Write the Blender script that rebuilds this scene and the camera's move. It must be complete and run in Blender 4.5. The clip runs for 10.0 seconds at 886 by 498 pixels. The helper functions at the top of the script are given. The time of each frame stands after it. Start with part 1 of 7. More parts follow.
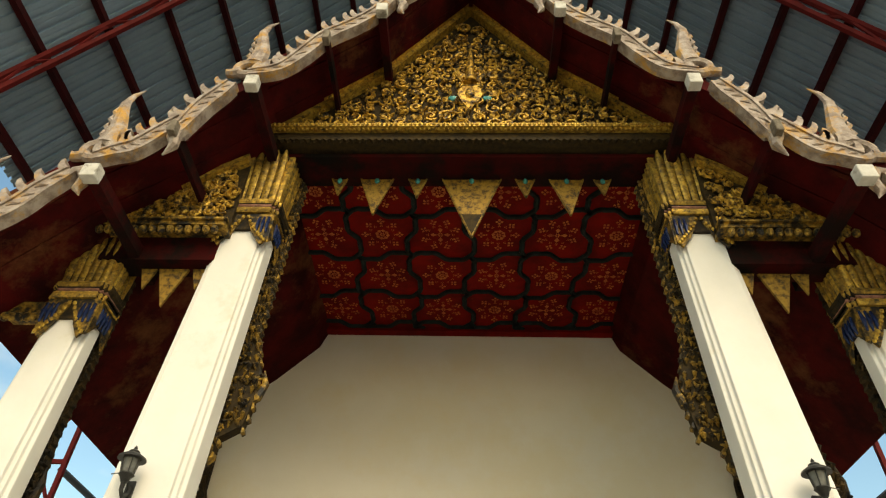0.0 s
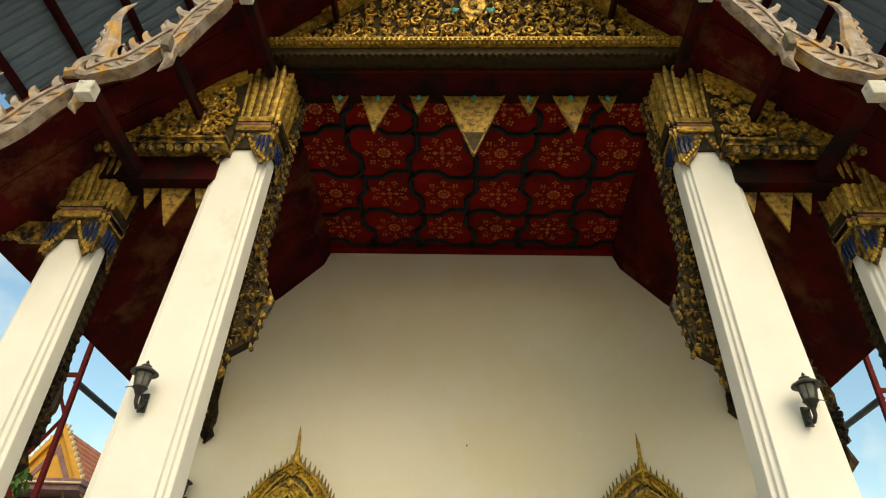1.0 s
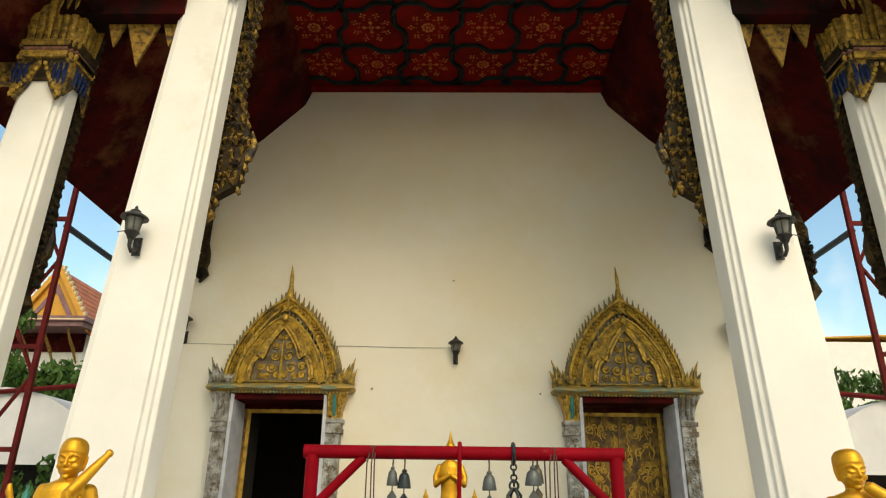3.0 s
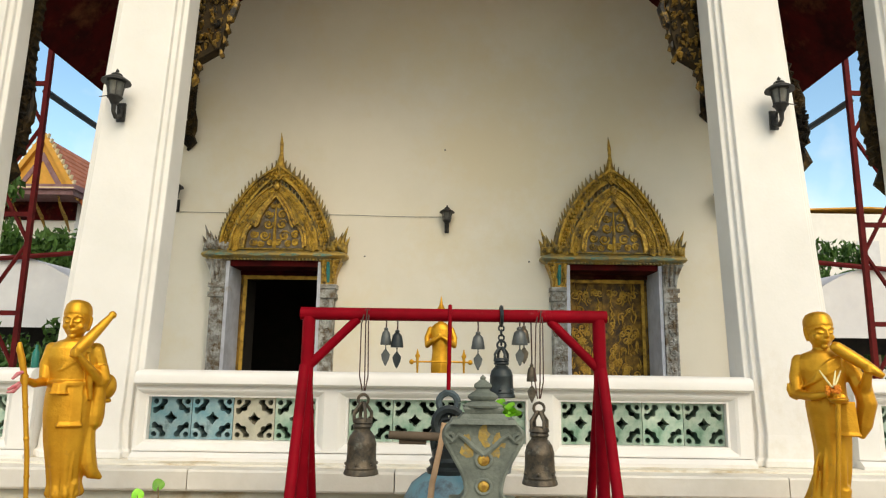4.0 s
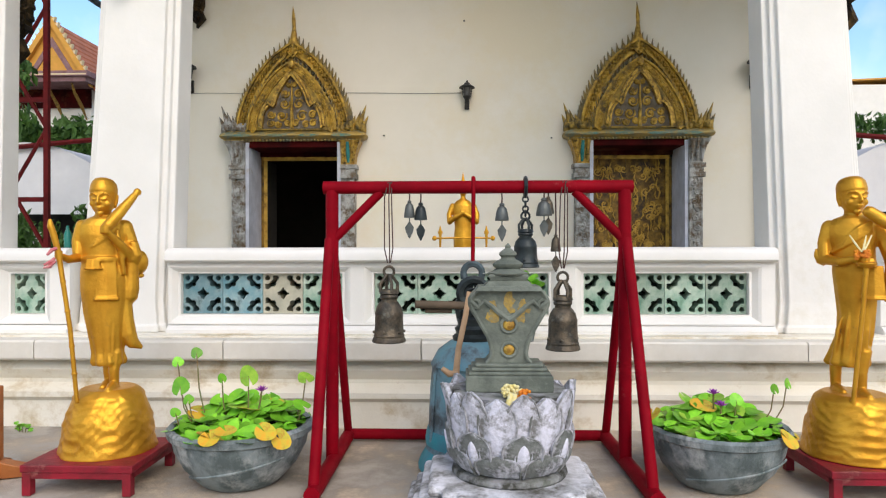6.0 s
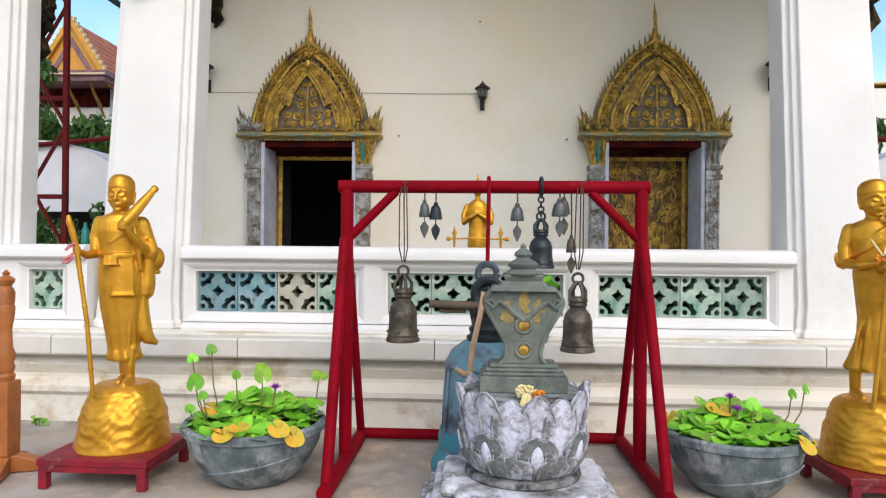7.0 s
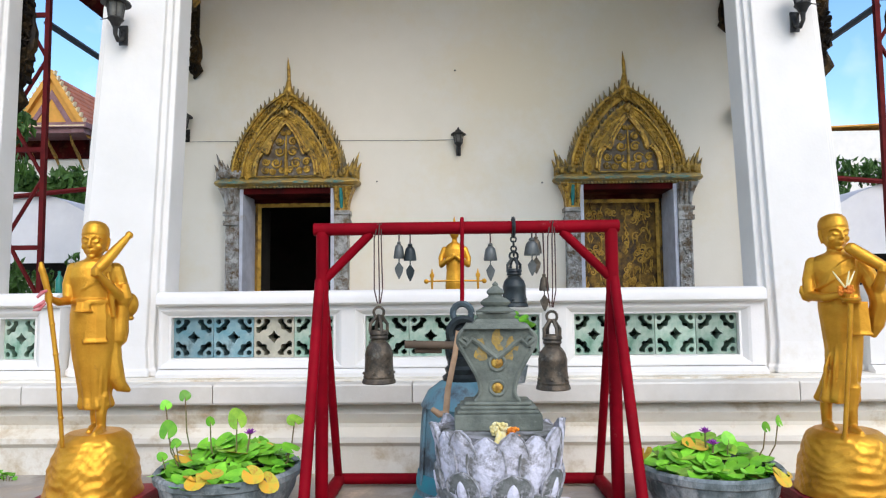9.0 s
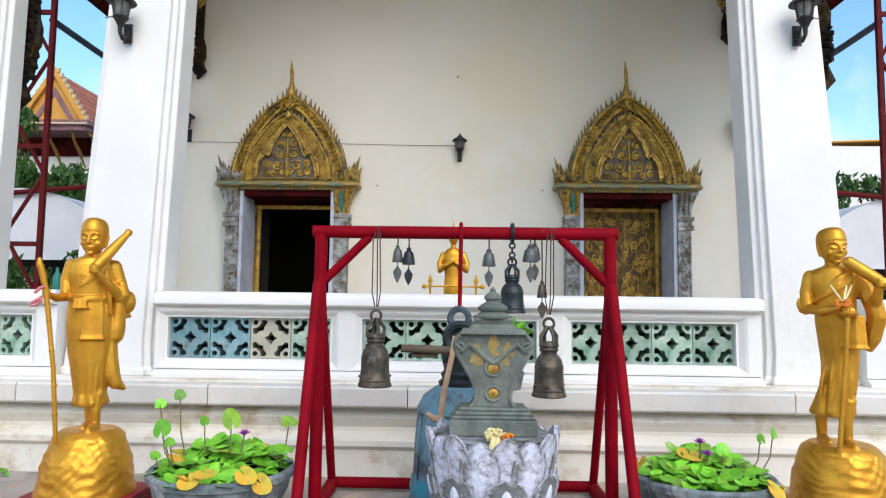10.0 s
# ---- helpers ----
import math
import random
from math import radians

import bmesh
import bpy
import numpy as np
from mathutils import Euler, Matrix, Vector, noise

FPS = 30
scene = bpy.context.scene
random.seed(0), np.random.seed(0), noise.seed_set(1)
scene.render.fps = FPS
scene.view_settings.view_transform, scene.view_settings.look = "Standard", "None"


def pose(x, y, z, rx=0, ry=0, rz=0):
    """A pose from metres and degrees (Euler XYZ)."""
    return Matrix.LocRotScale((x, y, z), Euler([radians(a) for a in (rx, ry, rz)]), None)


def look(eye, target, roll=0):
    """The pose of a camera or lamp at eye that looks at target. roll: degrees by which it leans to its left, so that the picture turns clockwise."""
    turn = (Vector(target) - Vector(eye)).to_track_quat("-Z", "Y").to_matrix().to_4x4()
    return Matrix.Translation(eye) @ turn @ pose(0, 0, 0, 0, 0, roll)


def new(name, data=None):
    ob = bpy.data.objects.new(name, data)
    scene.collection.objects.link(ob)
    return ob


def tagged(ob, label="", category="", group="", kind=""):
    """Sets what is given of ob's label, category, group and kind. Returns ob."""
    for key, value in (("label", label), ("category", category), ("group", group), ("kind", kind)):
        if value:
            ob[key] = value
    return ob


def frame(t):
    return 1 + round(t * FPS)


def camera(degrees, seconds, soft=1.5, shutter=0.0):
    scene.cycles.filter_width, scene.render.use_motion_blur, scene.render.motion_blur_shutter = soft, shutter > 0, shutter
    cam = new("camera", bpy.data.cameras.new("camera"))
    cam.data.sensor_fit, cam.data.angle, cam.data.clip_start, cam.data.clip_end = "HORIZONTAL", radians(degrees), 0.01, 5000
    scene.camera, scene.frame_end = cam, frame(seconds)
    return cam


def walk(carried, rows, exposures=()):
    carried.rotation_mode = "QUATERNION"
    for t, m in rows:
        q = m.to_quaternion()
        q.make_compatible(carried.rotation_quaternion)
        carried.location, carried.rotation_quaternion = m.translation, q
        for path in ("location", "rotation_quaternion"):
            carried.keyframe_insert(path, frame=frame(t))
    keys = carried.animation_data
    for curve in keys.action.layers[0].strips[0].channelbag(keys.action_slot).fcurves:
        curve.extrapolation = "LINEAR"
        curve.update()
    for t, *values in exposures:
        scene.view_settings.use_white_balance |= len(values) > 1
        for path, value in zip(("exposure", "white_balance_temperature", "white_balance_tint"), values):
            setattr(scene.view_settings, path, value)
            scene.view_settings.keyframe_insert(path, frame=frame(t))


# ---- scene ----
cam = camera(67.65, 10.0, soft=1.2)
PATH = [
    (0.0, pose(0.008, 0.027, 1.442, 132.29, -1.83, 1.45)),
    (0.5, pose(0.006, 0.014, 1.434, 129.44, -1.91, 1.54)),
    (1.0, pose(0.007, 0.012, 1.445, 125.19, -1.89, 1.61)),
    (1.5, pose(0.007, 0.005, 1.439, 121.51, -1.48, 1.96)),
    (2.0, pose(0.009, 0.003, 1.460, 117.89, -0.92, 2.24)),
    (3.3, pose(-0.003, -0.031, 1.467, 108.44, -0.66, 0.37)),
    (3.5, pose(0.004, -0.040, 1.470, 106.13, -0.63, 0.18)),
    (4.0, pose(-0.002, -0.026, 1.444, 100.10, -0.75, 0.05)),
    (4.5, pose(0.002, -0.005, 1.435, 95.30, -0.39, 0.58)),
    (5.0, pose(-0.001, 0.015, 1.397, 91.70, 0.11, 1.09)),
    (5.5, pose(-0.012, 0.021, 1.382, 90.00, 0.30, 1.43)),
    (7.0, pose(-0.035, 0.034, 1.364, 90.16, -0.52, 2.96)),
    (7.5, pose(-0.033, 0.037, 1.359, 90.21, -0.40, 3.49)),
    (8.0, pose(-0.011, 0.019, 1.346, 91.55, 0.24, 3.02)),
    (8.5, pose(0.002, -0.000, 1.344, 93.42, 0.91, 2.40)),
    (9.0, pose(0.018, -0.011, 1.328, 94.15, 0.57, 1.48)),
    (9.5, pose(0.013, -0.012, 1.325, 94.31, -0.28, 1.18)),
    (10.0, pose(0.020, -0.014, 1.320, 94.67, -0.72, 1.30)),
]
EXPOSURES = [(0.0, 0.48, 9500, 3), (1.0, 0.38, 9400, 3), (1.5, 0.29, 9300, 3), (2.0, 0.37, 9200, 4), (3.5, 0.39, 8300, 6), (4.5, 0.30, 7600, 10), (5.5, 0.34, 7000, 12), (7.5, 0.40, 6500, 15), (10.0, 0.45, 6150, 13)]
walk(cam, PATH, EXPOSURES)

# ---- daylight: bright hazy sky, soft sun from behind the viewer
world = bpy.data.worlds.new("world")
scene.world = world
world.use_nodes = True
wn = world.node_tree
sky = wn.nodes.new("ShaderNodeTexSky")
sky.sky_type = "NISHITA"
sky.sun_disc = False
sky.sun_elevation = radians(40)
sky.sun_rotation = radians(160)
sky.air_density = 1.2
sky.dust_density = 1.0
wtc = wn.nodes.new("ShaderNodeTexCoord")
cloud = wn.nodes.new("ShaderNodeTexNoise")
cloud.inputs["Scale"].default_value = 2.6
cloud.inputs["Detail"].default_value = 6
wn.links.new(wtc.outputs["Generated"], cloud.inputs["Vector"])
cover = wn.nodes.new("ShaderNodeMapRange")
cover.inputs["From Min"].default_value, cover.inputs["From Max"].default_value = 0.47, 0.66
wn.links.new(cloud.outputs["Fac"], cover.inputs["Value"])
haze = wn.nodes.new("ShaderNodeMix")
haze.data_type = "RGBA"
haze.inputs["B"].default_value = (6.6, 6.7, 6.8, 1)
wn.links.new(cover.outputs["Result"], haze.inputs["Factor"])
deep = wn.nodes.new("ShaderNodeHueSaturation")
deep.inputs["Saturation"].default_value = 1.25
deep.inputs["Value"].default_value = 1.35
wn.links.new(sky.outputs[0], deep.inputs["Color"])
wn.links.new(deep.outputs["Color"], haze.inputs["A"])
wn.links.new(haze.outputs["Result"], wn.nodes["Background"].inputs[0])
wn.nodes["Background"].inputs[1].default_value = 0.15
sun = new("sun", bpy.data.lights.new("sun", "SUN"))
sun.data.energy = 1.5
sun.data.angle = radians(45)
sun.data.color = (1.0, 0.95, 0.86)
SUN_AZ, SUN_EL = radians(160), radians(40)
sun.matrix_world = look((0, 0, 30), (-math.sin(SUN_AZ) * math.cos(SUN_EL) * 10, -math.cos(SUN_AZ) * math.cos(SUN_EL) * 10, 30 - math.sin(SUN_EL) * 10))


# ---- materials
def mat(name, col, rough=0.6, metal=0.0, col2=None, scale=6.0, amount=0.5, bump=0.2, fine=60.0, col3=None, cover=0.5, big=1.2, spread=0.0, spec=0.3):
    """Two-scale noise between col and col2, fine bump, and patches of col3 (wear, stains, dark hollows)."""
    m = bpy.data.materials.new(name)
    m.use_nodes = True
    nt = m.node_tree
    nd, lk = nt.nodes, nt.links
    b = nd["Principled BSDF"]
    tc = nd.new("ShaderNodeTexCoord")
    n1 = nd.new("ShaderNodeTexNoise")
    n1.inputs["Scale"].default_value = scale
    n1.inputs["Detail"].default_value = 6
    n1.inputs["Roughness"].default_value = 0.62
    lk.new(tc.outputs["Object"], n1.inputs["Vector"])
    c2 = col2 or tuple(c * 0.7 for c in col)
    ramp = nd.new("ShaderNodeValToRGB")
    ramp.color_ramp.elements[0].position = 0.5 - 0.25 * (1.2 - amount)
    ramp.color_ramp.elements[1].position = 0.5 + 0.25 * (1.2 - amount)
    ramp.color_ramp.elements[0].color = (*col, 1)
    ramp.color_ramp.elements[1].color = (*c2, 1)
    lk.new(n1.outputs["Fac"], ramp.inputs["Fac"])
    out = ramp.outputs["Color"]
    if col3:
        n3 = nd.new("ShaderNodeTexNoise")
        n3.inputs["Scale"].default_value = big
        n3.inputs["Detail"].default_value = 9
        n3.inputs["Roughness"].default_value = 0.7
        lk.new(tc.outputs["Object"], n3.inputs["Vector"])
        r3 = nd.new("ShaderNodeMapRange")
        r3.inputs["From Min"].default_value = 0.69 - 0.4 * cover
        r3.inputs["From Max"].default_value = 0.83 - 0.4 * cover
        lk.new(n3.outputs["Fac"], r3.inputs["Value"])
        mx = nd.new("ShaderNodeMix")
        mx.data_type = "RGBA"
        lk.new(r3.outputs["Result"], mx.inputs["Factor"])
        lk.new(out, mx.inputs["A"])
        mx.inputs["B"].default_value = (*col3, 1)
        out = mx.outputs["Result"]
        if metal > 0:
            mm = nd.new("ShaderNodeMath")
            mm.operation = "MULTIPLY_ADD"
            mm.inputs[1].default_value = -metal
            mm.inputs[2].default_value = metal
            lk.new(r3.outputs["Result"], mm.inputs[0])
            lk.new(mm.outputs[0], b.inputs["Metallic"])
    if spread > 0:
        oi = nd.new("ShaderNodeObjectInfo")
        hs = nd.new("ShaderNodeHueSaturation")
        mr = nd.new("ShaderNodeMapRange")
        mr.inputs["To Min"].default_value = 1 - spread
        mr.inputs["To Max"].default_value = 1 + spread
        lk.new(oi.outputs["Random"], mr.inputs["Value"])
        lk.new(mr.outputs["Result"], hs.inputs["Value"])
        lk.new(out, hs.inputs["Color"])
        out = hs.outputs["Color"]
    lk.new(out, b.inputs["Base Color"])
    b.inputs["Roughness"].default_value = rough
    b.inputs["Specular IOR Level"].default_value = spec
    if not (col3 and metal > 0):
        b.inputs["Metallic"].default_value = metal
    rr = nd.new("ShaderNodeMapRange")
    rr.inputs["To Min"].default_value = max(0.04, rough - 0.12)
    rr.inputs["To Max"].default_value = min(1.0, rough + 0.12)
    lk.new(n1.outputs["Fac"], rr.inputs["Value"])
    lk.new(rr.outputs["Result"], b.inputs["Roughness"])
    if bump > 0:
        n2 = nd.new("ShaderNodeTexNoise")
        n2.inputs["Scale"].default_value = fine
        n2.inputs["Detail"].default_value = 5
        lk.new(tc.outputs["Object"], n2.inputs["Vector"])
        bp = nd.new("ShaderNodeBump")
        bp.inputs["Strength"].default_value = bump
        bp.inputs["Distance"].default_value = 0.01
        lk.new(n2.outputs["Fac"], bp.inputs["Height"])
        lk.new(bp.outputs["Normal"], b.inputs["Normal"])
    return m


M_WHITE = mat("white_plaster", (0.76, 0.74, 0.70), 0.65, 0, (0.69, 0.675, 0.63), 1.6, 0.5, 0.12, 40, (0.62, 0.58, 0.49), 0.27, 0.9)
M_BLOCK = mat("grimy_whitewash", (0.62, 0.60, 0.55), 0.75, 0, (0.46, 0.44, 0.39), 6, 0.6, 0.3, 40, (0.22, 0.20, 0.16), 0.42, 7.0)
M_WORNGREY = mat("bare_grey_timber", (0.21, 0.18, 0.14), 0.85, 0, (0.11, 0.085, 0.06), 9, 0.7, 0.4, 40, (0.40, 0.37, 0.32), 0.30, 5.0)
M_WALL = mat("wall_plaster", (0.825, 0.777, 0.668), 0.75, 0, (0.77, 0.722, 0.605), 0.7, 0.5, 0.12, 30, (0.78, 0.705, 0.54), 0.48, 0.45)
M_SLAB = mat("stone_slab", (0.70, 0.67, 0.60), 0.6, 0, (0.60, 0.565, 0.49), 2.5, 0.6, 0.15, 50, (0.40, 0.34, 0.24), 0.30, 2.4, spread=0.06)
M_PLINTH = mat("plinth_paint", (0.80, 0.76, 0.66), 0.6, 0, (0.70, 0.655, 0.55), 2.0, 0.5, 0.15, 45, (0.50, 0.40, 0.25), 0.41, 1.8)
M_GROUND = mat("ground_concrete", (0.44, 0.39, 0.33), 0.8, 0, (0.25, 0.22, 0.18), 2.2, 0.85, 0.5, 70, (0.60, 0.48, 0.35), 0.50, 1.1)
# porch colour kept dark to stand in for shade seen through the vents
M_PORCH = mat("porch_shade_dark", (0.075, 0.06, 0.05), 0.7, 0, (0.05, 0.04, 0.035), 3.0, 0.6, 0.2, 40)
# dark flecks of these golds: wear, plus painted shade in the carving's hollows
M_GOLD = mat("carved_gold", (0.62, 0.37, 0.07), 0.42, 0.5, (0.26, 0.135, 0.025), 16, 0.9, 0.8, 45, (0.014, 0.011, 0.008), 0.55, 8.0)
M_GOLDOLD = mat("old_gilding_dark_hollows", (0.46, 0.30, 0.055), 0.5, 0.35, (0.26, 0.17, 0.04), 10, 0.8, 0.6, 50, (0.06, 0.05, 0.026), 0.52, 7.0)
M_GOLDWORN = mat("worn_gold_dark_hollows", (0.48, 0.29, 0.06), 0.5, 0.4, (0.26, 0.15, 0.03), 24, 0.9, 0.8, 60, (0.012, 0.010, 0.008), 0.70, 9.0)
M_GOLDBLACK = mat("blackened_gold_gap_shade", (0.085, 0.052, 0.018), 0.6, 0.3, (0.028, 0.02, 0.011), 12, 0.7, 0.6, 60, (0.012, 0.010, 0.008), 0.68, 5.0, spec=0.15)
M_GOLDBRIGHT = mat("bright_gold_trim", (0.62, 0.40, 0.08), 0.4, 0.55, (0.34, 0.19, 0.04), 20, 0.85, 0.6, 60, (0.03, 0.022, 0.012), 0.44, 13.0)
M_CAPITAL = mat("gilt_capital_leaf", (0.62, 0.39, 0.08), 0.42, 0.5, (0.30, 0.18, 0.045), 14, 0.9, 0.7, 55, (0.05, 0.038, 0.02), 0.46, 17.0, spread=0.35)
M_RINGPINK = mat("faded_pink_ring", (0.36, 0.17, 0.13), 0.6, 0, (0.20, 0.09, 0.06), 14, 0.8, 0.5, 50, (0.05, 0.035, 0.025), 0.45, 12.0)
M_BLACK = mat("blackened_lacquer", (0.018, 0.013, 0.008), 0.7, 0, (0.055, 0.035, 0.012), 14, 0.6, 0.5, 50, spec=0.15)
M_RED = mat("dark_red_lacquer", (0.20, 0.006, 0.004), 0.75, 0, (0.10, 0.005, 0.004), 2.5, 0.6, 0.2, 30, (0.16, 0.025, 0.012), 0.16, 2.0, spec=0.06)
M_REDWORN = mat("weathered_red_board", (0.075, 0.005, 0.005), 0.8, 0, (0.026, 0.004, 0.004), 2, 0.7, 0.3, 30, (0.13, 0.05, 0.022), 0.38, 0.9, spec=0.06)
M_STENCIL = mat("gold_stencil", (0.50, 0.15, 0.03), 0.5, 0.1, (0.30, 0.05, 0.014), 8, 0.7, 0.2, 40, (0.14, 0.012, 0.008), 0.3, 2.0)
M_LINE = mat("green_black_moulding", (0.004, 0.006, 0.006), 0.7, 0, (0.014, 0.022, 0.022), 6, 0.6, 0.2, 40, spec=0.15)
M_BLUE = mat("blue_glass_mosaic", (0.006, 0.012, 0.05), 0.2, 0.1, (0.015, 0.03, 0.09), 25, 0.6, 0.4, 60)
M_TEAL = mat("teal_glass_mosaic", (0.03, 0.20, 0.20), 0.2, 0.1, (0.06, 0.30, 0.28), 25, 0.6, 0.4, 60)
M_INLAY = mat("dulled_green_inlay", (0.10, 0.22, 0.19), 0.4, 0.1, (0.20, 0.20, 0.10), 16, 0.8, 0.4, 60, (0.40, 0.28, 0.08), 0.45, 14.0)
M_SILVER = mat("weathered_silver_carving", (0.40, 0.335, 0.285), 0.6, 0.1, (0.20, 0.15, 0.12), 7, 0.75, 0.7, 40, (0.48, 0.25, 0.05), 0.45, 4.5)
M_STATUE = mat("gold_paint", (0.70, 0.36, 0.035), 0.44, 0.70, (0.54, 0.25, 0.02), 5, 0.6, 0.25, 55, (0.40, 0.17, 0.02), 0.20, 8.0)
M_REDTUBE = mat("red_enamel", (0.25, 0.0025, 0.010), 0.55, 0, (0.17, 0.002, 0.007), 4, 0.6, 0.2, 80, (0.30, 0.06, 0.06), 0.17, 7.0, spec=0.05)
M_REDSTEEL = mat("red_oxide_steel", (0.12, 0.010, 0.010), 0.7, 0, (0.07, 0.008, 0.008), 5, 0.5, 0.1, 60, spec=0.1)
# darker copy of the red steel, so purlins read as silhouettes
M_PURLIN = mat("silhouette_maroon_steel", (0.05, 0.006, 0.007), 0.75, 0, (0.025, 0.006, 0.007), 4, 0.6, 0.1, 60, spec=0.06)
# blue-black holds the backlit look of the tie beams in the colour
M_DARKSTEEL = mat("silhouette_blue_steel", (0.03, 0.045, 0.06), 0.6, 0.2, (0.05, 0.06, 0.07), 5, 0.5, 0.1, 60)
M_SHEET = mat("corrugated_sheet", (0.27, 0.38, 0.48), 0.42, 0.25, (0.20, 0.29, 0.37), 0.9, 0.5, 0.05, 20)
M_BRONZE = mat("old_bronze", (0.12, 0.095, 0.065), 0.5, 0.45, (0.05, 0.045, 0.036), 14, 0.8, 0.4, 60, (0.17, 0.17, 0.14), 0.32, 9.0)
M_DARKBELL = mat("black_iron", (0.018, 0.022, 0.024), 0.4, 0.4, (0.035, 0.045, 0.045), 12, 0.6, 0.2, 60)
M_TINBELL = mat("grey_tin", (0.12, 0.13, 0.125), 0.5, 0.5, (0.07, 0.078, 0.075), 12, 0.6, 0.2, 60)
M_BLUEBELL = mat("faded_blue_bell_paint", (0.12, 0.27, 0.32), 0.55, 0.1, (0.15, 0.20, 0.23), 5, 0.7, 0.4, 40, (0.06, 0.075, 0.08), 0.50, 5.0)
M_TEALPAINT = mat("turquoise_paint", (0.03, 0.28, 0.33), 0.5, 0, (0.06, 0.22, 0.27), 8, 0.6, 0.2, 40)
M_LOTUS = mat("weathered_white_stone", (0.68, 0.68, 0.77), 0.8, 0, (0.46, 0.47, 0.53), 7, 0.8, 0.7, 50, (0.17, 0.17, 0.16), 0.60, 10.0)
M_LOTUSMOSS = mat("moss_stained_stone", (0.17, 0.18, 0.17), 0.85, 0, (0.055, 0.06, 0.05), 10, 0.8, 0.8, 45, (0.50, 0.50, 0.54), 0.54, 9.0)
M_LOTUSEDGE = mat("grey_worn_stone_edge", (0.40, 0.40, 0.43), 0.85, 0, (0.14, 0.145, 0.13), 14, 0.8, 0.5, 50)
M_LOTUSBASE = mat("stained_white_stone", (0.72, 0.72, 0.76), 0.85, 0, (0.36, 0.36, 0.36), 7, 0.8, 0.7, 40, (0.10, 0.095, 0.075), 0.50, 4.0)
# mossy core stone, darkened to put shade between the petals
M_LOTUSDARK = mat("mossy_gap_shade_stone", (0.30, 0.30, 0.31), 0.85, 0, (0.14, 0.15, 0.125), 9, 0.7, 0.7, 45, (0.045, 0.045, 0.035), 0.60, 7.0)
M_SEMA = mat("grey_green_stone", (0.175, 0.195, 0.16), 0.75, 0, (0.10, 0.115, 0.095), 7, 0.75, 0.5, 50, (0.30, 0.31, 0.27), 0.2, 4.0)
M_BOWL = mat("grey_cement_bowl", (0.21, 0.25, 0.255), 0.65, 0, (0.09, 0.115, 0.115), 6, 0.85, 0.5, 50, (0.37, 0.39, 0.38), 0.42, 5.0)
M_LEAF = mat("lily_leaf", (0.22, 0.54, 0.035), 0.4, 0, (0.11, 0.38, 0.02), 9, 0.6, 0.1, 40, spread=0.4)
M_LEAFY = mat("yellow_lily_leaf", (0.72, 0.36, 0.03), 0.5, 0, (0.50, 0.52, 0.05), 7, 0.8, 0.1, 40, (0.50, 0.16, 0.03), 0.42, 9.0)
M_LEAFSPOT = mat("spotted_lily_leaf", (0.36, 0.58, 0.06), 0.45, 0, (0.16, 0.36, 0.04), 9, 0.6, 0.1, 40, (0.45, 0.16, 0.03), 0.25, 9.0)
M_STEM = mat("lily_stem", (0.14, 0.17, 0.05), 0.6, 0, (0.20, 0.13, 0.06), 9, 0.6, 0)
M_PURPLE = mat("purple_petal", (0.26, 0.03, 0.34), 0.5, 0, (0.38, 0.08, 0.42), 12, 0.6, 0)
M_WATER = mat("bowl_water", (0.02, 0.03, 0.015), 0.08, 0, (0.03, 0.04, 0.02), 9, 0.6, 0)
M_STAND = mat("red_stand_paint", (0.30, 0.012, 0.026), 0.5, 0, (0.15, 0.012, 0.018), 6, 0.6, 0.2, 50, (0.40, 0.16, 0.13), 0.16, 6.0)
M_WOOD = mat("turned_teak", (0.42, 0.15, 0.04), 0.4, 0, (0.28, 0.09, 0.025), 8, 0.6, 0.15, 50)
M_PALEWOOD = mat("pale_bare_wood", (0.52, 0.34, 0.20), 0.6, 0, (0.40, 0.25, 0.14), 12, 0.6, 0.2, 60)
M_GREYSTONE = mat("flaking_blue_grey_jamb", (0.46, 0.46, 0.44), 0.7, 0, (0.24, 0.24, 0.22), 6, 0.85, 0.8, 40, (0.13, 0.09, 0.05), 0.56, 8.0)
M_DOORCARVE = mat("gilded_door_carving", (0.58, 0.36, 0.055), 0.48, 0.3, (0.30, 0.18, 0.03), 9, 0.85, 0.8, 40, (0.075, 0.055, 0.028), 0.46, 7.0)
M_PENDANT = mat("worn_gilt_pendant", (0.34, 0.20, 0.04), 0.55, 0.3, (0.18, 0.10, 0.022), 16, 0.8, 0.6, 50, (0.03, 0.02, 0.012), 0.46, 16.0)
M_PENDANTLEAF = mat("dulled_gold_leaf", (0.44, 0.29, 0.06), 0.5, 0.35, (0.26, 0.19, 0.07), 20, 0.8, 0.3, 60, (0.18, 0.18, 0.12), 0.42, 22.0)
# red beam colour near black: deep shade under the roof is painted in
M_BEAM = mat("shade_dark_red_beam", (0.045, 0.004, 0.004), 0.85, 0, (0.012, 0.006, 0.005), 2.5, 0.8, 0.3, 30, (0.008, 0.007, 0.006), 0.5, 1.6, spec=0.05)
M_TOOTH = mat("grey_gold_flame_teeth", (0.34, 0.24, 0.07), 0.55, 0.2, (0.18, 0.14, 0.06), 9, 0.7, 0.4, 50, (0.10, 0.09, 0.065), 0.45, 5.0)
M_TYMP = mat("worn_tympanum_ground", (0.20, 0.17, 0.13), 0.7, 0, (0.11, 0.085, 0.055), 9, 0.7, 0.6, 50, (0.34, 0.31, 0.27), 0.30, 7.0)
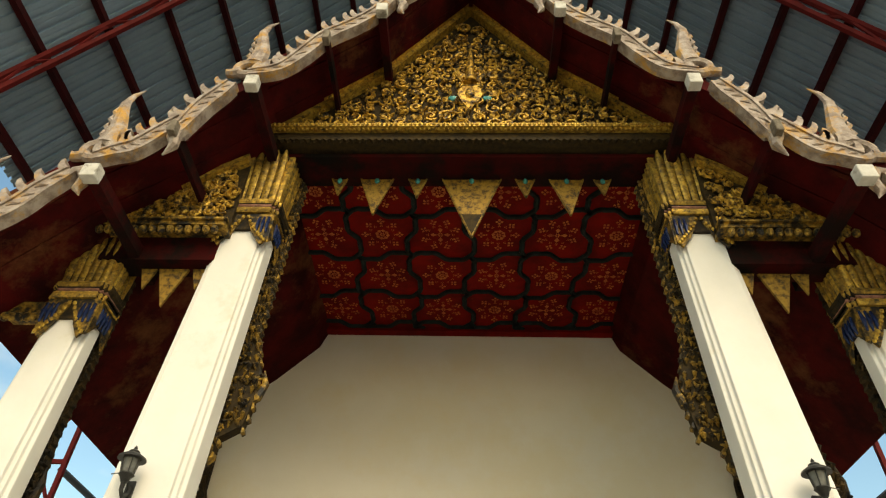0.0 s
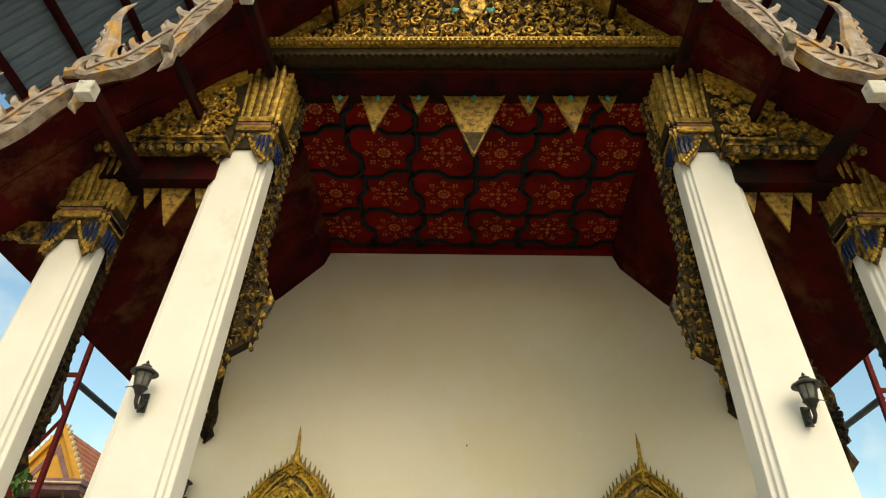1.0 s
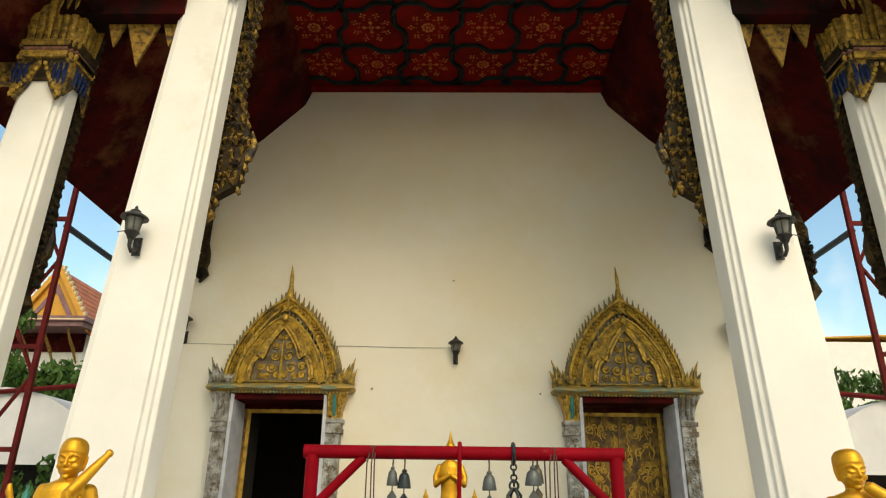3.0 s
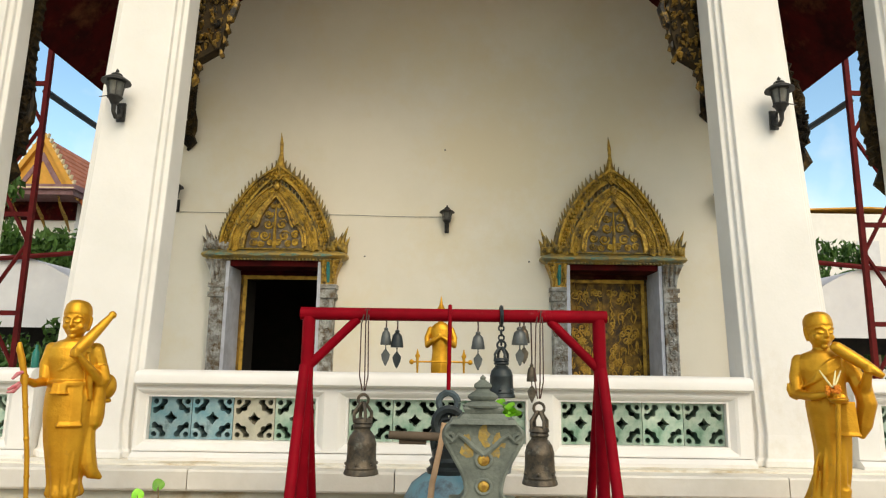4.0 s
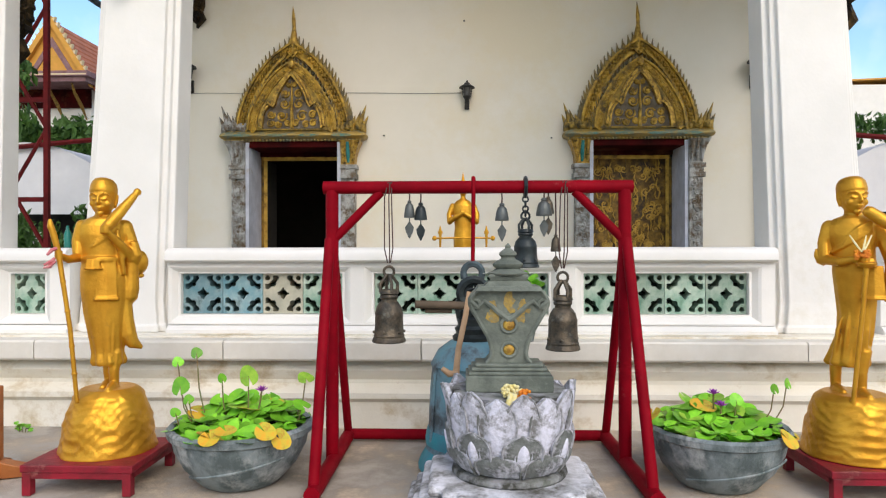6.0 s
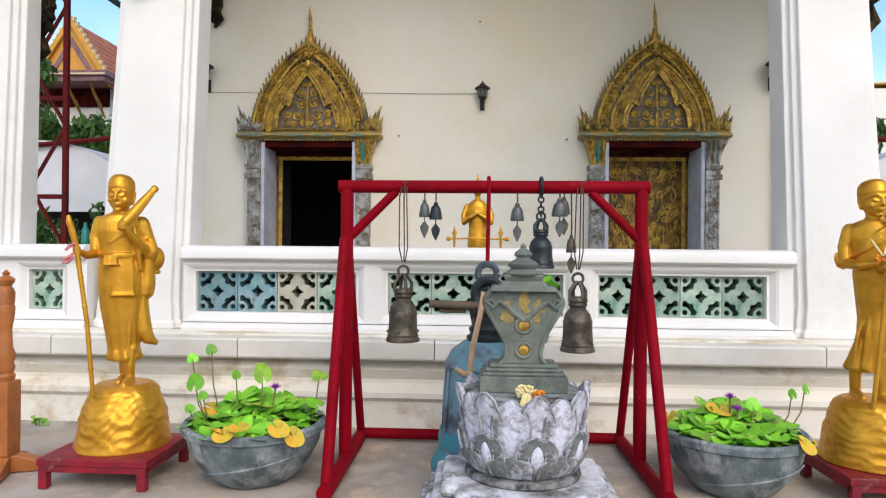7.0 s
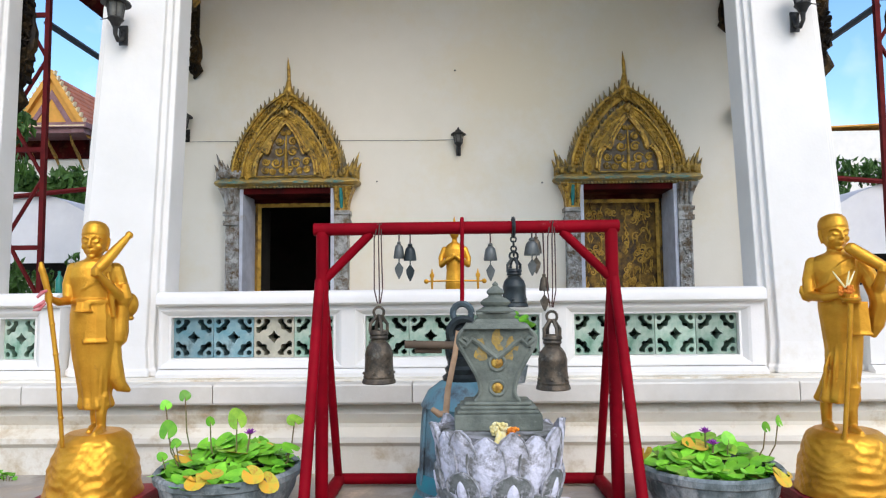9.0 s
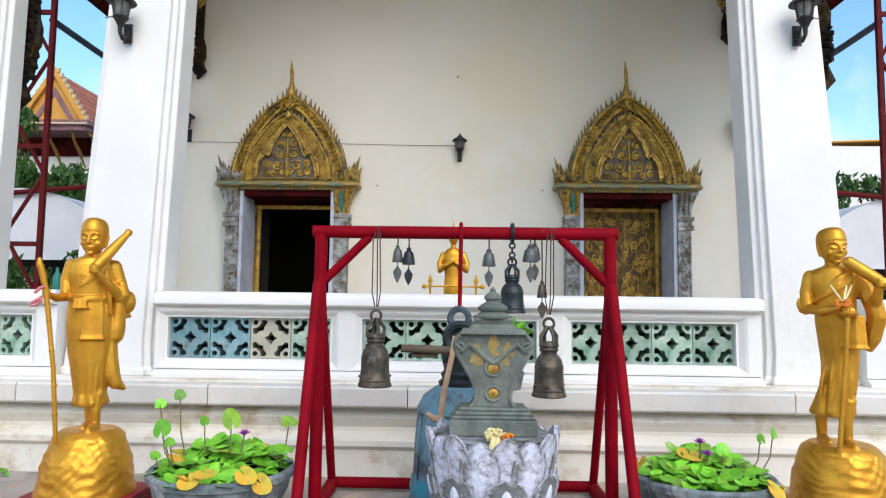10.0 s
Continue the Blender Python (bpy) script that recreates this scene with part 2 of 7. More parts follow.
M_CORNICE = mat("worn_gilt_green_cornice", (0.46, 0.31, 0.08), 0.5, 0.25, (0.30, 0.24, 0.12), 8, 0.8, 0.5, 50, (0.16, 0.24, 0.20), 0.46, 4.0)
M_RINGBLUE = mat("dark_blue_grey_ring", (0.075, 0.11, 0.125), 0.55, 0.2, (0.045, 0.06, 0.065), 12, 0.7, 0.3, 60)
M_REVEAL = mat("whitewashed_reveal", (0.62, 0.65, 0.73), 0.7, 0, (0.46, 0.48, 0.54), 4, 0.6, 0.2, 40, (0.35, 0.27, 0.18), 0.2, 3.0)
M_DOORGOLD = mat("gilded_door_leaf", (0.34, 0.19, 0.035), 0.5, 0.2, (0.10, 0.055, 0.015), 7, 0.8, 0.6, 30, (0.055, 0.033, 0.018), 0.52, 5.0)
M_GILTEDGE = mat("yellow_gilt_edge", (0.66, 0.40, 0.07), 0.45, 0.2, (0.44, 0.25, 0.04), 9, 0.7, 0.4, 40, (0.16, 0.09, 0.03), 0.36, 9.0)
# near-black colour stands in for the unlit shade inside the doorway
M_ROOMDARK = mat("unlit_shade_black", (0.03, 0.025, 0.02), 0.9, 0, (0.02, 0.017, 0.014), 3, 0.5, 0)
M_TILEGREEN = mat("green_glazed_vent", (0.42, 0.50, 0.41), 0.4, 0, (0.18, 0.31, 0.23), 7, 0.7, 0.2, 40, (0.07, 0.16, 0.10), 0.30, 6.0, spread=0.2)
M_TILEBLUE = mat("blue_glazed_vent", (0.11, 0.25, 0.29), 0.4, 0, (0.26, 0.36, 0.37), 7, 0.7, 0.2, 40, (0.05, 0.10, 0.11), 0.36, 6.0, spread=0.15)
M_TILECREAM = mat("cream_glazed_vent", (0.46, 0.44, 0.34), 0.4, 0, (0.34, 0.33, 0.26), 8, 0.7, 0.2, 40, spread=0.1)
# dark green-black that gives the vent holes their shade
M_VENTSHADE = mat("vent_shade_dark", (0.03, 0.05, 0.035), 0.85, 0, (0.012, 0.02, 0.014), 8, 0.7, 0.3, 40)
M_LAMP = mat("black_lantern_metal", (0.02, 0.02, 0.02), 0.5, 0.3, (0.05, 0.05, 0.048), 12, 0.6, 0.2, 60)
M_LAMPGLASS = mat("dusty_lantern_glass", (0.16, 0.16, 0.15), 0.2, 0, (0.09, 0.09, 0.085), 9, 0.6, 0.1, 40)
M_WIRE = mat("dark_cable", (0.09, 0.09, 0.085), 0.6, 0, (0.08, 0.08, 0.08), 9, 0.6, 0)
M_ROPE = mat("brown_rope", (0.10, 0.05, 0.04), 0.8, 0, (0.06, 0.035, 0.03), 30, 0.6, 0.3, 100)
M_ROOFTILE = mat("orange_roof_tile", (0.42, 0.115, 0.035), 0.5, 0, (0.28, 0.075, 0.025), 3, 0.6, 0.2, 20)
M_ROOFGOLD = mat("yellow_gable", (0.60, 0.29, 0.05), 0.5, 0.1, (0.50, 0.26, 0.04), 4, 0.6, 0.2, 20)
M_GABLEWHITE = mat("pale_gable_paint", (0.66, 0.50, 0.24), 0.6, 0, (0.60, 0.52, 0.38), 4, 0.6, 0.1, 20)
M_FASCIA = mat("purple_brown_fascia", (0.16, 0.075, 0.075), 0.6, 0, (0.24, 0.14, 0.15), 4, 0.6, 0.1, 20)
M_TENT = mat("tent_canvas", (0.62, 0.62, 0.63), 0.8, 0, (0.54, 0.54, 0.56), 1.5, 0.5, 0.05, 20)
# near-black for the shaded inside of the tents
M_TENTSHADE = mat("tent_shade_black", (0.025, 0.022, 0.02), 0.9, 0, (0.012, 0.012, 0.012), 3, 0.6, 0.1, 40)
M_FOLIAGE = mat("foliage", (0.055, 0.13, 0.022), 0.6, 0, (0.03, 0.075, 0.014), 3, 0.6, 0)
M_BARK = mat("bark", (0.12, 0.085, 0.055), 0.8, 0, (0.08, 0.06, 0.04), 6, 0.6, 0.4, 30)
M_YELLOWFLOWER = mat("pale_yellow_garland", (0.75, 0.62, 0.22), 0.7, 0, (0.70, 0.66, 0.42), 30, 0.6, 0.4, 80)
M_ORANGEFLOWER = mat("orange_marigold", (0.80, 0.30, 0.02), 0.7, 0, (0.62, 0.17, 0.02), 30, 0.6, 0.4, 80)
M_RIBBON = mat("pink_cloth", (0.50, 0.07, 0.09), 0.7, 0, (0.60, 0.25, 0.25), 30, 0.6, 0)
M_GREENGLASS = mat("green_plastic", (0.01, 0.17, 0.13), 0.3, 0, (0.015, 0.11, 0.09), 9, 0.6, 0)


# ---- mesh building
class Geo:
    """Collects faces for one mesh."""

    def __init__(self):
        self.v, self.f, self.mi = [], [], []

    def add(self, v, f, m=None, mi=0):
        o = len(self.v)
        self.v += [tuple(m @ Vector(p)) if m else tuple(p) for p in v]
        self.f += [tuple(i + o for i in q) for q in f]
        self.mi += [mi] * len(f)
        return self

    def box(self, x0, x1, y0, y1, z0, z1, m=None, mi=0):
        v = [(x, y, z) for z in (z0, z1) for y in (y0, y1) for x in (x0, x1)]
        return self.add(v, [(0, 2, 3, 1), (4, 5, 7, 6), (0, 1, 5, 4), (2, 6, 7, 3), (0, 4, 6, 2), (1, 3, 7, 5)], m, mi)

    def loft(self, rings, caps=True, closed=True, m=None, mi=0):
        n = len(rings[0])
        v = [p for r in rings for p in r]
        f = []
        for k in range(len(rings) - 1):
            for i in range(n if closed else n - 1):
                j = (i + 1) % n
                f.append((k * n + i, k * n + j, (k + 1) * n + j, (k + 1) * n + i))
        if caps and closed:
            f.append(tuple(reversed(range(n))))
            f.append(tuple(range((len(rings) - 1) * n, len(rings) * n)))
        return self.add(v, f, m, mi)

    def prism_y(self, poly, y0, y1, m=None, mi=0):
        """An outline of (x, z) between two depths."""
        return self.loft([[(x, y0, z) for x, z in poly], [(x, y1, z) for x, z in poly]], True, True, m, mi)

    def prism_x(self, poly, x0, x1, m=None, mi=0):
        """An outline of (y, z) between two x."""
        return self.loft([[(x0, y, z) for y, z in poly], [(x1, y, z) for y, z in poly]], True, True, m, mi)

    def lathe(self, prof, n=20, m=None, mi=0, c=(0, 0, 0)):
        rings = []
        for r, z in prof:
            rings.append([(c[0] + r * math.cos(2 * math.pi * i / n), c[1] + r * math.sin(2 * math.pi * i / n), c[2] + z) for i in range(n)])
        return self.loft(rings, True, True, m, mi)

    def tube(self, path, r, n=8, m=None, mi=0, flat=1.0):
        pts = [Vector(p) for p in path]
        rad = list(r) if isinstance(r, (list, tuple)) else [r] * len(pts)
        rings = []
        up = Vector((0, 0, 1))
        for i, p in enumerate(pts):
            d = (pts[min(i + 1, len(pts) - 1)] - pts[max(i - 1, 0)]).normalized()
            if abs(d.dot(up)) > 0.97:
                up = Vector((0, 1, 0)) if abs(d.y) < 0.9 else Vector((1, 0, 0))
            a = d.cross(up).normalized()
            b = a.cross(d).normalized()
            rings.append([p + rad[i] * (a * math.cos(2 * math.pi * k / n) + b * flat * math.sin(2 * math.pi * k / n)) for k in range(n)])
            up = b
        return self.loft(rings, True, True, m, mi)

    def ball(self, c, rx, ry=None, rz=None, n=12, k=8, m=None, mi=0):
        ry, rz = ry or rx, rz or rx
        prof = [(max(1e-4, math.sin(math.pi * i / k)), -math.cos(math.pi * i / k)) for i in range(k + 1)]
        rings = [[(c[0] + rx * r * math.cos(2 * math.pi * i / n), c[1] + ry * r * math.sin(2 * math.pi * i / n), c[2] + rz * z) for i in range(n)] for r, z in prof]
        return self.loft(rings, True, True, m, mi)

    def mesh(self, name, mats, smooth=0):
        me = bpy.data.meshes.new(name)
        me.from_pydata(self.v, [], self.f)
        bm = bmesh.new()
        bm.from_mesh(me)
        for fc, mi in zip(bm.faces, self.mi):
            fc.material_index = mi
        bmesh.ops.recalc_face_normals(bm, faces=bm.faces)
        bm.to_mesh(me)
        bm.free()
        for mm in (mats if isinstance(mats, (list, tuple)) else [mats]):
            me.materials.append(mm)
        if smooth:
            me.polygons.foreach_set("use_smooth", [True] * len(me.polygons))
            me.set_sharp_from_angle(angle=radians(smooth))
        return me


def part(name, geo, mats, parent, label="", smooth=0, bevel=0.0):
    me = geo.mesh(name, mats, smooth)
    ob = new(name, me)
    ob.parent = parent
    if label:
        ob["label"] = label
    if bevel:
        md = ob.modifiers.new("bevel", "BEVEL")
        md.width, md.segments, md.limit_method, md.angle_limit = bevel, 2, "ANGLE", radians(40)
    return ob


def piece(name, me, m, parent):
    ob = new(name, me)
    ob.parent = parent
    ob.matrix_basis = m
    return ob


def thing(name, label, category, group="", kind="", m=None):
    ob = new(name)
    ob.empty_display_size = 0.1
    if m:
        ob.matrix_basis = m
    return tagged(ob, label, category, group, kind)


def solid(name, geo, mats, label, category, group="", kind="", smooth=0, bevel=0.0, m=None):
    ob = part(name, geo, mats, None, "", smooth, bevel)
    if m:
        ob.matrix_basis = m
    return tagged(ob, label, category, group, kind)


def at(x, y, z):
    return Matrix.Translation((x, y, z))


def redent(hx, hy, s, n=2):
    """A square with n small steps cut into each corner, counter-clockwise."""
    q = [(hx - n * s, hy)]
    for k in range(n):
        q.append((hx - (n - k) * s, hy - (k + 1) * s))
        q.append((hx - (n - k - 1) * s, hy - (k + 1) * s))
    q1 = q
    q2 = [(x, -y) for x, y in reversed(q1)]
    q3 = [(-x, -y) for x, y in q1]
    q4 = [(-x, y) for x, y in reversed(q1)]
    return q4[::1] + q1 + q2 + q3


def spiral(g, cx, cz, y, r, turns, start, sign, th, m=None, mi=0, n=5, steps=15):
    path, rad = [], []
    for i in range(steps):
        u = i / (steps - 1)
        a = start + sign * turns * 2 * math.pi * u
        q = r * (1 - 0.86 * u)
        path.append((cx + q * math.cos(a), y, cz + q * math.sin(a)))
        rad.append(th * (0.45 + 0.75 * math.sin(math.pi * min(1, u * 0.8 + 0.15))))
    g.tube(path, rad, n, m, mi)
    g.ball((cx, y, cz), th * 1.3, th, th * 1.3, 6, 4, m, mi)


def flame(g, x, z, y, h, w, lean, d, m=None, mi=0):
    """A small upright leaf-shaped tooth."""
    poly = [(x - w / 2, z), (x - w * 0.55 + lean * 0.2, z + h * 0.4), (x + lean, z + h), (x + w * 0.45 + lean * 0.35, z + h * 0.45), (x + w / 2, z)]
    g.prism_y(poly, y - d / 2, y + d / 2, m, mi)

# ================= the place: ground, terrace, walls, roof =================
WALL_Y = 9.7
FLOOR_Z = 0.70
g = Geo()
gv, gf = [], []
xs = [-600, -200, -80, -40] + [-20 + i for i in range(41)] + [40, 80, 200, 600]
ys = [-600, -200, -80, -40] + [-20 + i for i in range(41)] + [40, 80, 200, 600]
for yy in ys:
    for xx in xs:
        gv.append((xx, yy, 0.006 * noise.noise((xx * 0.7, yy * 0.7, 0)) - 0.006))
for j in range(len(ys) - 1):
    for i in range(len(xs) - 1):
        a = j * len(xs) + i
        gf.append((a, a + 1, a + 1 + len(xs), a + len(xs)))
g.add(gv, gf)
solid("ground", g, M_GROUND, "worn grey concrete yard with tan stains", "ground", kind="structure", smooth=60)

# unseen plain wall added behind the viewer to cut low sky and bounce light
g = Geo()
g.box(-34, 34, -13.4, -13.0, -0.02, 3.4)
g.box(-34, 34, -13.5, -12.9, 3.4, 3.6)
solid("sky_block_wall", g, M_WHITE, "unseen plain white wall added behind the viewer to block low sky light", "wall", kind="structure")

# terrace: a moulded plinth that runs across the front
terrace = thing("terrace", "cream painted moulded plinth under the porch", "terrace", kind="structure")
prof = [(12.5, -0.02), (5.10, -0.02), (5.10, 0.20), (5.06, 0.235), (5.06, 0.275), (5.13, 0.30), (5.17, 0.33), (5.17, 0.36), (5.13, 0.40), (5.11, 0.44), (5.13, 0.475), (5.16, 0.50), (5.16, 0.53), (5.16, FLOOR_Z), (12.5, FLOOR_Z)]
g = Geo()
g.prism_x(prof, -9.0, 9.0)
part("plinth", g, M_PLINTH, terrace, smooth=35)
SLAB_X = [-9.0, -6.2, -4.7, -3.33, -1.86, -0.35, 1.1, 2.52, 3.95, 5.5, 9.0]
for a, b in zip(SLAB_X[:-1], SLAB_X[1:]):
    g = Geo()
    hl = (b - a) / 2 - 0.004
    g.prism_x([(5.01, 0.53), (5.0, 0.545), (5.0, 0.665), (5.012, 0.68), (5.34, 0.69), (5.34, 0.53)], -hl, hl)
    piece("slab", g.mesh("slab", M_SLAB), at((a + b) / 2, 0, 0.001), terrace)

# added floor sheet, darkened so the vent holes look shaded
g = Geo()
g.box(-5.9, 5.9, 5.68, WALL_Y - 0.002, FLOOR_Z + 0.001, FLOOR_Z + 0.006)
solid("porch_floor", g, M_PORCH, "porch floor behind the parapet, darkened in place of shade", "floor", kind="structure")

# back wall with two door openings
DOORS = (-2.50, 2.465)
DW, DTOP = 0.65, 2.95
g = Geo()
WT = 0.75
for x0, x1 in ((-4.6, DOORS[0] - DW), (DOORS[0] + DW, DOORS[1] - DW), (DOORS[1] + DW, 4.6)):
    g.box(x0, x1, WALL_Y, WALL_Y + WT, FLOOR_Z, DTOP)
g.box(-4.6, 4.6, WALL_Y, WALL_Y + WT, DTOP, 8.9)
solid("wall_north", g, M_WALL, "cream-white plastered temple wall with two doorways", "wall", kind="structure")
for s in (-1, 1):
    g = Geo()
    g.box(min(s * 4.20, s * 4.75), max(s * 4.20, s * 4.75), WALL_Y - 0.14, WALL_Y - 0.003, FLOOR_Z, 6.6)
    g.box(min(s * 4.16, s * 4.79), max(s * 4.16, s * 4.79), WALL_Y - 0.18, WALL_Y - 0.002, FLOOR_Z, FLOOR_Z + 0.14)
    solid("wall_pilaster", g, M_WALL, "white plastered corner pilaster on the temple wall", "pilaster", "corner pilasters", "structure", bevel=0.015)
    g = Geo()
    g.box(s * 4.75 - 0.15, s * 4.75 + 0.15, WALL_Y + 0.003, 22, FLOOR_Z, 6.2)
    solid("wall_side", g, M_WALL, "white plastered side wall of the temple hall", "wall", kind="structure")
# dark band along the foot of the wall, in the porch floor's shade colour
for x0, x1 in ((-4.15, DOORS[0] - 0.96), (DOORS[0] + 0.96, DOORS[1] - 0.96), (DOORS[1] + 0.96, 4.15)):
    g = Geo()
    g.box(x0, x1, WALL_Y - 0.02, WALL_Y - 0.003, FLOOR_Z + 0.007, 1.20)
    solid("baseboard", g, M_PORCH, "dark band at the foot of the wall in the porch shade colour", "baseboard", kind="structure")
# hall behind the doors; its unlit shade is painted as near-black surfaces
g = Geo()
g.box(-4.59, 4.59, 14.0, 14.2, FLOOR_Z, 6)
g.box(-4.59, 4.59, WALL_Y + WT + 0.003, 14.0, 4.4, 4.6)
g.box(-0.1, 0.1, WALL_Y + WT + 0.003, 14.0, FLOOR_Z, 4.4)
solid("hall_interior", g, M_ROOMDARK, "hall behind the doorways with its unlit shade put into the colour", "interior", kind="structure")

# ceiling: dark red boards with raised wavy mouldings and gold stencilled flowers
CZ = 8.25
g = Geo()
g.box(-2.62, 2.62, 5.95, WALL_Y - 0.002, CZ, CZ + 0.15)
for s in (-1, 1):
    g.prism_y([(s * 2.62, CZ - 0.10), (s * 2.62, CZ + 0.1), (s * 3.02, CZ + 0.1), (s * 3.02, CZ - 0.22), (s * 2.72, CZ - 0.16)], 5.95, WALL_Y - 0.003)
g.box(-2.6, 2.6, WALL_Y - 0.16, WALL_Y - 0.004, CZ - 0.09, CZ - 0.001)


def wavy(a, b, n, amp):
    """Points of a stepped ogee between two corners."""
    out = []
    for i in range(n + 1):
        u = i / n
        out.append((a[0] + (b[0] - a[0]) * u, a[1] + (b[1] - a[1]) * u, amp * math.sin(2 * math.pi * u) * (1 + 0.35 * math.cos(4 * math.pi * u))))
    return out


LX = [-1.735, -0.865, 0.005, 0.875, 1.745]
LY = [6.72, 7.66, 8.60, 9.45]
for i, lx in enumerate(LX):
    for j in range(-1, len(LY)):
        y0 = LY[j] if j >= 0 else 5.96
        y1 = LY[j + 1] if j + 1 < len(LY) else 9.62
        sg = 1 if (i + j) % 2 else -1
        g.tube([(x + sg * w, y, CZ - 0.012) for x, y, w in wavy((lx, y0), (lx, y1), 14, 0.11)], 0.042, 6, mi=1)
for j, ly in enumerate(LY):
    for i in range(-1, len(LX)):
        x0 = LX[i] if i >= 0 else -2.6
        x1 = LX[i + 1] if i + 1 < len(LX) else 2.6
        sg = 1 if (i + j) % 2 else -1
        g.tube([(x, y + sg * w, CZ - 0.012) for x, y, w in wavy((x0, ly), (x1, ly), 14, 0.11)], 0.042, 6, mi=1)


def petals(g, cx, cy, z, r0, r1, n, w, rot=0.0, mi=2):
    for k in range(n):
        a = rot + 2 * math.pi * k / n
        d, e = Vector((math.cos(a), math.sin(a))), Vector((-math.sin(a), math.cos(a)))
        pts = [d * r0, d * (r0 * 0.4 + r1 * 0.6) + e * w, d * r1, d * (r0 * 0.4 + r1 * 0.6) - e * w]
        g.add([(cx + p.x, cy + p.y, z) for p in pts] + [(cx + p.x * 0.98, cy + p.y * 0.98, z + 0.004) for p in pts],
              [(3, 2, 1, 0), (0, 1, 5, 4), (1, 2, 6, 5), (2, 3, 7, 6), (3, 0, 4, 7)], None, mi)


for j, yy in enumerate((6.32, 7.19, 8.13, 9.03)):
    for i in range(6):
        xx = -2.17 + 0.87 * i
        star = (i + j) % 2
        petals(g, xx, yy, CZ - 0.006, 0.05, 0.15 if star else 0.11, 4 if star else 8, 0.035, 0.0 if star else 0.2)
        petals(g, xx, yy, CZ - 0.006, 0.01, 0.045, 6, 0.014)
        for k in range(8):
            a = k * math.pi / 4 + (math.pi / 8 if star else 0)
            petals(g, xx + 0.26 * math.cos(a), yy + 0.28 * math.sin(a), CZ - 0.006, 0.01, 0.058, 4, 0.02, a)
        for k in range(12):
            a = k * math.pi / 6
            petals(g, xx + 0.19 * math.cos(a), yy + 0.19 * math.sin(a), CZ - 0.006, 0.004, 0.026, 3, 0.009, a)
solid("ceiling", g, [M_RED, M_LINE, M_STENCIL], "dark red coffered ceiling with wavy mouldings and gold flowers", "ceiling", kind="structure")

# roof underside: nested tiers, boarded in dark red, open at the front gable
SOFFIT = [(0.0, 11.38), (1.13, 9.63), (2.46, 8.27), (2.60, 7.90), (3.25, 7.22), (3.95, 6.62), (5.05, 5.35)]
EDGE_Y = 4.36
for s in (-1, 1):
    for k, (p, q) in enumerate(((0, 2), (3, 6))):
        g = Geo()
        line = SOFFIT[p:q + 1]
        top = [(x + 0.10, z + 0.12) for x, z in reversed(line)]
        g.prism_y([(s * x, z) for x, z in line + top], EDGE_Y + 0.03, 22.0)
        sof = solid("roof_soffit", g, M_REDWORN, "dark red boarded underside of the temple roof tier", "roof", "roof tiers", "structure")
        for (xa, za), (xb, zb) in zip(line[:-1], line[1:]):
            for yy in (4.62, 5.0):
                rb = Geo()
                rb.prism_y([(s * xa, za), (s * xb, zb), (s * xb, zb - 0.03), (s * xa, za - 0.03)], yy, yy + 0.05)
                part("rib", rb, M_REDWORN, sof)
    g = Geo()
    g.prism_y([(s * 2.46, 8.27), (s * 2.60, 7.90), (s * 2.70, 8.02), (s * 2.56, 8.39)], EDGE_Y + 0.03, 22.0)
    solid("roof_riser", g, M_REDWORN, "dark red board closing the step between roof tiers", "roof", "roof risers", "structure")

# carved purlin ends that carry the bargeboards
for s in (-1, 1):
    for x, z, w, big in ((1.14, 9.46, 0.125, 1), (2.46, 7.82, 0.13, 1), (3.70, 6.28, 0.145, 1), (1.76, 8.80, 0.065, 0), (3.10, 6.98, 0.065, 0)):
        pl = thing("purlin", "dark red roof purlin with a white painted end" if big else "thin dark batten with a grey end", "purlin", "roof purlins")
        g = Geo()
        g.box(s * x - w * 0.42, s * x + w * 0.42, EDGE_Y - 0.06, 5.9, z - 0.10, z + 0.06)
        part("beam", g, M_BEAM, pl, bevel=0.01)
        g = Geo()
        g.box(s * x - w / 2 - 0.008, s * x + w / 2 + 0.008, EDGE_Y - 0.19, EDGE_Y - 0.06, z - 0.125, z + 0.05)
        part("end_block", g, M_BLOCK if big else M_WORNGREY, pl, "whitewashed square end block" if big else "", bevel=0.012)


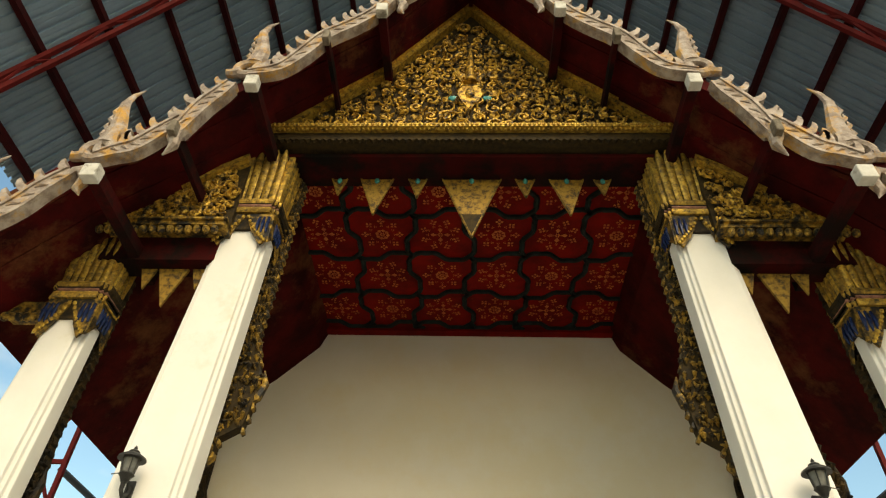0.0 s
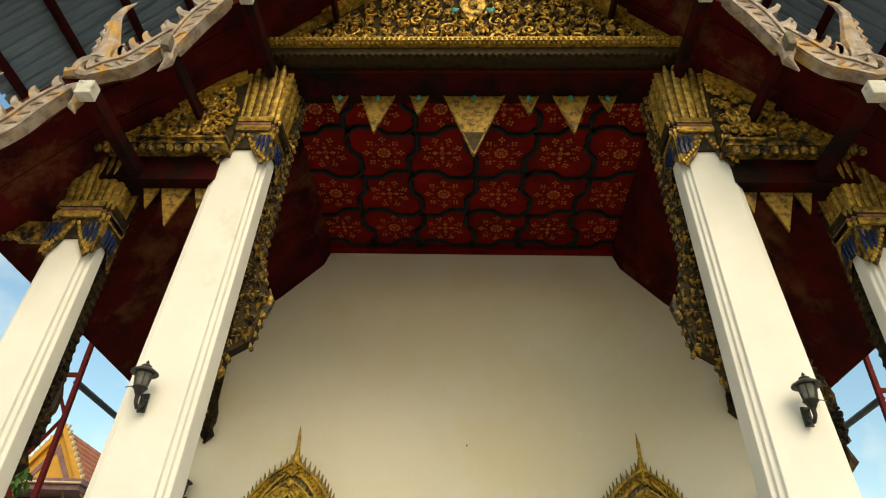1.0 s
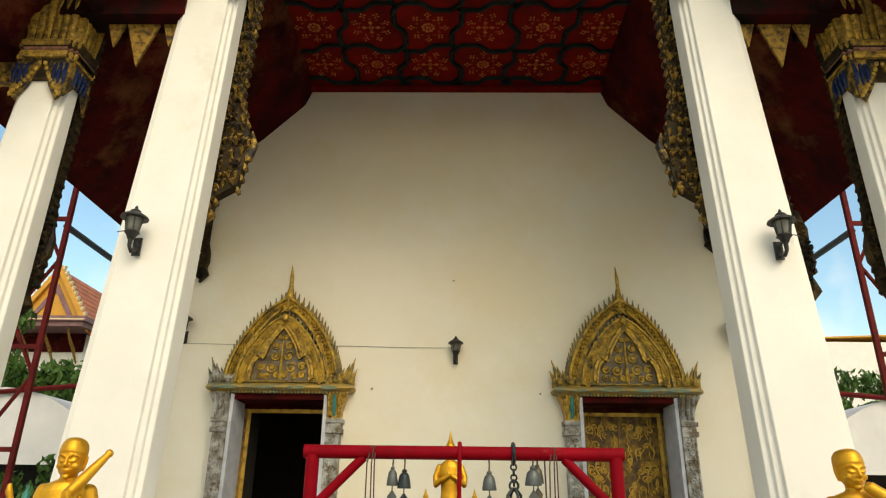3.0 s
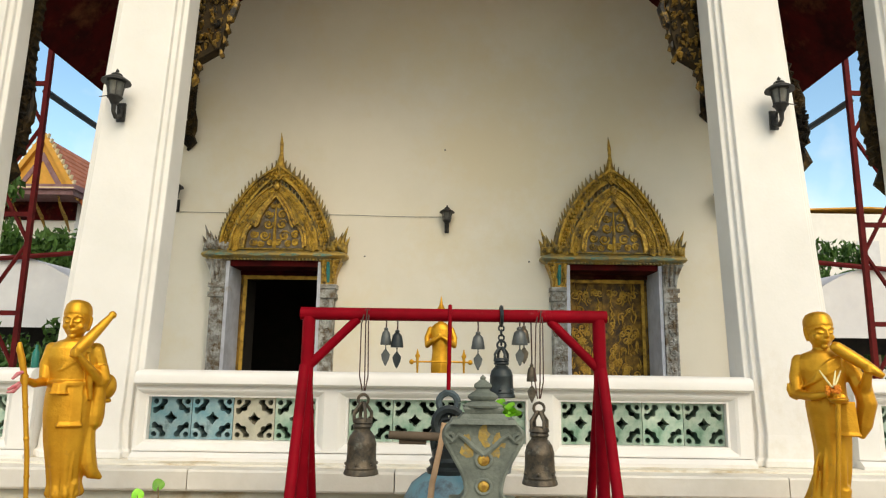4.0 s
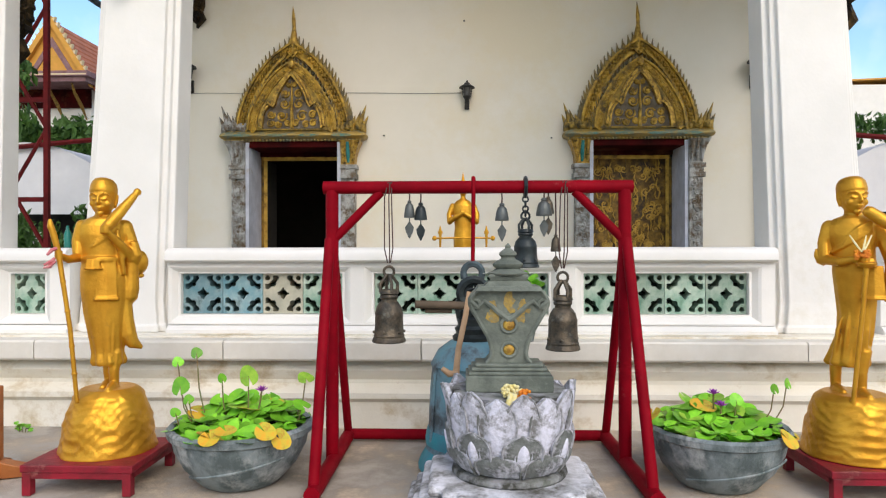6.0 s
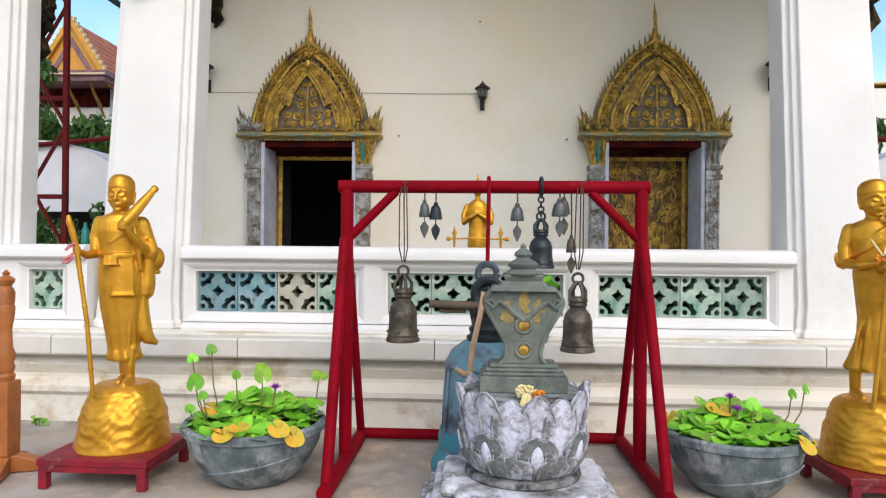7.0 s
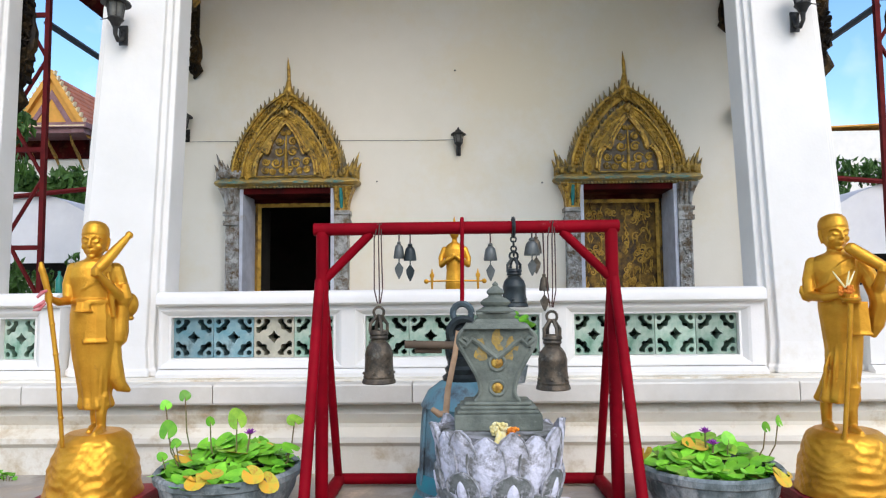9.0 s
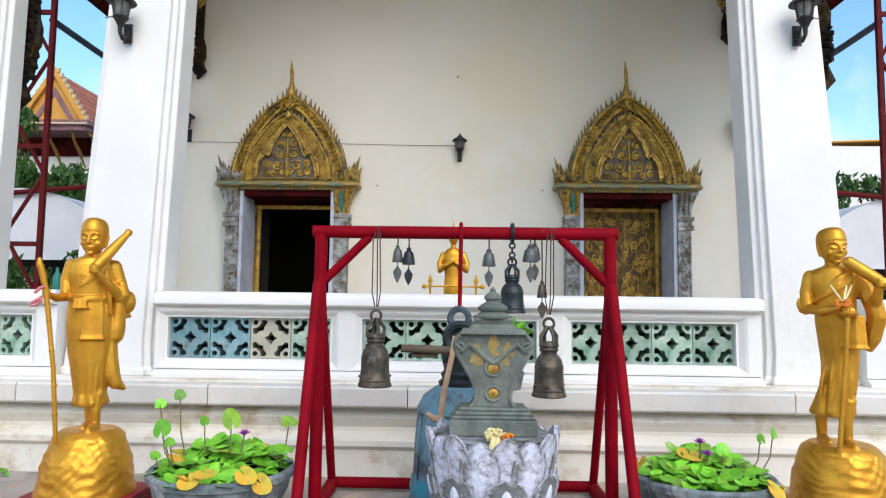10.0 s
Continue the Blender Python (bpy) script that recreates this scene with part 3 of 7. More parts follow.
def lamyong(s, pts, name_label, nteeth, head, tail=True):
    """A wavy naga bargeboard with teeth along its back and an upturned head at its lower end."""
    ob = thing("bargeboard", name_label, "bargeboard", "roof bargeboards")
    fine = []
    for i in range(len(pts) - 1):
        for k in range(6):
            u = k / 6
            p0, p1, p2, p3 = [Vector(pts[max(0, min(len(pts) - 1, i + d))]) for d in (-1, 0, 1, 2)]
            fine.append(0.5 * ((2 * p1) + (p2 - p0) * u + (2 * p0 - 5 * p1 + 4 * p2 - p3) * u * u + (3 * p1 - p0 - 3 * p2 + p3) * u ** 3))
    fine.append(Vector(pts[-1]))
    g = Geo()
    low, high = [], []
    for i, p in enumerate(fine):
        d = (fine[min(i + 1, len(fine) - 1)] - fine[max(i - 1, 0)]).normalized()
        nrm = Vector((-d.y, d.x)) if s > 0 else Vector((d.y, -d.x))
        if nrm.y < 0:
            nrm = -nrm
        w = 0.10 + 0.13 * math.sin(math.pi * min(1.0, 0.12 + 0.88 * i / len(fine))) ** 0.8
        low.append(p - nrm * w * 0.5)
        high.append(p + nrm * w * 0.5)
    g.prism_y([tuple(p) for p in low] + [tuple(p) for p in reversed(high)], EDGE_Y - 0.07, EDGE_Y + 0.05)
    part("board", g, M_SILVER, ob)
    g = Geo()
    for h0, h1 in ((0.02, 0.18), (0.80, 0.96)):
        a = [low[i].lerp(high[i], h0) for i in range(len(fine))]
        b = [low[i].lerp(high[i], h1) for i in range(len(fine))]
        g.prism_y([tuple(p) for p in a] + [tuple(p) for p in reversed(b)], EDGE_Y - 0.09, EDGE_Y - 0.069)
    for i in range(2, len(fine) - 3, 3):
        ends = [low[i].lerp(high[i], 0.30), low[i + 1].lerp(high[i + 1], 0.58), low[i + 2].lerp(high[i + 2], 0.66)]
        g.tube([(p.x, EDGE_Y - 0.072, p.y) for p in ends], [0.010, 0.020, 0.006], 6)
    part("rim", g, M_SILVER, ob)
    g = Geo()
    g.prism_y([tuple(p) for p in low] + [(p.x, p.y + 0.26) for p in reversed(low)], EDGE_Y + 0.051, EDGE_Y + 0.075)
    part("fascia", g, M_REDWORN, ob, "dark red fascia board")
    n = len(fine)
    for k in range(nteeth):
        i = int((k + 0.5) * (n - 1) / nteeth)
        d = (fine[min(i + 1, n - 1)] - fine[max(i - 1, 0)]).normalized()
        nrm = Vector((-d.y, d.x))
        if nrm.y < 0:
            nrm = -nrm
        b = high[i] - nrm * 0.02
        upv = -d if d.y < 0 else d
        w = 0.105
        h = 0.20 * (0.7 + 0.3 * math.sin(math.pi * (k + 0.5) / nteeth))
        poly = [b - upv * w * 0.5, b - upv * w * 0.42 + nrm * h * 0.45, b - upv * w * 0.1 + nrm * h * 0.8, b + upv * w * 0.35 + nrm * h, b + upv * w * 0.75 + nrm * h * 0.96, b + upv * w * 0.45 + nrm * h * 0.68, b + upv * w * 0.34 + nrm * h * 0.4, b + upv * w * 0.36]
        t = Geo()
        t.prism_y([tuple(p) for p in poly], EDGE_Y - 0.075, EDGE_Y + 0.03)
        part("tooth", t, M_SILVER, ob)
    if head:
        # curled base with an eye and a tall flame-like crest
        hx, hz = fine[-1]
        h = Geo()
        ringp = [(hx + s * 0.02 + 0.145 * math.cos(a), hz + 0.13 + 0.12 * math.sin(a)) for a in [2 * math.pi * k / 16 for k in range(17)]]
        h.tube([(x, EDGE_Y - 0.02, z) for x, z in ringp], 0.058, 8)
        neck = [(hx - s * 0.02, hz + 0.24), (hx - s * 0.05, hz + 0.48), (hx - s * 0.01, hz + 0.72), (hx + s * 0.03, hz + 0.96), (hx - s * 0.02, hz + 1.12), (hx - s * 0.12, hz + 1.22)]
        h.tube([(x, EDGE_Y - 0.02, z) for x, z in neck], [0.13, 0.11, 0.08, 0.06, 0.036, 0.008], 8, flat=0.6)
        for k in range(4):
            h.tube([(hx + s * 0.02, EDGE_Y - 0.02, hz + 0.34 + 0.13 * k), (hx + s * 0.10, EDGE_Y - 0.02, hz + 0.42 + 0.13 * k), (hx + s * 0.09, EDGE_Y - 0.02, hz + 0.52 + 0.13 * k)], [0.04, 0.028, 0.004], 6)
        h.tube([(hx + s * 0.12, EDGE_Y - 0.02, hz + 0.06), (hx + s * 0.25, EDGE_Y - 0.02, hz + 0.04), (hx + s * 0.30, EDGE_Y - 0.02, hz + 0.13)], [0.07, 0.055, 0.01], 7)
        part("finial", h, M_SILVER, ob, "upturned naga-shaped finial")
    if tail:
        px, pz = fine[0]
        h = Geo()
        h.tube([(px, EDGE_Y - 0.03, pz), (px - s * 0.10, EDGE_Y - 0.03, pz + 0.02), (px - s * 0.17, EDGE_Y - 0.03, pz - 0.10), (px - s * 0.13, EDGE_Y - 0.03, pz - 0.24), (px - s * 0.19, EDGE_Y - 0.03, pz - 0.33)], [0.06, 0.075, 0.065, 0.045, 0.005], 8)
        part("tail", h, M_SILVER, ob)
    return ob


for s in (-1, 1):
    lamyong(s, [(s * x, z) for x, z in ((0.12, 11.20), (0.42, 10.82), (0.64, 10.38), (0.90, 9.98), (1.08, 9.84))], "grey carved naga bargeboard near the gable peak", 7, False, False)
    lamyong(s, [(s * x, z) for x, z in ((1.06, 9.84), (1.28, 9.46), (1.52, 9.19), (1.82, 8.90), (2.04, 8.50), (2.26, 8.20), (2.60, 8.10))], "grey carved naga bargeboard of the upper roof tier", 14, True)
    lamyong(s, [(s * x, z) for x, z in ((2.74, 7.90), (2.84, 7.70), (2.96, 7.48), (3.06, 7.18), (3.10, 6.98))], "gilt and grey carved naga bargeboard ending in a hooked tail", 5, False, False)
    hk = Geo()
    hk.tube([(s * 3.08, EDGE_Y - 0.03, 7.06), (s * 3.12, EDGE_Y - 0.04, 6.92), (s * 3.08, EDGE_Y - 0.04, 6.78), (s * 3.16, EDGE_Y - 0.03, 6.64)], [0.085, 0.08, 0.055, 0.008], 8)
    solid("tail_hook", hk, M_SILVER, "gilt hooked tail tip of a bargeboard", "carving", "bargeboard tails")
    lamyong(s, [(s * x, z) for x, z in ((3.12, 7.22), (3.30, 6.98), (3.48, 6.76), (3.66, 6.68), (3.84, 6.58))], "gilt and grey carved naga bargeboard of the lower roof tier", 7, True, False)
    lamyong(s, [(s * x, z) for x, z in ((3.98, 6.36), (4.18, 6.12), (4.34, 5.86), (4.58, 5.62), (4.88, 5.42))], "gilt and grey carved naga bargeboard at the eave", 7, True)

# gable panel with gilded scrollwork
pediment = thing("pediment", "gilded carved scrollwork gable panel on black ground", "gable", kind="structure")
PY = 5.30
g = Geo()
tri = [(-2.46, 8.22), (2.46, 8.22), (1.13, 9.52), (0.0, 11.24), (-1.13, 9.52)]
g.prism_y(tri, PY, PY + 0.12)
part("panel", g, M_BLACK, pediment)
g = Geo()
rnd = random.Random(5)


def gable_half(z):
    return 2.46 - (z - 8.22) * (1.33 / 1.30) if z < 9.52 else 1.13 - (z - 9.52) * (1.13 / 1.72)


z = 8.36
row = 0
while z < 10.95:
    half = gable_half(z) - 0.12
    r = 0.105
    n = max(1, int(half / (r * 1.75)))
    for i in range(n):
        x = (i + 0.55) * half / n
        for s in (-1, 1):
            spiral(g, s * x, z + rnd.uniform(-0.02, 0.02), PY - rnd.uniform(0.01, 0.07), r * rnd.uniform(0.65, 1.25), 1.35, rnd.uniform(0, 6.28), s * (1 if (i + row) % 2 else -1), rnd.uniform(0.016, 0.026), steps=12)
            a = rnd.uniform(0.3, 2.6)
            lx, lz = s * (x + rnd.uniform(-0.1, 0.1)), z + rnd.uniform(-0.11, 0.11)
            g.tube([(lx, PY - 0.03, lz), (lx + 0.06 * math.cos(a), PY - 0.075, lz + 0.06 * math.sin(a)), (lx + 0.13 * math.cos(a + 0.4), PY - 0.05, lz + 0.13 * math.sin(a + 0.4))], [0.012, 0.026, 0.004], 5)
            for kk in range(2):
                ax, az = s * (x + rnd.uniform(-0.13, 0.13)), z + rnd.uniform(-0.12, 0.12)
                g.ball((ax, PY - 0.04, az), 0.022, 0.03, 0.022, 6, 4)
    z += 0.185
    row += 1
part("scrollwork", g, M_GOLD, pediment, "gilded carved scrolls")
# central figure panel, kept as a plain ornament
g = Geo()
g.loft([[(0.0 + sx * w, PY - d, 9.02 + zz) for sx in (-1, -0.5, 0.5, 1)] for w, d, zz in ((0.02, 0.02, -0.26), (0.11, 0.06, -0.15), (0.17, 0.08, -0.02), (0.14, 0.09, 0.1), (0.05, 0.06, 0.24), (0.01, 0.02, 0.3))], False, False)
g.ball((0, PY - 0.08, 9.03), 0.07, 0.04, 0.10, 10, 6)
g.tube([(0, PY - 0.05, 9.3), (0, PY - 0.06, 9.6), (0, PY - 0.05, 10.2)], [0.10, 0.06, 0.015], 8)
for s in (-1, 1):
    g.tube([(s * 0.10, PY - 0.05, 9.32), (s * 0.2, PY - 0.06, 9.5), (s * 0.13, PY - 0.05, 9.75)], [0.03, 0.04, 0.006], 6)
part("medallion", g, M_GOLD, pediment, smooth=50)
for s in (-1, 1):
    g = Geo()
    g.ball((s * 0.23, PY - 0.05, 8.94), 0.07, 0.03, 0.05, 8, 5)
    part("glass_inlay", g, M_TEAL, pediment, "teal glass inlay")
for s in (-1, 1):
    for a, b in (((2.50, 8.20), (1.10, 9.57)), ((1.14, 9.53), (0.0, 11.30))):
        g = Geo()
        d = (Vector(b) - Vector(a)).normalized()
        nn = Vector((d.y, -d.x)) * 0.045
        for off, dep, wd in ((0.0, 0.12, 1.0), (1.3, 0.16, 0.45)):
            q = [Vector(a) + nn * (off - wd), Vector(b) + nn * (off - wd), Vector(b) + nn * (off + wd), Vector(a) + nn * (off + wd)]
            g.prism_y([(s * p.x, p.y) for p in q], PY - dep, PY - 0.002)
        part("rake_moulding", g, M_GOLDBRIGHT, pediment)
g = Geo()
g.box(-2.54, 2.54, PY - 0.22, PY + 0.14, 8.115, 8.175)
g.box(-2.50, 2.50, PY - 0.15, PY + 0.14, 8.176, 8.215)
for i in range(84):
    x = -2.46 + i * 4.92 / 83
    g.ball((x, PY - 0.222, 8.145), 0.023, 0.024, 0.024, 6, 4)
    g.ball((x, PY - 0.17, 8.113), 0.022, 0.03, 0.018, 6, 4)
tagged(part("base_moulding", g, M_GOLDBRIGHT, pediment, "gilt base moulding with small studs"), kind="stuff")
g = Geo()
g.box(-2.50, 2.50, PY - 0.11, PY + 0.14, 8.0, 8.113)
for i in range(60):
    x = -2.46 + i * 4.92 / 59
    flame(g, x, 8.02, PY - 0.09, -0.06, 0.07, 0.0, 0.05)
part("under_moulding", g, M_BLACK, pediment, "blackened moulding under the gable panel")
g = Geo()
for i in range(56):
    x = -2.4 + i * 4.8 / 55
    flame(g, x, 8.235, PY - 0.05, 0.12, 0.085, 0.0, 0.08)
part("cresting", g, M_GOLDWORN, pediment)

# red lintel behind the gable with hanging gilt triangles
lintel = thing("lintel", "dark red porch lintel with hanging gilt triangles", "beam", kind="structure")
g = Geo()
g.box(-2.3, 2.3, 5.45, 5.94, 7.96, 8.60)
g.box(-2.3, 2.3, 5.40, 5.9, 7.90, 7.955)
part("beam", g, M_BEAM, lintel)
for x, w, tip in ((-1.69, 0.21, 7.62), (-1.20, 0.44, 7.26), (-0.67, 0.25, 7.57), (0.03, 0.78, 6.88), (0.72, 0.26, 7.58), (1.25, 0.45, 7.26), (1.71, 0.23, 7.63)):
    g = Geo()
    g.prism_y([(x - w / 2, 7.93), (x + w / 2, 7.93), (x + 0.01, tip), (x - 0.01, tip)], 5.78, 5.81)
    for a, b in (((x - w / 2, 7.93), (x, tip)), ((x + w / 2, 7.93), (x, tip))):
        g.tube([(a[0], 5.775, a[1]), (b[0], 5.775, b[1])], 0.014, 5)
    p = part("pendant", g, M_PENDANT, lintel, "gilt triangular pendant")
    gg = Geo()
    gg.ball((x, 5.77, 7.86), 0.035, 0.02, 0.05, 8, 5)
    part("glass_inlay", gg, M_TEAL, p, "teal glass inlay")
    if w > 0.7:
        gg = Geo()
        gg.prism_y([(x - 0.16, 7.25), (x + 0.16, 7.25), (x, tip + 0.04)], 5.768, 5.779)
        part("dark_tip", gg, M_BLACK, p, "blackened lower tip")

# half gables over the side aisles
for s in (-1, 1):
    hg = thing("half_gable", "gilded carved half gable over the side aisle", "gable", "side gables", "structure")
    g = Geo()
    g.prism_y([(s * x, z) for x, z in ((2.70, 6.60), (4.10, 6.60), (2.70, 7.62))], PY, PY + 0.1)
    part("panel", g, M_BLACK, hg)
    g = Geo()
    for k in range(130):
        x = rnd.uniform(2.74, 3.95)
        z = 6.66 + rnd.uniform(0.0, 0.98) * max(0.05, (4.02 - x) / 1.40)
        spiral(g, s * x, z, PY - rnd.uniform(0.01, 0.06), rnd.uniform(0.05, 0.10), 1.3, rnd.uniform(0, 6), s, 0.018, steps=10)
    part("scrollwork", g, M_GOLD, hg)
    g = Geo()
    q = [(2.70, 7.60), (4.14, 6.56), (4.14, 6.66), (2.70, 7.70)]
    g.prism_y([(s * x, z) for x, z in q], PY - 0.12, PY - 0.002)
    part("rake_moulding", g, M_GOLDBRIGHT, hg)
    g = Geo()
    a, b = sorted((s * 2.70, s * 4.25))
    g.box(a, b, PY - 0.12, PY + 0.14, 6.48, 6.60)
    g.box(a, b, PY - 0.16, PY + 0.14, 6.53, 6.56)
    for k in range(14):
        x = s * (2.80 + k * 0.1)
        g.ball((x, PY - 0.10, 6.42), 0.045, 0.05, 0.055, 6, 5)
    part("base_moulding", g, M_GOLDWORN, hg)
    g = Geo()
    a2, b2 = sorted((s * 2.80, s * 4.10))
    g.box(a2, b2, PY + 0.1, PY + 0.4, 6.15, 6.48)
    part("beam", g, M_BEAM, hg)
    for x, w, tip in ((2.98, 0.18, 5.86), (3.28, 0.34, 5.62), (3.56, 0.18, 5.86)):
        g = Geo()
        g.prism_y([(s * x - w / 2, 6.14), (s * x + w / 2, 6.14), (s * x, tip)], 5.55, 5.58)
        part("pendant", g, M_PENDANT, hg, "gilt triangular pendant")
    # outermost aisle beyond the second column
    g = Geo()
    a, b = sorted((s * 4.40, s * 5.05))
    g.box(a, b, PY + 0.25, PY + 0.45, 5.50, 5.66)
    for k in range(8):
        g.ball((s * (4.42 + k * 0.08), PY + 0.26, 5.47), 0.045, 0.05, 0.055, 6, 5)
    part("eave_moulding", g, M_GOLDWORN, hg)

# ================= columns =================
def column(s, bx, tx, bh, th, cap_z, cap_h, label, yb=5.60):
    """Redented, tapering white column: base and top centre, half widths, capital above."""
    ob = thing("column", label, "column", "porch columns", "structure")
    g = Geo()
    rings = []
    steps = [(FLOOR_Z, bh + 0.035), (FLOOR_Z + 0.05, bh + 0.035), (FLOOR_Z + 0.07, bh + 0.015), (FLOOR_Z + 0.16, bh + 0.01), (FLOOR_Z + 0.25, bh)]
    for z, h in steps:
        rings.append([(bx * s + x, yb + y, z) for x, y in redent(h, h * 0.62, 0.048)])
    for k in range(1, 7):
        u = k / 6
        z = FLOOR_Z + 0.25 + (cap_z + 0.3 - FLOOR_Z - 0.25) * u
        h = bh + (th - bh) * u
        rings.append([((bx + (tx - bx) * u) * s + x, yb + y, z) for x, y in redent(h, h * 0.62, 0.048 * (0.8 + 0.2 * (1 - u)))])
    g.loft(rings)
    part("shaft", g, M_WHITE, ob, bevel=0.012)
    # capital: pointed collar, ring mouldings, tall lotus petals
    cx, cy = tx * s, yb
    g = Geo()
    hh = th + 0.012
    prof = [(cap_z + 0.18, th + 0.012), (cap_z + 0.22, hh), (cap_z + 0.42, hh), (cap_z + 0.44, hh + 0.05), (cap_z + 0.50, hh + 0.05), (cap_z + 0.52, hh + 0.015), (cap_z + 0.57, hh + 0.06), (cap_z + 0.63, hh + 0.06), (cap_z + 0.65, hh + 0.0), (cap_z + cap_h - 0.06, hh + 0.03), (cap_z + cap_h, hh + 0.02)]
    g.loft([[(cx + x, cy + y, z) for x, y in redent(h, h * 0.72, 0.035)] for z, h in prof])
    # dark core colour paints the shade in the gaps between petals
    part("core", g, M_GOLDBLACK, ob)
    for z0, z1, e, mm in ((0.425, 0.505, 0.050, M_CAPITAL), (0.512, 0.560, 0.030, M_RINGPINK), (0.566, 0.640, 0.056, M_CAPITAL)):
        g = Geo()
        prof = [(z0, hh + e - 0.02), (z0 + (z1 - z0) * 0.3, hh + e), (z0 + (z1 - z0) * 0.7, hh + e), (z1, hh + e - 0.02)]
        g.loft([[(cx + x, cy + y, cap_z + z) for x, y in redent(h, h * 0.72 + 0.02, 0.035)] for z, h in prof])
        part("ring", g, mm, ob, "gilt ring moulding" if mm is M_CAPITAL else "faded pink ring moulding", smooth=30)
    for nx, ny, w in ((0, -1, hh), (0, 1, hh), (1, 0, hh * 0.72), (-1, 0, hh * 0.72)):
        n = 6 if nx == 0 else 5
        dist = hh * 0.72 if nx == 0 else hh
        for k in range(n):
            u = (k + 0.5) / n * 2 - 1
            g = Geo()
            rr = []
            for q in range(7):
                v = q / 6
                z = cap_z + 0.64 + (cap_h - 0.62) * v
                wd = w / n * (0.58 + 0.34 * math.sin(math.pi * (v * 0.75 + 0.1))) * (1 if v < 0.9 else 0.45)
                out = 0.022 + 0.045 * v * v + (0.016 if 0.2 < v < 0.9 else 0)
                ring = []
                for a in (-1, -0.5, 0, 0.5, 1):
                    t = u * w * (0.9 + 0.12 * v) + a * wd
                    o = dist + out * (1 - 0.35 * a * a)
                    ring.append((cx + nx * o + abs(ny) * t, cy + ny * o + abs(nx) * t, z))
                back = [(cx + nx * (dist - 0.02) + abs(ny) * (u * w + a * wd * 0.8), cy + ny * (dist - 0.02) + abs(nx) * (u * w + a * wd * 0.8), z) for a in (1, -1)]
                rr.append(ring + back)
            g.loft(rr)
            part("petal", g, M_CAPITAL, ob, smooth=40)
    # collar of glass leaves that points down at the corners
    for sx in (-1, 1):
        g = Geo()
        f = hh * 0.72 + 0.014
        g.prism_y([(cx + sx * x, z) for x, z in ((0.03, cap_z + 0.42), (hh, cap_z + 0.42), (hh, cap_z + 0.02), (hh - 0.06, cap_z - 0.06), (hh * 0.42, cap_z + 0.10), (0.02, cap_z + 0.34))], cy - f, cy - f + 0.03)
        part("collar", g, M_GOLDWORN, ob)
        g = Geo()
        g.prism_x([(cy + y, z) for y, z in ((-hh * 0.72, cap_z + 0.42), (hh * 0.72, cap_z + 0.42), (hh * 0.72, cap_z - 0.02), (0.0, cap_z + 0.24), (-hh * 0.72, cap_z - 0.02))], cx + sx * hh, cx + sx * (hh + 0.02))
        part("collar", g, M_GOLDWORN, ob)
        for k in range(3):
            g = Geo()
            x = cx + sx * (hh * 0.55 + k * 0.055)
            g.tube([(x, cy - f - 0.004, cap_z + 0.12), (x, cy - f - 0.016, cap_z + 0.24), (x, cy - f - 0.004, cap_z + 0.36)], [0.012, 0.024, 0.012], 6)
            part("glass_strip", g, M_BLUE, ob, "blue glass mosaic strip")
        g = Geo()
        for k in range(9):
            u = k / 8
            g.ball((cx + sx * (0.03 + u * (hh - 0.05)), cy - f - 0.01, cap_z + 0.36 - 0.36 * u ** 0.8), 0.022, 0.02, 0.026, 6, 4)
        part("beading", g, M_GOLDBRIGHT, ob)
        # the same on the inner flank
        for k in range(4):
            g = Geo()
            y = cy + (k - 1.5) * 0.06
            g.tube([(cx + sx * (hh + 0.022), y, cap_z + 0.16), (cx + sx * (hh + 0.034), y, cap_z + 0.26), (cx + sx * (hh + 0.022), y, cap_z + 0.37)], [0.012, 0.024, 0.012], 6)
            part("glass_strip", g, M_BLUE, ob, "blue glass mosaic strip")
    return ob


for s in (-1, 1):
    column(s, 2.845, 2.575, 0.385, 0.29, 6.42, 1.50, "tall tapering white column with a gilded lotus capital")
    column(s, 4.33, 4.15, 0.35, 0.25, 5.20, 1.28, "white outer column with a gilded lotus capital", 5.64)


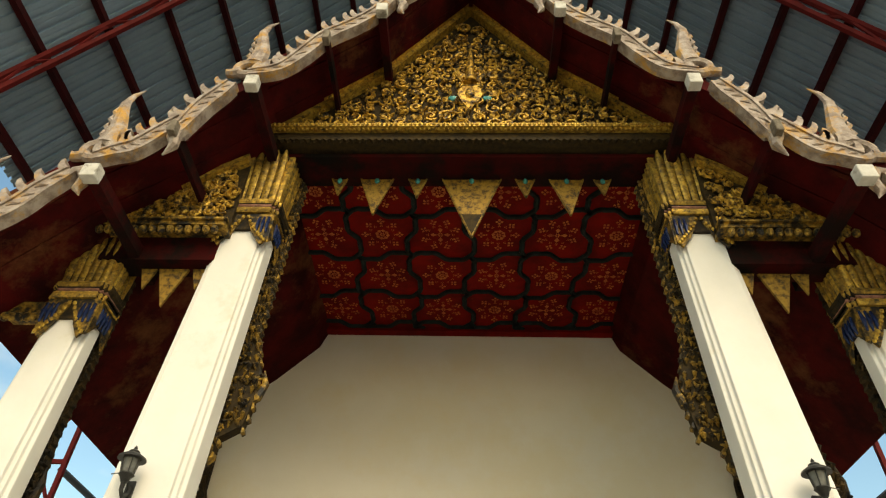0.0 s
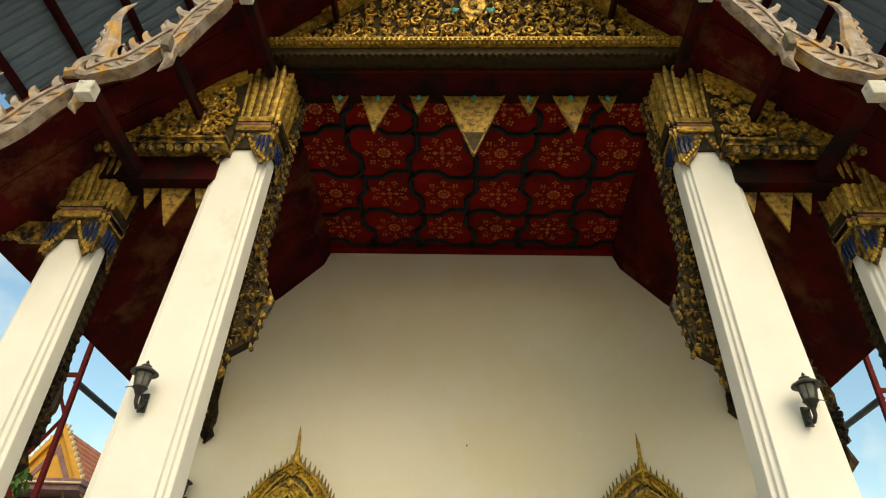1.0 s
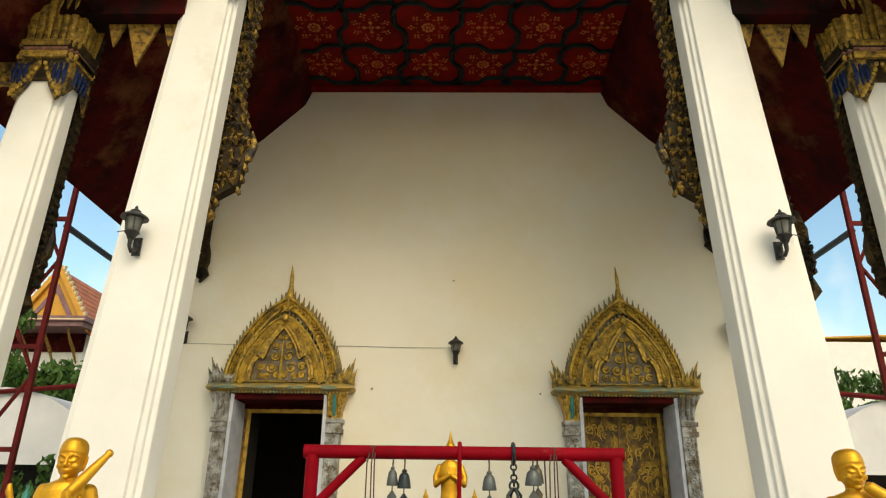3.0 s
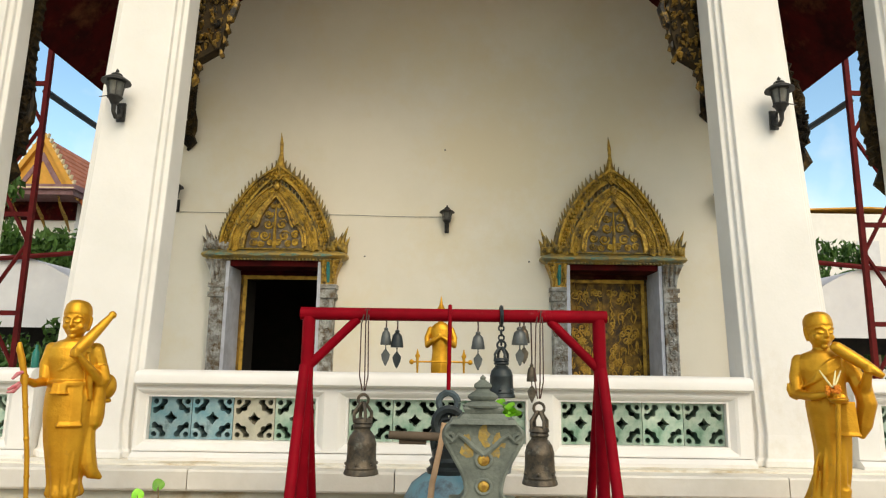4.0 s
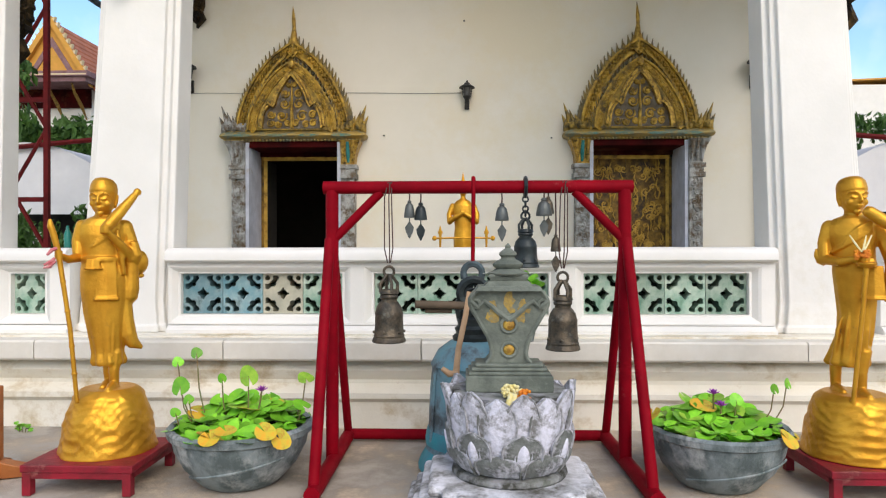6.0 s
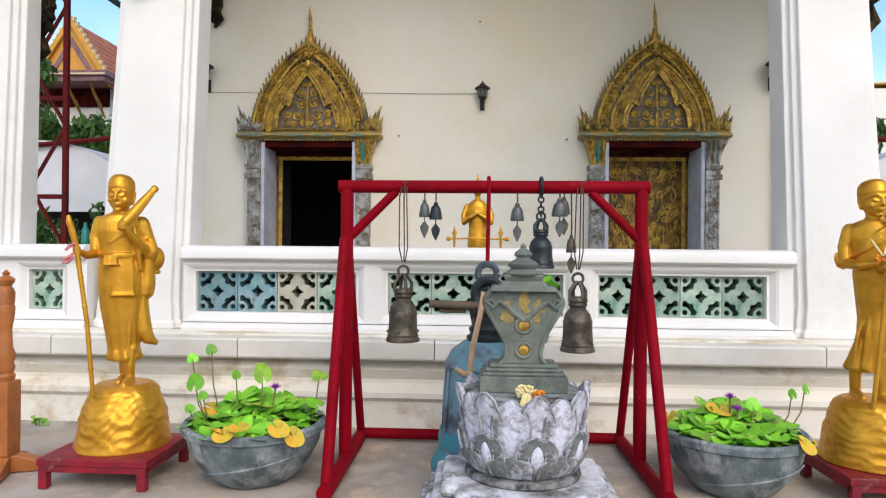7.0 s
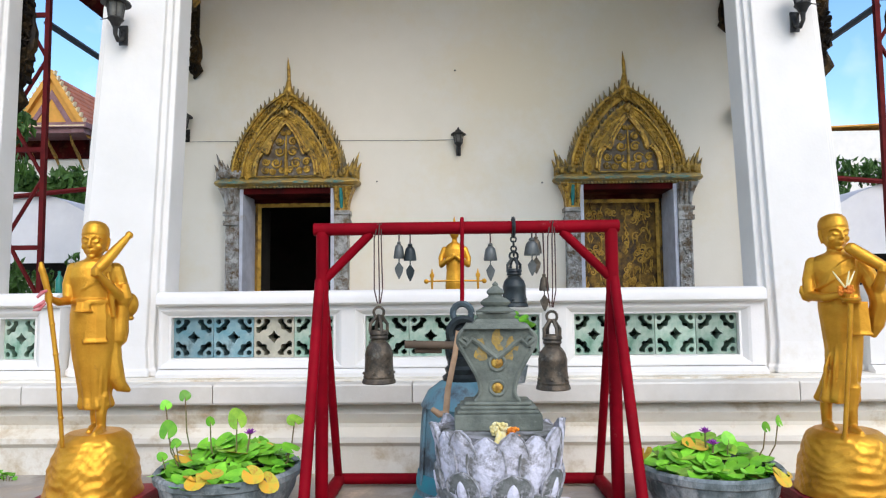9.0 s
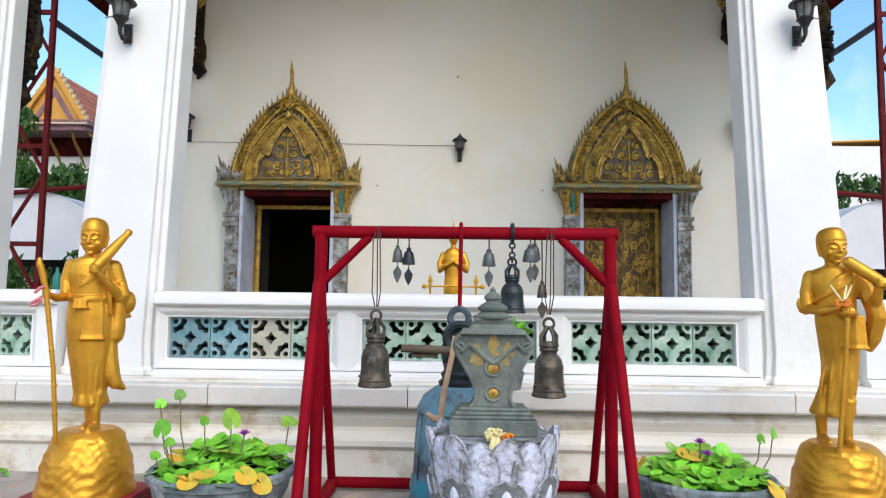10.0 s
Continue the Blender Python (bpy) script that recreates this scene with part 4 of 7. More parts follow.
def bracket(s, top, bottom, yb, side, wide, mats, label):
    """A carved naga bracket that hangs down a column flank, swelling and curling at its foot."""
    ob = thing("roof_bracket", label, "bracket", "column brackets")
    n = 30
    g = Geo()
    x0, z0 = top
    x1, z1 = bottom
    inner, outer = [], []
    for i in range(n + 1):
        u = i / n
        x = x0 + (x1 - x0) * u
        z = z0 + (z1 - z0) * u
        w = wide * (0.55 + 0.28 * u + (0.55 * math.sin(math.pi * min(1, max(0, (u - 0.62) / 0.38))) if u > 0.62 else 0))
        if u > 0.93:
            w *= 0.45
        inner.append((s * x, z))
        outer.append((s * (x + side * w), z))
    g.prism_y(inner + outer[::-1], yb - 0.06, yb + 0.06)
    part("body", g, M_BLACK, ob)
    g = Geo()
    rr = random.Random(int(abs(x0) * 100) + (7 if s > 0 else 3))
    for i in range(n):
        for q in range(4):
            f = 0.12 + 0.26 * q
            a = Vector(inner[i]).lerp(Vector(outer[i]), f)
            z = a.y + rr.uniform(-0.03, 0.03)
            g.tube([(a.x, yb - 0.055, z + 0.05), (a.x + rr.uniform(-0.02, 0.02), yb - 0.10, z), (a.x + rr.uniform(-0.02, 0.02), yb - 0.06, z - 0.055)], [0.009, 0.026, 0.006], 5)
        o = Vector(outer[i])
        g.prism_y([(o.x, o.y), (o.x + s * side * 0.02, o.y - 0.015), (o.x + s * side * 0.028, o.y - 0.055), (o.x, o.y - 0.075)], yb - 0.05, yb + 0.04)
    for k in range(90):
        i = int(n * rr.uniform(0.45, 0.99))
        a = Vector(inner[i]).lerp(Vector(outer[i]), rr.uniform(0.05, 1.05))
        z = a.y + rr.uniform(-0.05, 0.05)
        da, dz = rr.uniform(-0.04, 0.04), rr.uniform(0.02, 0.05)
        g.tube([(a.x - da, yb - 0.06, z + dz), (a.x, yb - rr.uniform(0.08, 0.12), z), (a.x + da, yb - 0.065, z - dz)], [0.006, 0.019, 0.004], 5)
    tagged(part("scale_carving", g, mats, ob, "gilded scale carving"), kind="stuff")
    g = Geo()
    u = 0.80
    hx, hz = x0 + (x1 - x0) * u, z0 + (z1 - z0) * u
    g.tube([(s * (hx + side * wide * 0.9), yb, hz - 0.10), (s * (hx + side * wide * 1.35), yb, hz - 0.05), (s * (hx + side * wide * 1.55), yb, hz + 0.10), (s * (hx + side * wide * 1.40), yb, hz + 0.26)], [0.06, 0.055, 0.04, 0.008], 7)
    part("crest", g, mats, ob)
    g = Geo()
    g.tube([(s * (x1), yb, z1 + 0.25), (s * (x1 + side * 0.10), yb, z1 + 0.06), (s * (x1 + side * 0.02), yb, z1 - 0.06)], [0.07, 0.06, 0.02], 7)
    part("head", g, mats, ob)
    return ob


for s in (-1, 1):
    bracket(s, (2.30, 7.85), (2.52, 4.02), 5.88, -1, 0.27, M_GOLDWORN, "blackened and gilded naga bracket on a column flank")
    bracket(s, (3.97, 6.25), (4.12, 3.10), 5.90, -1, 0.105, M_GOLDBLACK, "blackened naga bracket on an outer column flank")
    bracket(s, (2.80, 6.3), (3.14 if s < 0 else 3.26, 3.30), 5.92, 1, 0.085 if s < 0 else 0.125, M_GOLDBLACK, "small dark naga bracket on a column's outer flank")
    bracket(s, (3.94 if s < 0 else 4.02, 6.3), (3.97 if s < 0 else 4.04, 4.7 if s < 0 else 5.25), WALL_Y - 0.065, -1, 0.06, M_GOLDBLACK, "dark naga bracket on the temple wall")

# ================= balustrade =================
def vent_geo():
    """A pierced ceramic vent tile."""
    n = 40
    t = 0.165

    def full(i, j):
        if not (0 <= i < n and 0 <= j < n):
            return False
        ax, ay = abs((i + 0.5) / n - 0.5), abs((j + 0.5) / n - 0.5)
        if ax > 0.458 or ay > 0.458:
            return True
        # small quatrefoil in the middle
        if ax + ay < 0.150 or math.hypot(ax - 0.085, ay) < 0.042 or math.hypot(ax, ay - 0.085) < 0.042:
            return False
        # eye in each corner and a broad lobed crescent round it
        if math.hypot(ax - 0.385, ay - 0.385) < 0.062:
            return False
        q = math.hypot(ax - 0.44, ay - 0.44)
        if 0.195 < q < 0.300 and ax > 0.055 and ay > 0.055:
            return False
        return not (math.hypot(ax - 0.238, ay - 0.238) < 0.058 or math.hypot(ax - 0.165, ay - 0.378) < 0.066 or math.hypot(ax - 0.378, ay - 0.165) < 0.066)

    g = Geo()
    for j in range(n):
        for i in range(n):
            if not full(i, j):
                continue
            x0, x1 = (i / n - 0.5) * 2 * t, ((i + 1) / n - 0.5) * 2 * t
            z0, z1 = (j / n - 0.5) * 2 * t, ((j + 1) / n - 0.5) * 2 * t
            g.add([(x0, 0, z0), (x1, 0, z0), (x1, 0, z1), (x0, 0, z1)], [(0, 1, 2, 3)])
            for di, dj, a, b in ((1, 0, (x1, z0), (x1, z1)), (-1, 0, (x0, z1), (x0, z0)), (0, 1, (x1, z1), (x0, z1)), (0, -1, (x0, z0), (x1, z0))):
                if not full(i + di, j + dj):
                    g.add([(a[0], 0, a[1]), (b[0], 0, b[1]), (b[0], 0.15, b[1]), (a[0], 0.15, a[1])], [(0, 3, 2, 1)])
    return g


VENTS = [vent_geo().mesh("vent_tile", mm) for mm in (M_TILEGREEN, M_TILEBLUE, M_TILECREAM)]
RAIL_Y = 5.40


def balustrade(x0, x1, bays, label):
    """White parapet with recessed bays of pierced tiles under a rounded coping."""
    ob = thing("balustrade", label, "balustrade", "porch balustrades", "structure")
    zt, zb = 1.18, 0.845
    g = Geo()
    # wall with holes for the bays
    edges = [x0] + [e for b in bays for e in (b[0], b[1])] + [x1]
    for k in range(0, len(edges), 2):
        g.box(edges[k], edges[k + 1], RAIL_Y, RAIL_Y + 0.24, FLOOR_Z, 1.27)
    for a, b, *_ in bays:
        g.box(a, b, RAIL_Y, RAIL_Y + 0.24, FLOOR_Z, zb)
        g.box(a, b, RAIL_Y, RAIL_Y + 0.24, zt, 1.27)
    part("wall", g, M_WHITE, ob)
    # raised front skin, splayed in towards each bay
    ya, yb2 = RAIL_Y - 0.05, RAIL_Y - 0.002
    oz0, oz1 = zb - 0.065, zt + 0.055
    g = Geo()
    cuts = [x0] + [e for bay in bays for e in (bay[0] - 0.075, bay[1] + 0.075)] + [x1]
    for k in range(0, len(cuts), 2):
        g.box(cuts[k], cuts[k + 1], ya, yb2, FLOOR_Z + 0.066, 1.271)
    for a, b, *_ in bays:
        g.box(a - 0.075, b + 0.075, ya, yb2, FLOOR_Z + 0.066, oz0)
        g.box(a - 0.075, b + 0.075, ya, yb2, oz1, 1.271)
    part("front_skin", g, M_WHITE, ob)
    for a, b, *_ in bays:
        g = Geo()
        outer = [(a - 0.075, ya, oz0), (b + 0.075, ya, oz0), (b + 0.075, ya, oz1), (a - 0.075, ya, oz1)]
        mid = [(a - 0.055, ya + 0.012, oz0 + 0.018), (b + 0.055, ya + 0.012, oz0 + 0.018), (b + 0.055, ya + 0.012, oz1 - 0.016), (a - 0.055, ya + 0.012, oz1 - 0.016)]
        inner = [(a, RAIL_Y + 0.02, zb), (b, RAIL_Y + 0.02, zb), (b, RAIL_Y + 0.02, zt), (a, RAIL_Y + 0.02, zt)]
        g.loft([outer, mid, inner], False)
        part("bay_frame", g, M_WHITE, ob)
    g = Geo()
    cop = [(RAIL_Y - 0.09, 1.272), (RAIL_Y - 0.115, 1.29), (RAIL_Y - 0.115, 1.34), (RAIL_Y - 0.10, 1.37), (RAIL_Y - 0.06, 1.388), (RAIL_Y + 0.10, 1.393), (RAIL_Y + 0.28, 1.385), (RAIL_Y + 0.33, 1.36), (RAIL_Y + 0.34, 1.30), (RAIL_Y + 0.32, 1.272)]
    g.prism_x(cop, x0, x1)
    part("coping", g, M_WHITE, ob, smooth=40)
    g = Geo()
    g.prism_x([(RAIL_Y - 0.002, FLOOR_Z), (RAIL_Y - 0.10, FLOOR_Z), (RAIL_Y - 0.10, FLOOR_Z + 0.025), (RAIL_Y - 0.055, FLOOR_Z + 0.058), (RAIL_Y - 0.002, FLOOR_Z + 0.065)], x0, x1)
    part("foot_moulding", g, M_WHITE, ob)
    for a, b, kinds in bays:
        # added panel that closes the bay so the holes look shaded
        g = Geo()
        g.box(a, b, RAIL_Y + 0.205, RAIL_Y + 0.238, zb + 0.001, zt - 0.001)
        part("vent_shade_panel", g, M_VENTSHADE, ob, "added dark panel behind the vents that stands in for shade")
        n = len(kinds)
        w = (b - a) / n
        for k, kd in enumerate(kinds):
            piece("vent_tile", VENTS[kd], at(a + w * (k + 0.5), RAIL_Y + 0.05, (zt + zb) / 2) @ Matrix.Diagonal((w / 0.335, 1, 1.0, 1)), ob)
    return ob


balustrade(-2.44, 2.44, [(-2.36, -1.02, (1, 1, 2, 0)), (-0.76, 0.66, (0, 0, 0, 0)), (0.94, 2.26, (0, 0, 0, 0))], "white parapet with green pierced ceramic vents")
balustrade(-6.2, -3.26, [(-3.79, -3.50, (0,))], "white parapet between columns with a single green vent")
balustrade(3.26, 6.2, [(3.50, 3.79, (0,))], "white parapet between columns with a single green vent")

# ================= doorways =================
def smooth_line(pts, per=5):
    out = []
    for i in range(len(pts) - 1):
        p0, p1, p2, p3 = [Vector(pts[max(0, min(len(pts) - 1, i + d))]) for d in (-1, 0, 1, 2)]
        for k in range(per):
            u = k / per
            out.append(0.5 * ((2 * p1) + (p2 - p0) * u + (2 * p0 - 5 * p1 + 4 * p2 - p3) * u * u + (3 * p1 - p0 - 3 * p2 + p3) * u ** 3))
    out.append(Vector(pts[-1]))
    return out


ARCH = smooth_line([(0.83, 3.10), (0.80, 3.33), (0.70, 3.62), (0.53, 3.92), (0.32, 4.17), (0.03, 4.38)])
ARCH2 = smooth_line([(0.65, 3.10), (0.62, 3.33), (0.53, 3.54), (0.37, 3.79), (0.19, 3.98), (0.02, 4.09)])
ARCH3 = smooth_line([(0.45, 3.12), (0.42, 3.32), (0.35, 3.44), (0.265, 3.45), (0.215, 3.60), (0.11, 3.78), (0.01, 3.90)])


def band(g, cx, s, line, w, y0, y1, mi=0):
    for i in range(len(line) - 1):
        q = []
        for k, f in ((i, 0), (i + 1, 0), (i + 1, w), (i, w)):
            d = (line[min(k + 1, len(line) - 1)] - line[max(k - 1, 0)]).normalized()
            nn = Vector((-d.y, d.x))
            if nn.x > 0:
                nn = -nn
            p = line[k] + nn * f
            q.append((cx + s * max(0.0, p.x), p.y))
        g.prism_y(q, y0, y1, None, mi)


def doorway(cx, closed, label):
    ob = thing("doorway", label, "doorway", "temple doorways", "structure")
    FY = WALL_Y - 0.002
    # carved pilaster jambs with lotus caps, and smooth reveals
    for s in (-1, 1):
        jm = M_GREYSTONE
        g = Geo()
        a, b = 0.695, 0.895
        for z0, z1, ex, pr in ((FLOOR_Z, 1.15, 0.05, 0.24), (1.15, 1.22, 0.07, 0.26), (1.22, 2.40, 0.0, 0.19), (2.40, 2.47, 0.03, 0.22), (2.47, 2.54, 0.01, 0.20), (2.54, 2.60, 0.035, 0.22)):
            q = sorted((cx + s * (a + 0.003), cx + s * (b + ex)))
            g.box(q[0], q[1], FY - pr, FY, z0, z1)
        for xx in (0.712, 0.878):
            q = sorted((cx + s * xx - 0.012, cx + s * xx + 0.012))
            g.box(q[0], q[1], FY - 0.204, FY - 0.191, 1.225, 2.395)
        for k in range(9):
            zz = 1.30 + k * 0.127
            spiral(g, cx + s * (0.775 + 0.04 * (k % 2)), zz, FY - 0.195, 0.052, 1.3, k, s, 0.013)
            g.ball((cx + s * (0.83 - 0.06 * (k % 2)), FY - 0.19, zz + 0.05), 0.022, 0.022, 0.035, 6, 4)
        part("jamb", g, jm, ob, "flaking grey carved jamb", bevel=0.008)
        g = Geo()
        cap = [(2.60, 0.0), (2.72, 0.01), (2.84, 0.045), (2.94, 0.09)]
        for k in range(len(cap) - 1):
            (z0, e0), (z1, e1) = cap[k], cap[k + 1]
            xa, xb0, xb1 = cx + s * (a + 0.004), cx + s * (b + e0), cx + s * (b + e1)
            g.loft([[(xa, FY - 0.19 - e0, z0), (xb0, FY - 0.19 - e0, z0), (xb0, FY, z0), (xa, FY, z0)], [(xa, FY - 0.19 - e1, z1), (xb1, FY - 0.19 - e1, z1), (xb1, FY, z1), (xa, FY, z1)]])
        gilt = (s > 0 and cx < 0) or (s < 0 and cx > 0)
        part("jamb_cap", g, M_GOLDBRIGHT if gilt else M_GREYSTONE, ob, "fluted lotus cap of the jamb")
        for k in range(3):
            g = Geo()
            x = cx + s * (0.735 + k * 0.072)
            g.tube([(x, FY - 0.195, 2.63), (x, FY - 0.225, 2.76), (x, FY - 0.27, 2.92)], [0.018, 0.03, 0.022], 6)
            part("flute", g, (M_TEAL if k == 1 else M_GOLDBRIGHT) if gilt else M_GREYSTONE, ob)
        g = Geo()
        q = sorted((cx + s * 0.645, cx + s * 0.694))
        g.box(q[0], q[1], FY - 0.18, WALL_Y + 0.42, FLOOR_Z, 2.93)
        part("reveal", g, M_REVEAL, ob, "whitewashed door reveal")
        # gilt inner frame
        g = Geo()
        q = sorted((cx + s * 0.575, cx + s * 0.644))
        g.box(q[0], q[1], WALL_Y + 0.40, WALL_Y + 0.52, FLOOR_Z, 2.80)
        part("door_frame", g, M_DOORGOLD, ob, "gilt and brown timber door frame", bevel=0.01)
    g = Geo()
    g.box(cx - 0.595, cx + 0.595, WALL_Y + 0.365, WALL_Y + 0.378, 2.735, 2.79)
    part("gilt_edge", g, M_GILTEDGE, ob, "gilt edge strip of the door frame")
    for s in (-1, 1):
        g = Geo()
        q = sorted((cx + s * 0.545, cx + s * 0.595))
        g.box(q[0], q[1], WALL_Y + 0.385, WALL_Y + 0.398, FLOOR_Z, 2.733)
        part("gilt_edge", g, M_GILTEDGE, ob)
    g = Geo()
    g.box(cx - 0.644, cx + 0.644, WALL_Y + 0.38, WALL_Y + 0.52, 2.76, 2.80)
    part("door_head", g, M_GOLDWORN, ob, bevel=0.01)
    g = Geo()
    g.box(cx - 0.644, cx + 0.644, FY - 0.16, WALL_Y + 0.52, 2.86, 2.945)
    g.box(cx - 0.644, cx + 0.644, WALL_Y + 0.36, WALL_Y + 0.52, 2.80, 2.86)
    part("lintel_soffit", g, M_REDWORN, ob, "dark red painted lintel soffit")
    # cornice
    g = Geo()
    rings = []
    for z, e in ((2.946, 0.955), (2.965, 1.0), (2.985, 1.045), (3.015, 1.068), (3.045, 1.06), (3.068, 1.03), (3.08, 1.0), (3.10, 0.985), (3.125, 0.975)):
        d = FY - 0.20 - (e - 1.0)
        rings.append([(cx - e, FY, z), (cx - e, d + 0.05, z), (cx - e + 0.03, d, z), (cx + e - 0.03, d, z), (cx + e, d + 0.05, z), (cx + e, FY, z)])
    g.loft(rings)
    for k in range(40):
        x = cx - 0.98 + k * 1.96 / 39
        g.ball((x, FY - 0.205, 2.955), 0.020, 0.02, 0.018, 6, 4)
    part("cornice", g, M_CORNICE, ob, "worn gilt cornice with green inlay", smooth=50)
    for k in range(4):
        g = Geo()
        x = cx - 0.72 + k * 0.48
        g.prism_y([(x - 0.15, 3.016), (x - 0.10, 3.032), (x, 3.038), (x + 0.10, 3.032), (x + 0.15, 3.016), (x + 0.10, 3.0), (x, 2.995), (x - 0.10, 3.0)], FY - 0.278, FY - 0.262)
        part("inlay", g, M_INLAY, ob, "dulled green glass inlay")
    # three nested pointed arches
    for s in (-1, 1):
        g = Geo()
        band(g, cx, s, ARCH, 0.16, FY - 0.16, FY)
        band(g, cx, s, ARCH, 0.03, FY - 0.20, FY - 0.161)
        band(g, cx, s, [p - Vector((0.13, 0.05)) if p.x > 0.14 else p - Vector((p.x, 0.17)) for p in ARCH], 0.03, FY - 0.20, FY - 0.161)
        part("outer_arch", g, M_DOORCARVE, ob)
        g = Geo()
        for i in range(2, len(ARCH) - 1, 1):
            p = ARCH[i]
            for q in range(2):
                zz = p - Vector((0.055 + 0.035 * q, 0.03))
                g.ball((cx + s * max(0.02, zz.x), FY - 0.17, zz.y), 0.022, 0.03, 0.03, 6, 4)
        part("scale_carving", g, M_DOORCARVE, ob)
        g = Geo()
        band(g, cx, s, ARCH2, 0.13, FY - 0.24, FY - 0.001)
        band(g, cx, s, ARCH2, 0.025, FY - 0.27, FY - 0.241)
        for i in range(1, len(ARCH2) - 1):
            p = ARCH2[i] - Vector((0.075, 0.04))
            if p.x > 0.03:
                spiral(g, cx + s * p.x, p.y, FY - 0.245, 0.034, 1.2, i, s, 0.012)
        part("inner_arch", g, M_DOORCARVE, ob)
        g = Geo()
        band(g, cx, s, [p + Vector((0.035, 0.03)) for p in ARCH3], 0.035, FY - 0.275, FY - 0.221)
        band(g, cx, s, ARCH3, 0.028, FY - 0.295, FY - 0.221)
        part("tympanum_frame", g, M_GOLDBRIGHT, ob)
        for line, n, h, w, dy in ((ARCH, 21, 0.125, 0.078, -0.10), (ARCH2, 16, 0.080, 0.052, -0.20)):
            for k in range(n):
                i = min(len(line) - 2, int((k + 0.5) * (len(line) - 1) / n))
                u = (k + 0.5) * (len(line) - 1) / n - i
                p = line[i].lerp(line[i + 1], u)
                d = (line[i + 1] - line[i]).normalized()
                t = Geo()
                nn = Vector((d.y, -d.x)) if d.y > 0 else Vector((-d.y, d.x))
                up = Vector((0.10, 1.0))
                q = [p - d * w * 0.5, p + nn * h * 0.30 - d * w * 0.30, p + nn * h * 0.42 + up * h * 0.30, p + nn * h * 0.36 + up * h * 0.80, p + nn * h * 0.20 + up * h * 0.42, p + d * w * 0.42]
                t.prism_y([(cx + s * (v.x - 0.012), v.y - 0.01) for v in q], FY + dy - 0.025, FY + dy + 0.025)
                part("flame_tooth", t, M_TOOTH, ob)
        # flame horns over the jamb caps
        for k, (hx, hh, ln) in enumerate(((0.99, 0.40, 0.07), (0.93, 0.31, 0.05), (0.87, 0.25, 0.03), (1.03, 0.24, 0.06))):
            t = Geo()
            t.tube([(cx + s * hx * 0.985, FY - 0.14, 3.07), (cx + s * hx, FY - 0.14, 3.07 + hh * 0.5), (cx + s * (hx + ln), FY - 0.14, 3.07 + hh)], [0.05, 0.035, 0.004], 6)
            part("horn", t, M_GOLDOLD if s > 0 or cx > 0 else M_GREYSTONE, ob)
        t = Geo()
        for k in range(5):
            t.ball((cx + s * (0.72 + 0.07 * k), FY - 0.17, 3.13 + 0.02 * (k % 2)), 0.05, 0.05, 0.06, 7, 5)
        rf = random.Random(5)
        for k in range(12):
            t.ball((cx + s * rf.uniform(0.66, 0.96), FY - rf.uniform(0.16, 0.24), 3.12 + rf.uniform(0.0, 0.07)), rf.uniform(0.02, 0.045), 0.03, rf.uniform(0.03, 0.07), 6, 4)
        part("foot_carving", t, M_GOLDOLD if (s > 0 or cx > 0) else M_GREYSTONE, ob)
    # tympanum ground and scrolls
    g = Geo()
    left = [(cx - p.x, p.y) for p in ARCH2]
    right = [(cx + p.x, p.y) for p in reversed(ARCH2)]
    g.prism_y(left + right, FY - 0.22, FY - 0.002)
    part("tympanum", g, M_GOLDOLD, ob)
    g = Geo()
    left = [(cx - p.x, p.y) for p in ARCH3]
    right = [(cx + p.x, p.y) for p in reversed(ARCH3)]
    g.prism_y(left + right, FY - 0.226, FY - 0.221)
    part("tympanum_ground", g, M_TYMP, ob, "grey-brown worn ground of the tympanum")
    g = Geo()
    for x, z, r in ((0.10, 3.62, 0.065), (0.10, 3.47, 0.075), (0.145, 3.30, 0.08), (0.30, 3.32, 0.06), (0.31, 3.20, 0.055), (0.06, 3.20, 0.05), (0.045, 3.75, 0.035), (0.20, 3.18, 0.05)):
        for s in (-1, 1):
            spiral(g, cx + s * x, z, FY - 0.235, r, 1.5, 0.5, s, 0.016)
            g.ball((cx + s * x, FY - 0.235, z), 0.026, 0.02, 0.026, 6, 4)
    g.tube([(cx, FY - 0.235, 3.12), (cx, FY - 0.245, 3.4), (cx, FY - 0.235, 3.80)], [0.03, 0.022, 0.006], 6)
    part("tympanum_scrolls", g, M_DOORCARVE, ob)
    # finial spike
    g = Geo()
    g.tube([(cx, FY - 0.12, 4.24), (cx, FY - 0.12, 4.36), (cx, FY - 0.12, 4.47), (cx + 0.005, FY - 0.12, 4.60), (cx, FY - 0.12, 4.74), (cx - 0.012, FY - 0.12, 4.92)], [0.05, 0.085, 0.05, 0.026, 0.028, 0.004], 8)
    g.ball((cx, FY - 0.26, 4.04), 0.055, 0.04, 0.07, 8, 6)
    part("finial", g, M_GOLDBRIGHT, ob, smooth=50)
    # leaves
    if closed:
        lf = Geo()
        lf.box(cx - 0.572, cx + 0.572, WALL_Y + 0.46, WALL_Y + 0.51, FLOOR_Z, 2.758)
        leaf = part("door_leaf", lf, M_DOORGOLD, ob, "closed gilded and worn timber door leaf")
        rr = random.Random(9)
        t = Geo()
        for k in range(44):
            x, z = rr.uniform(0.06, 0.50), rr.uniform(1.2, 2.66)
            for s in (-1, 1):
                spiral(t, cx + s * x, z, WALL_Y + 0.457, rr.uniform(0.04, 0.07), 1.2, rr.uniform(0, 6), s, 0.010)
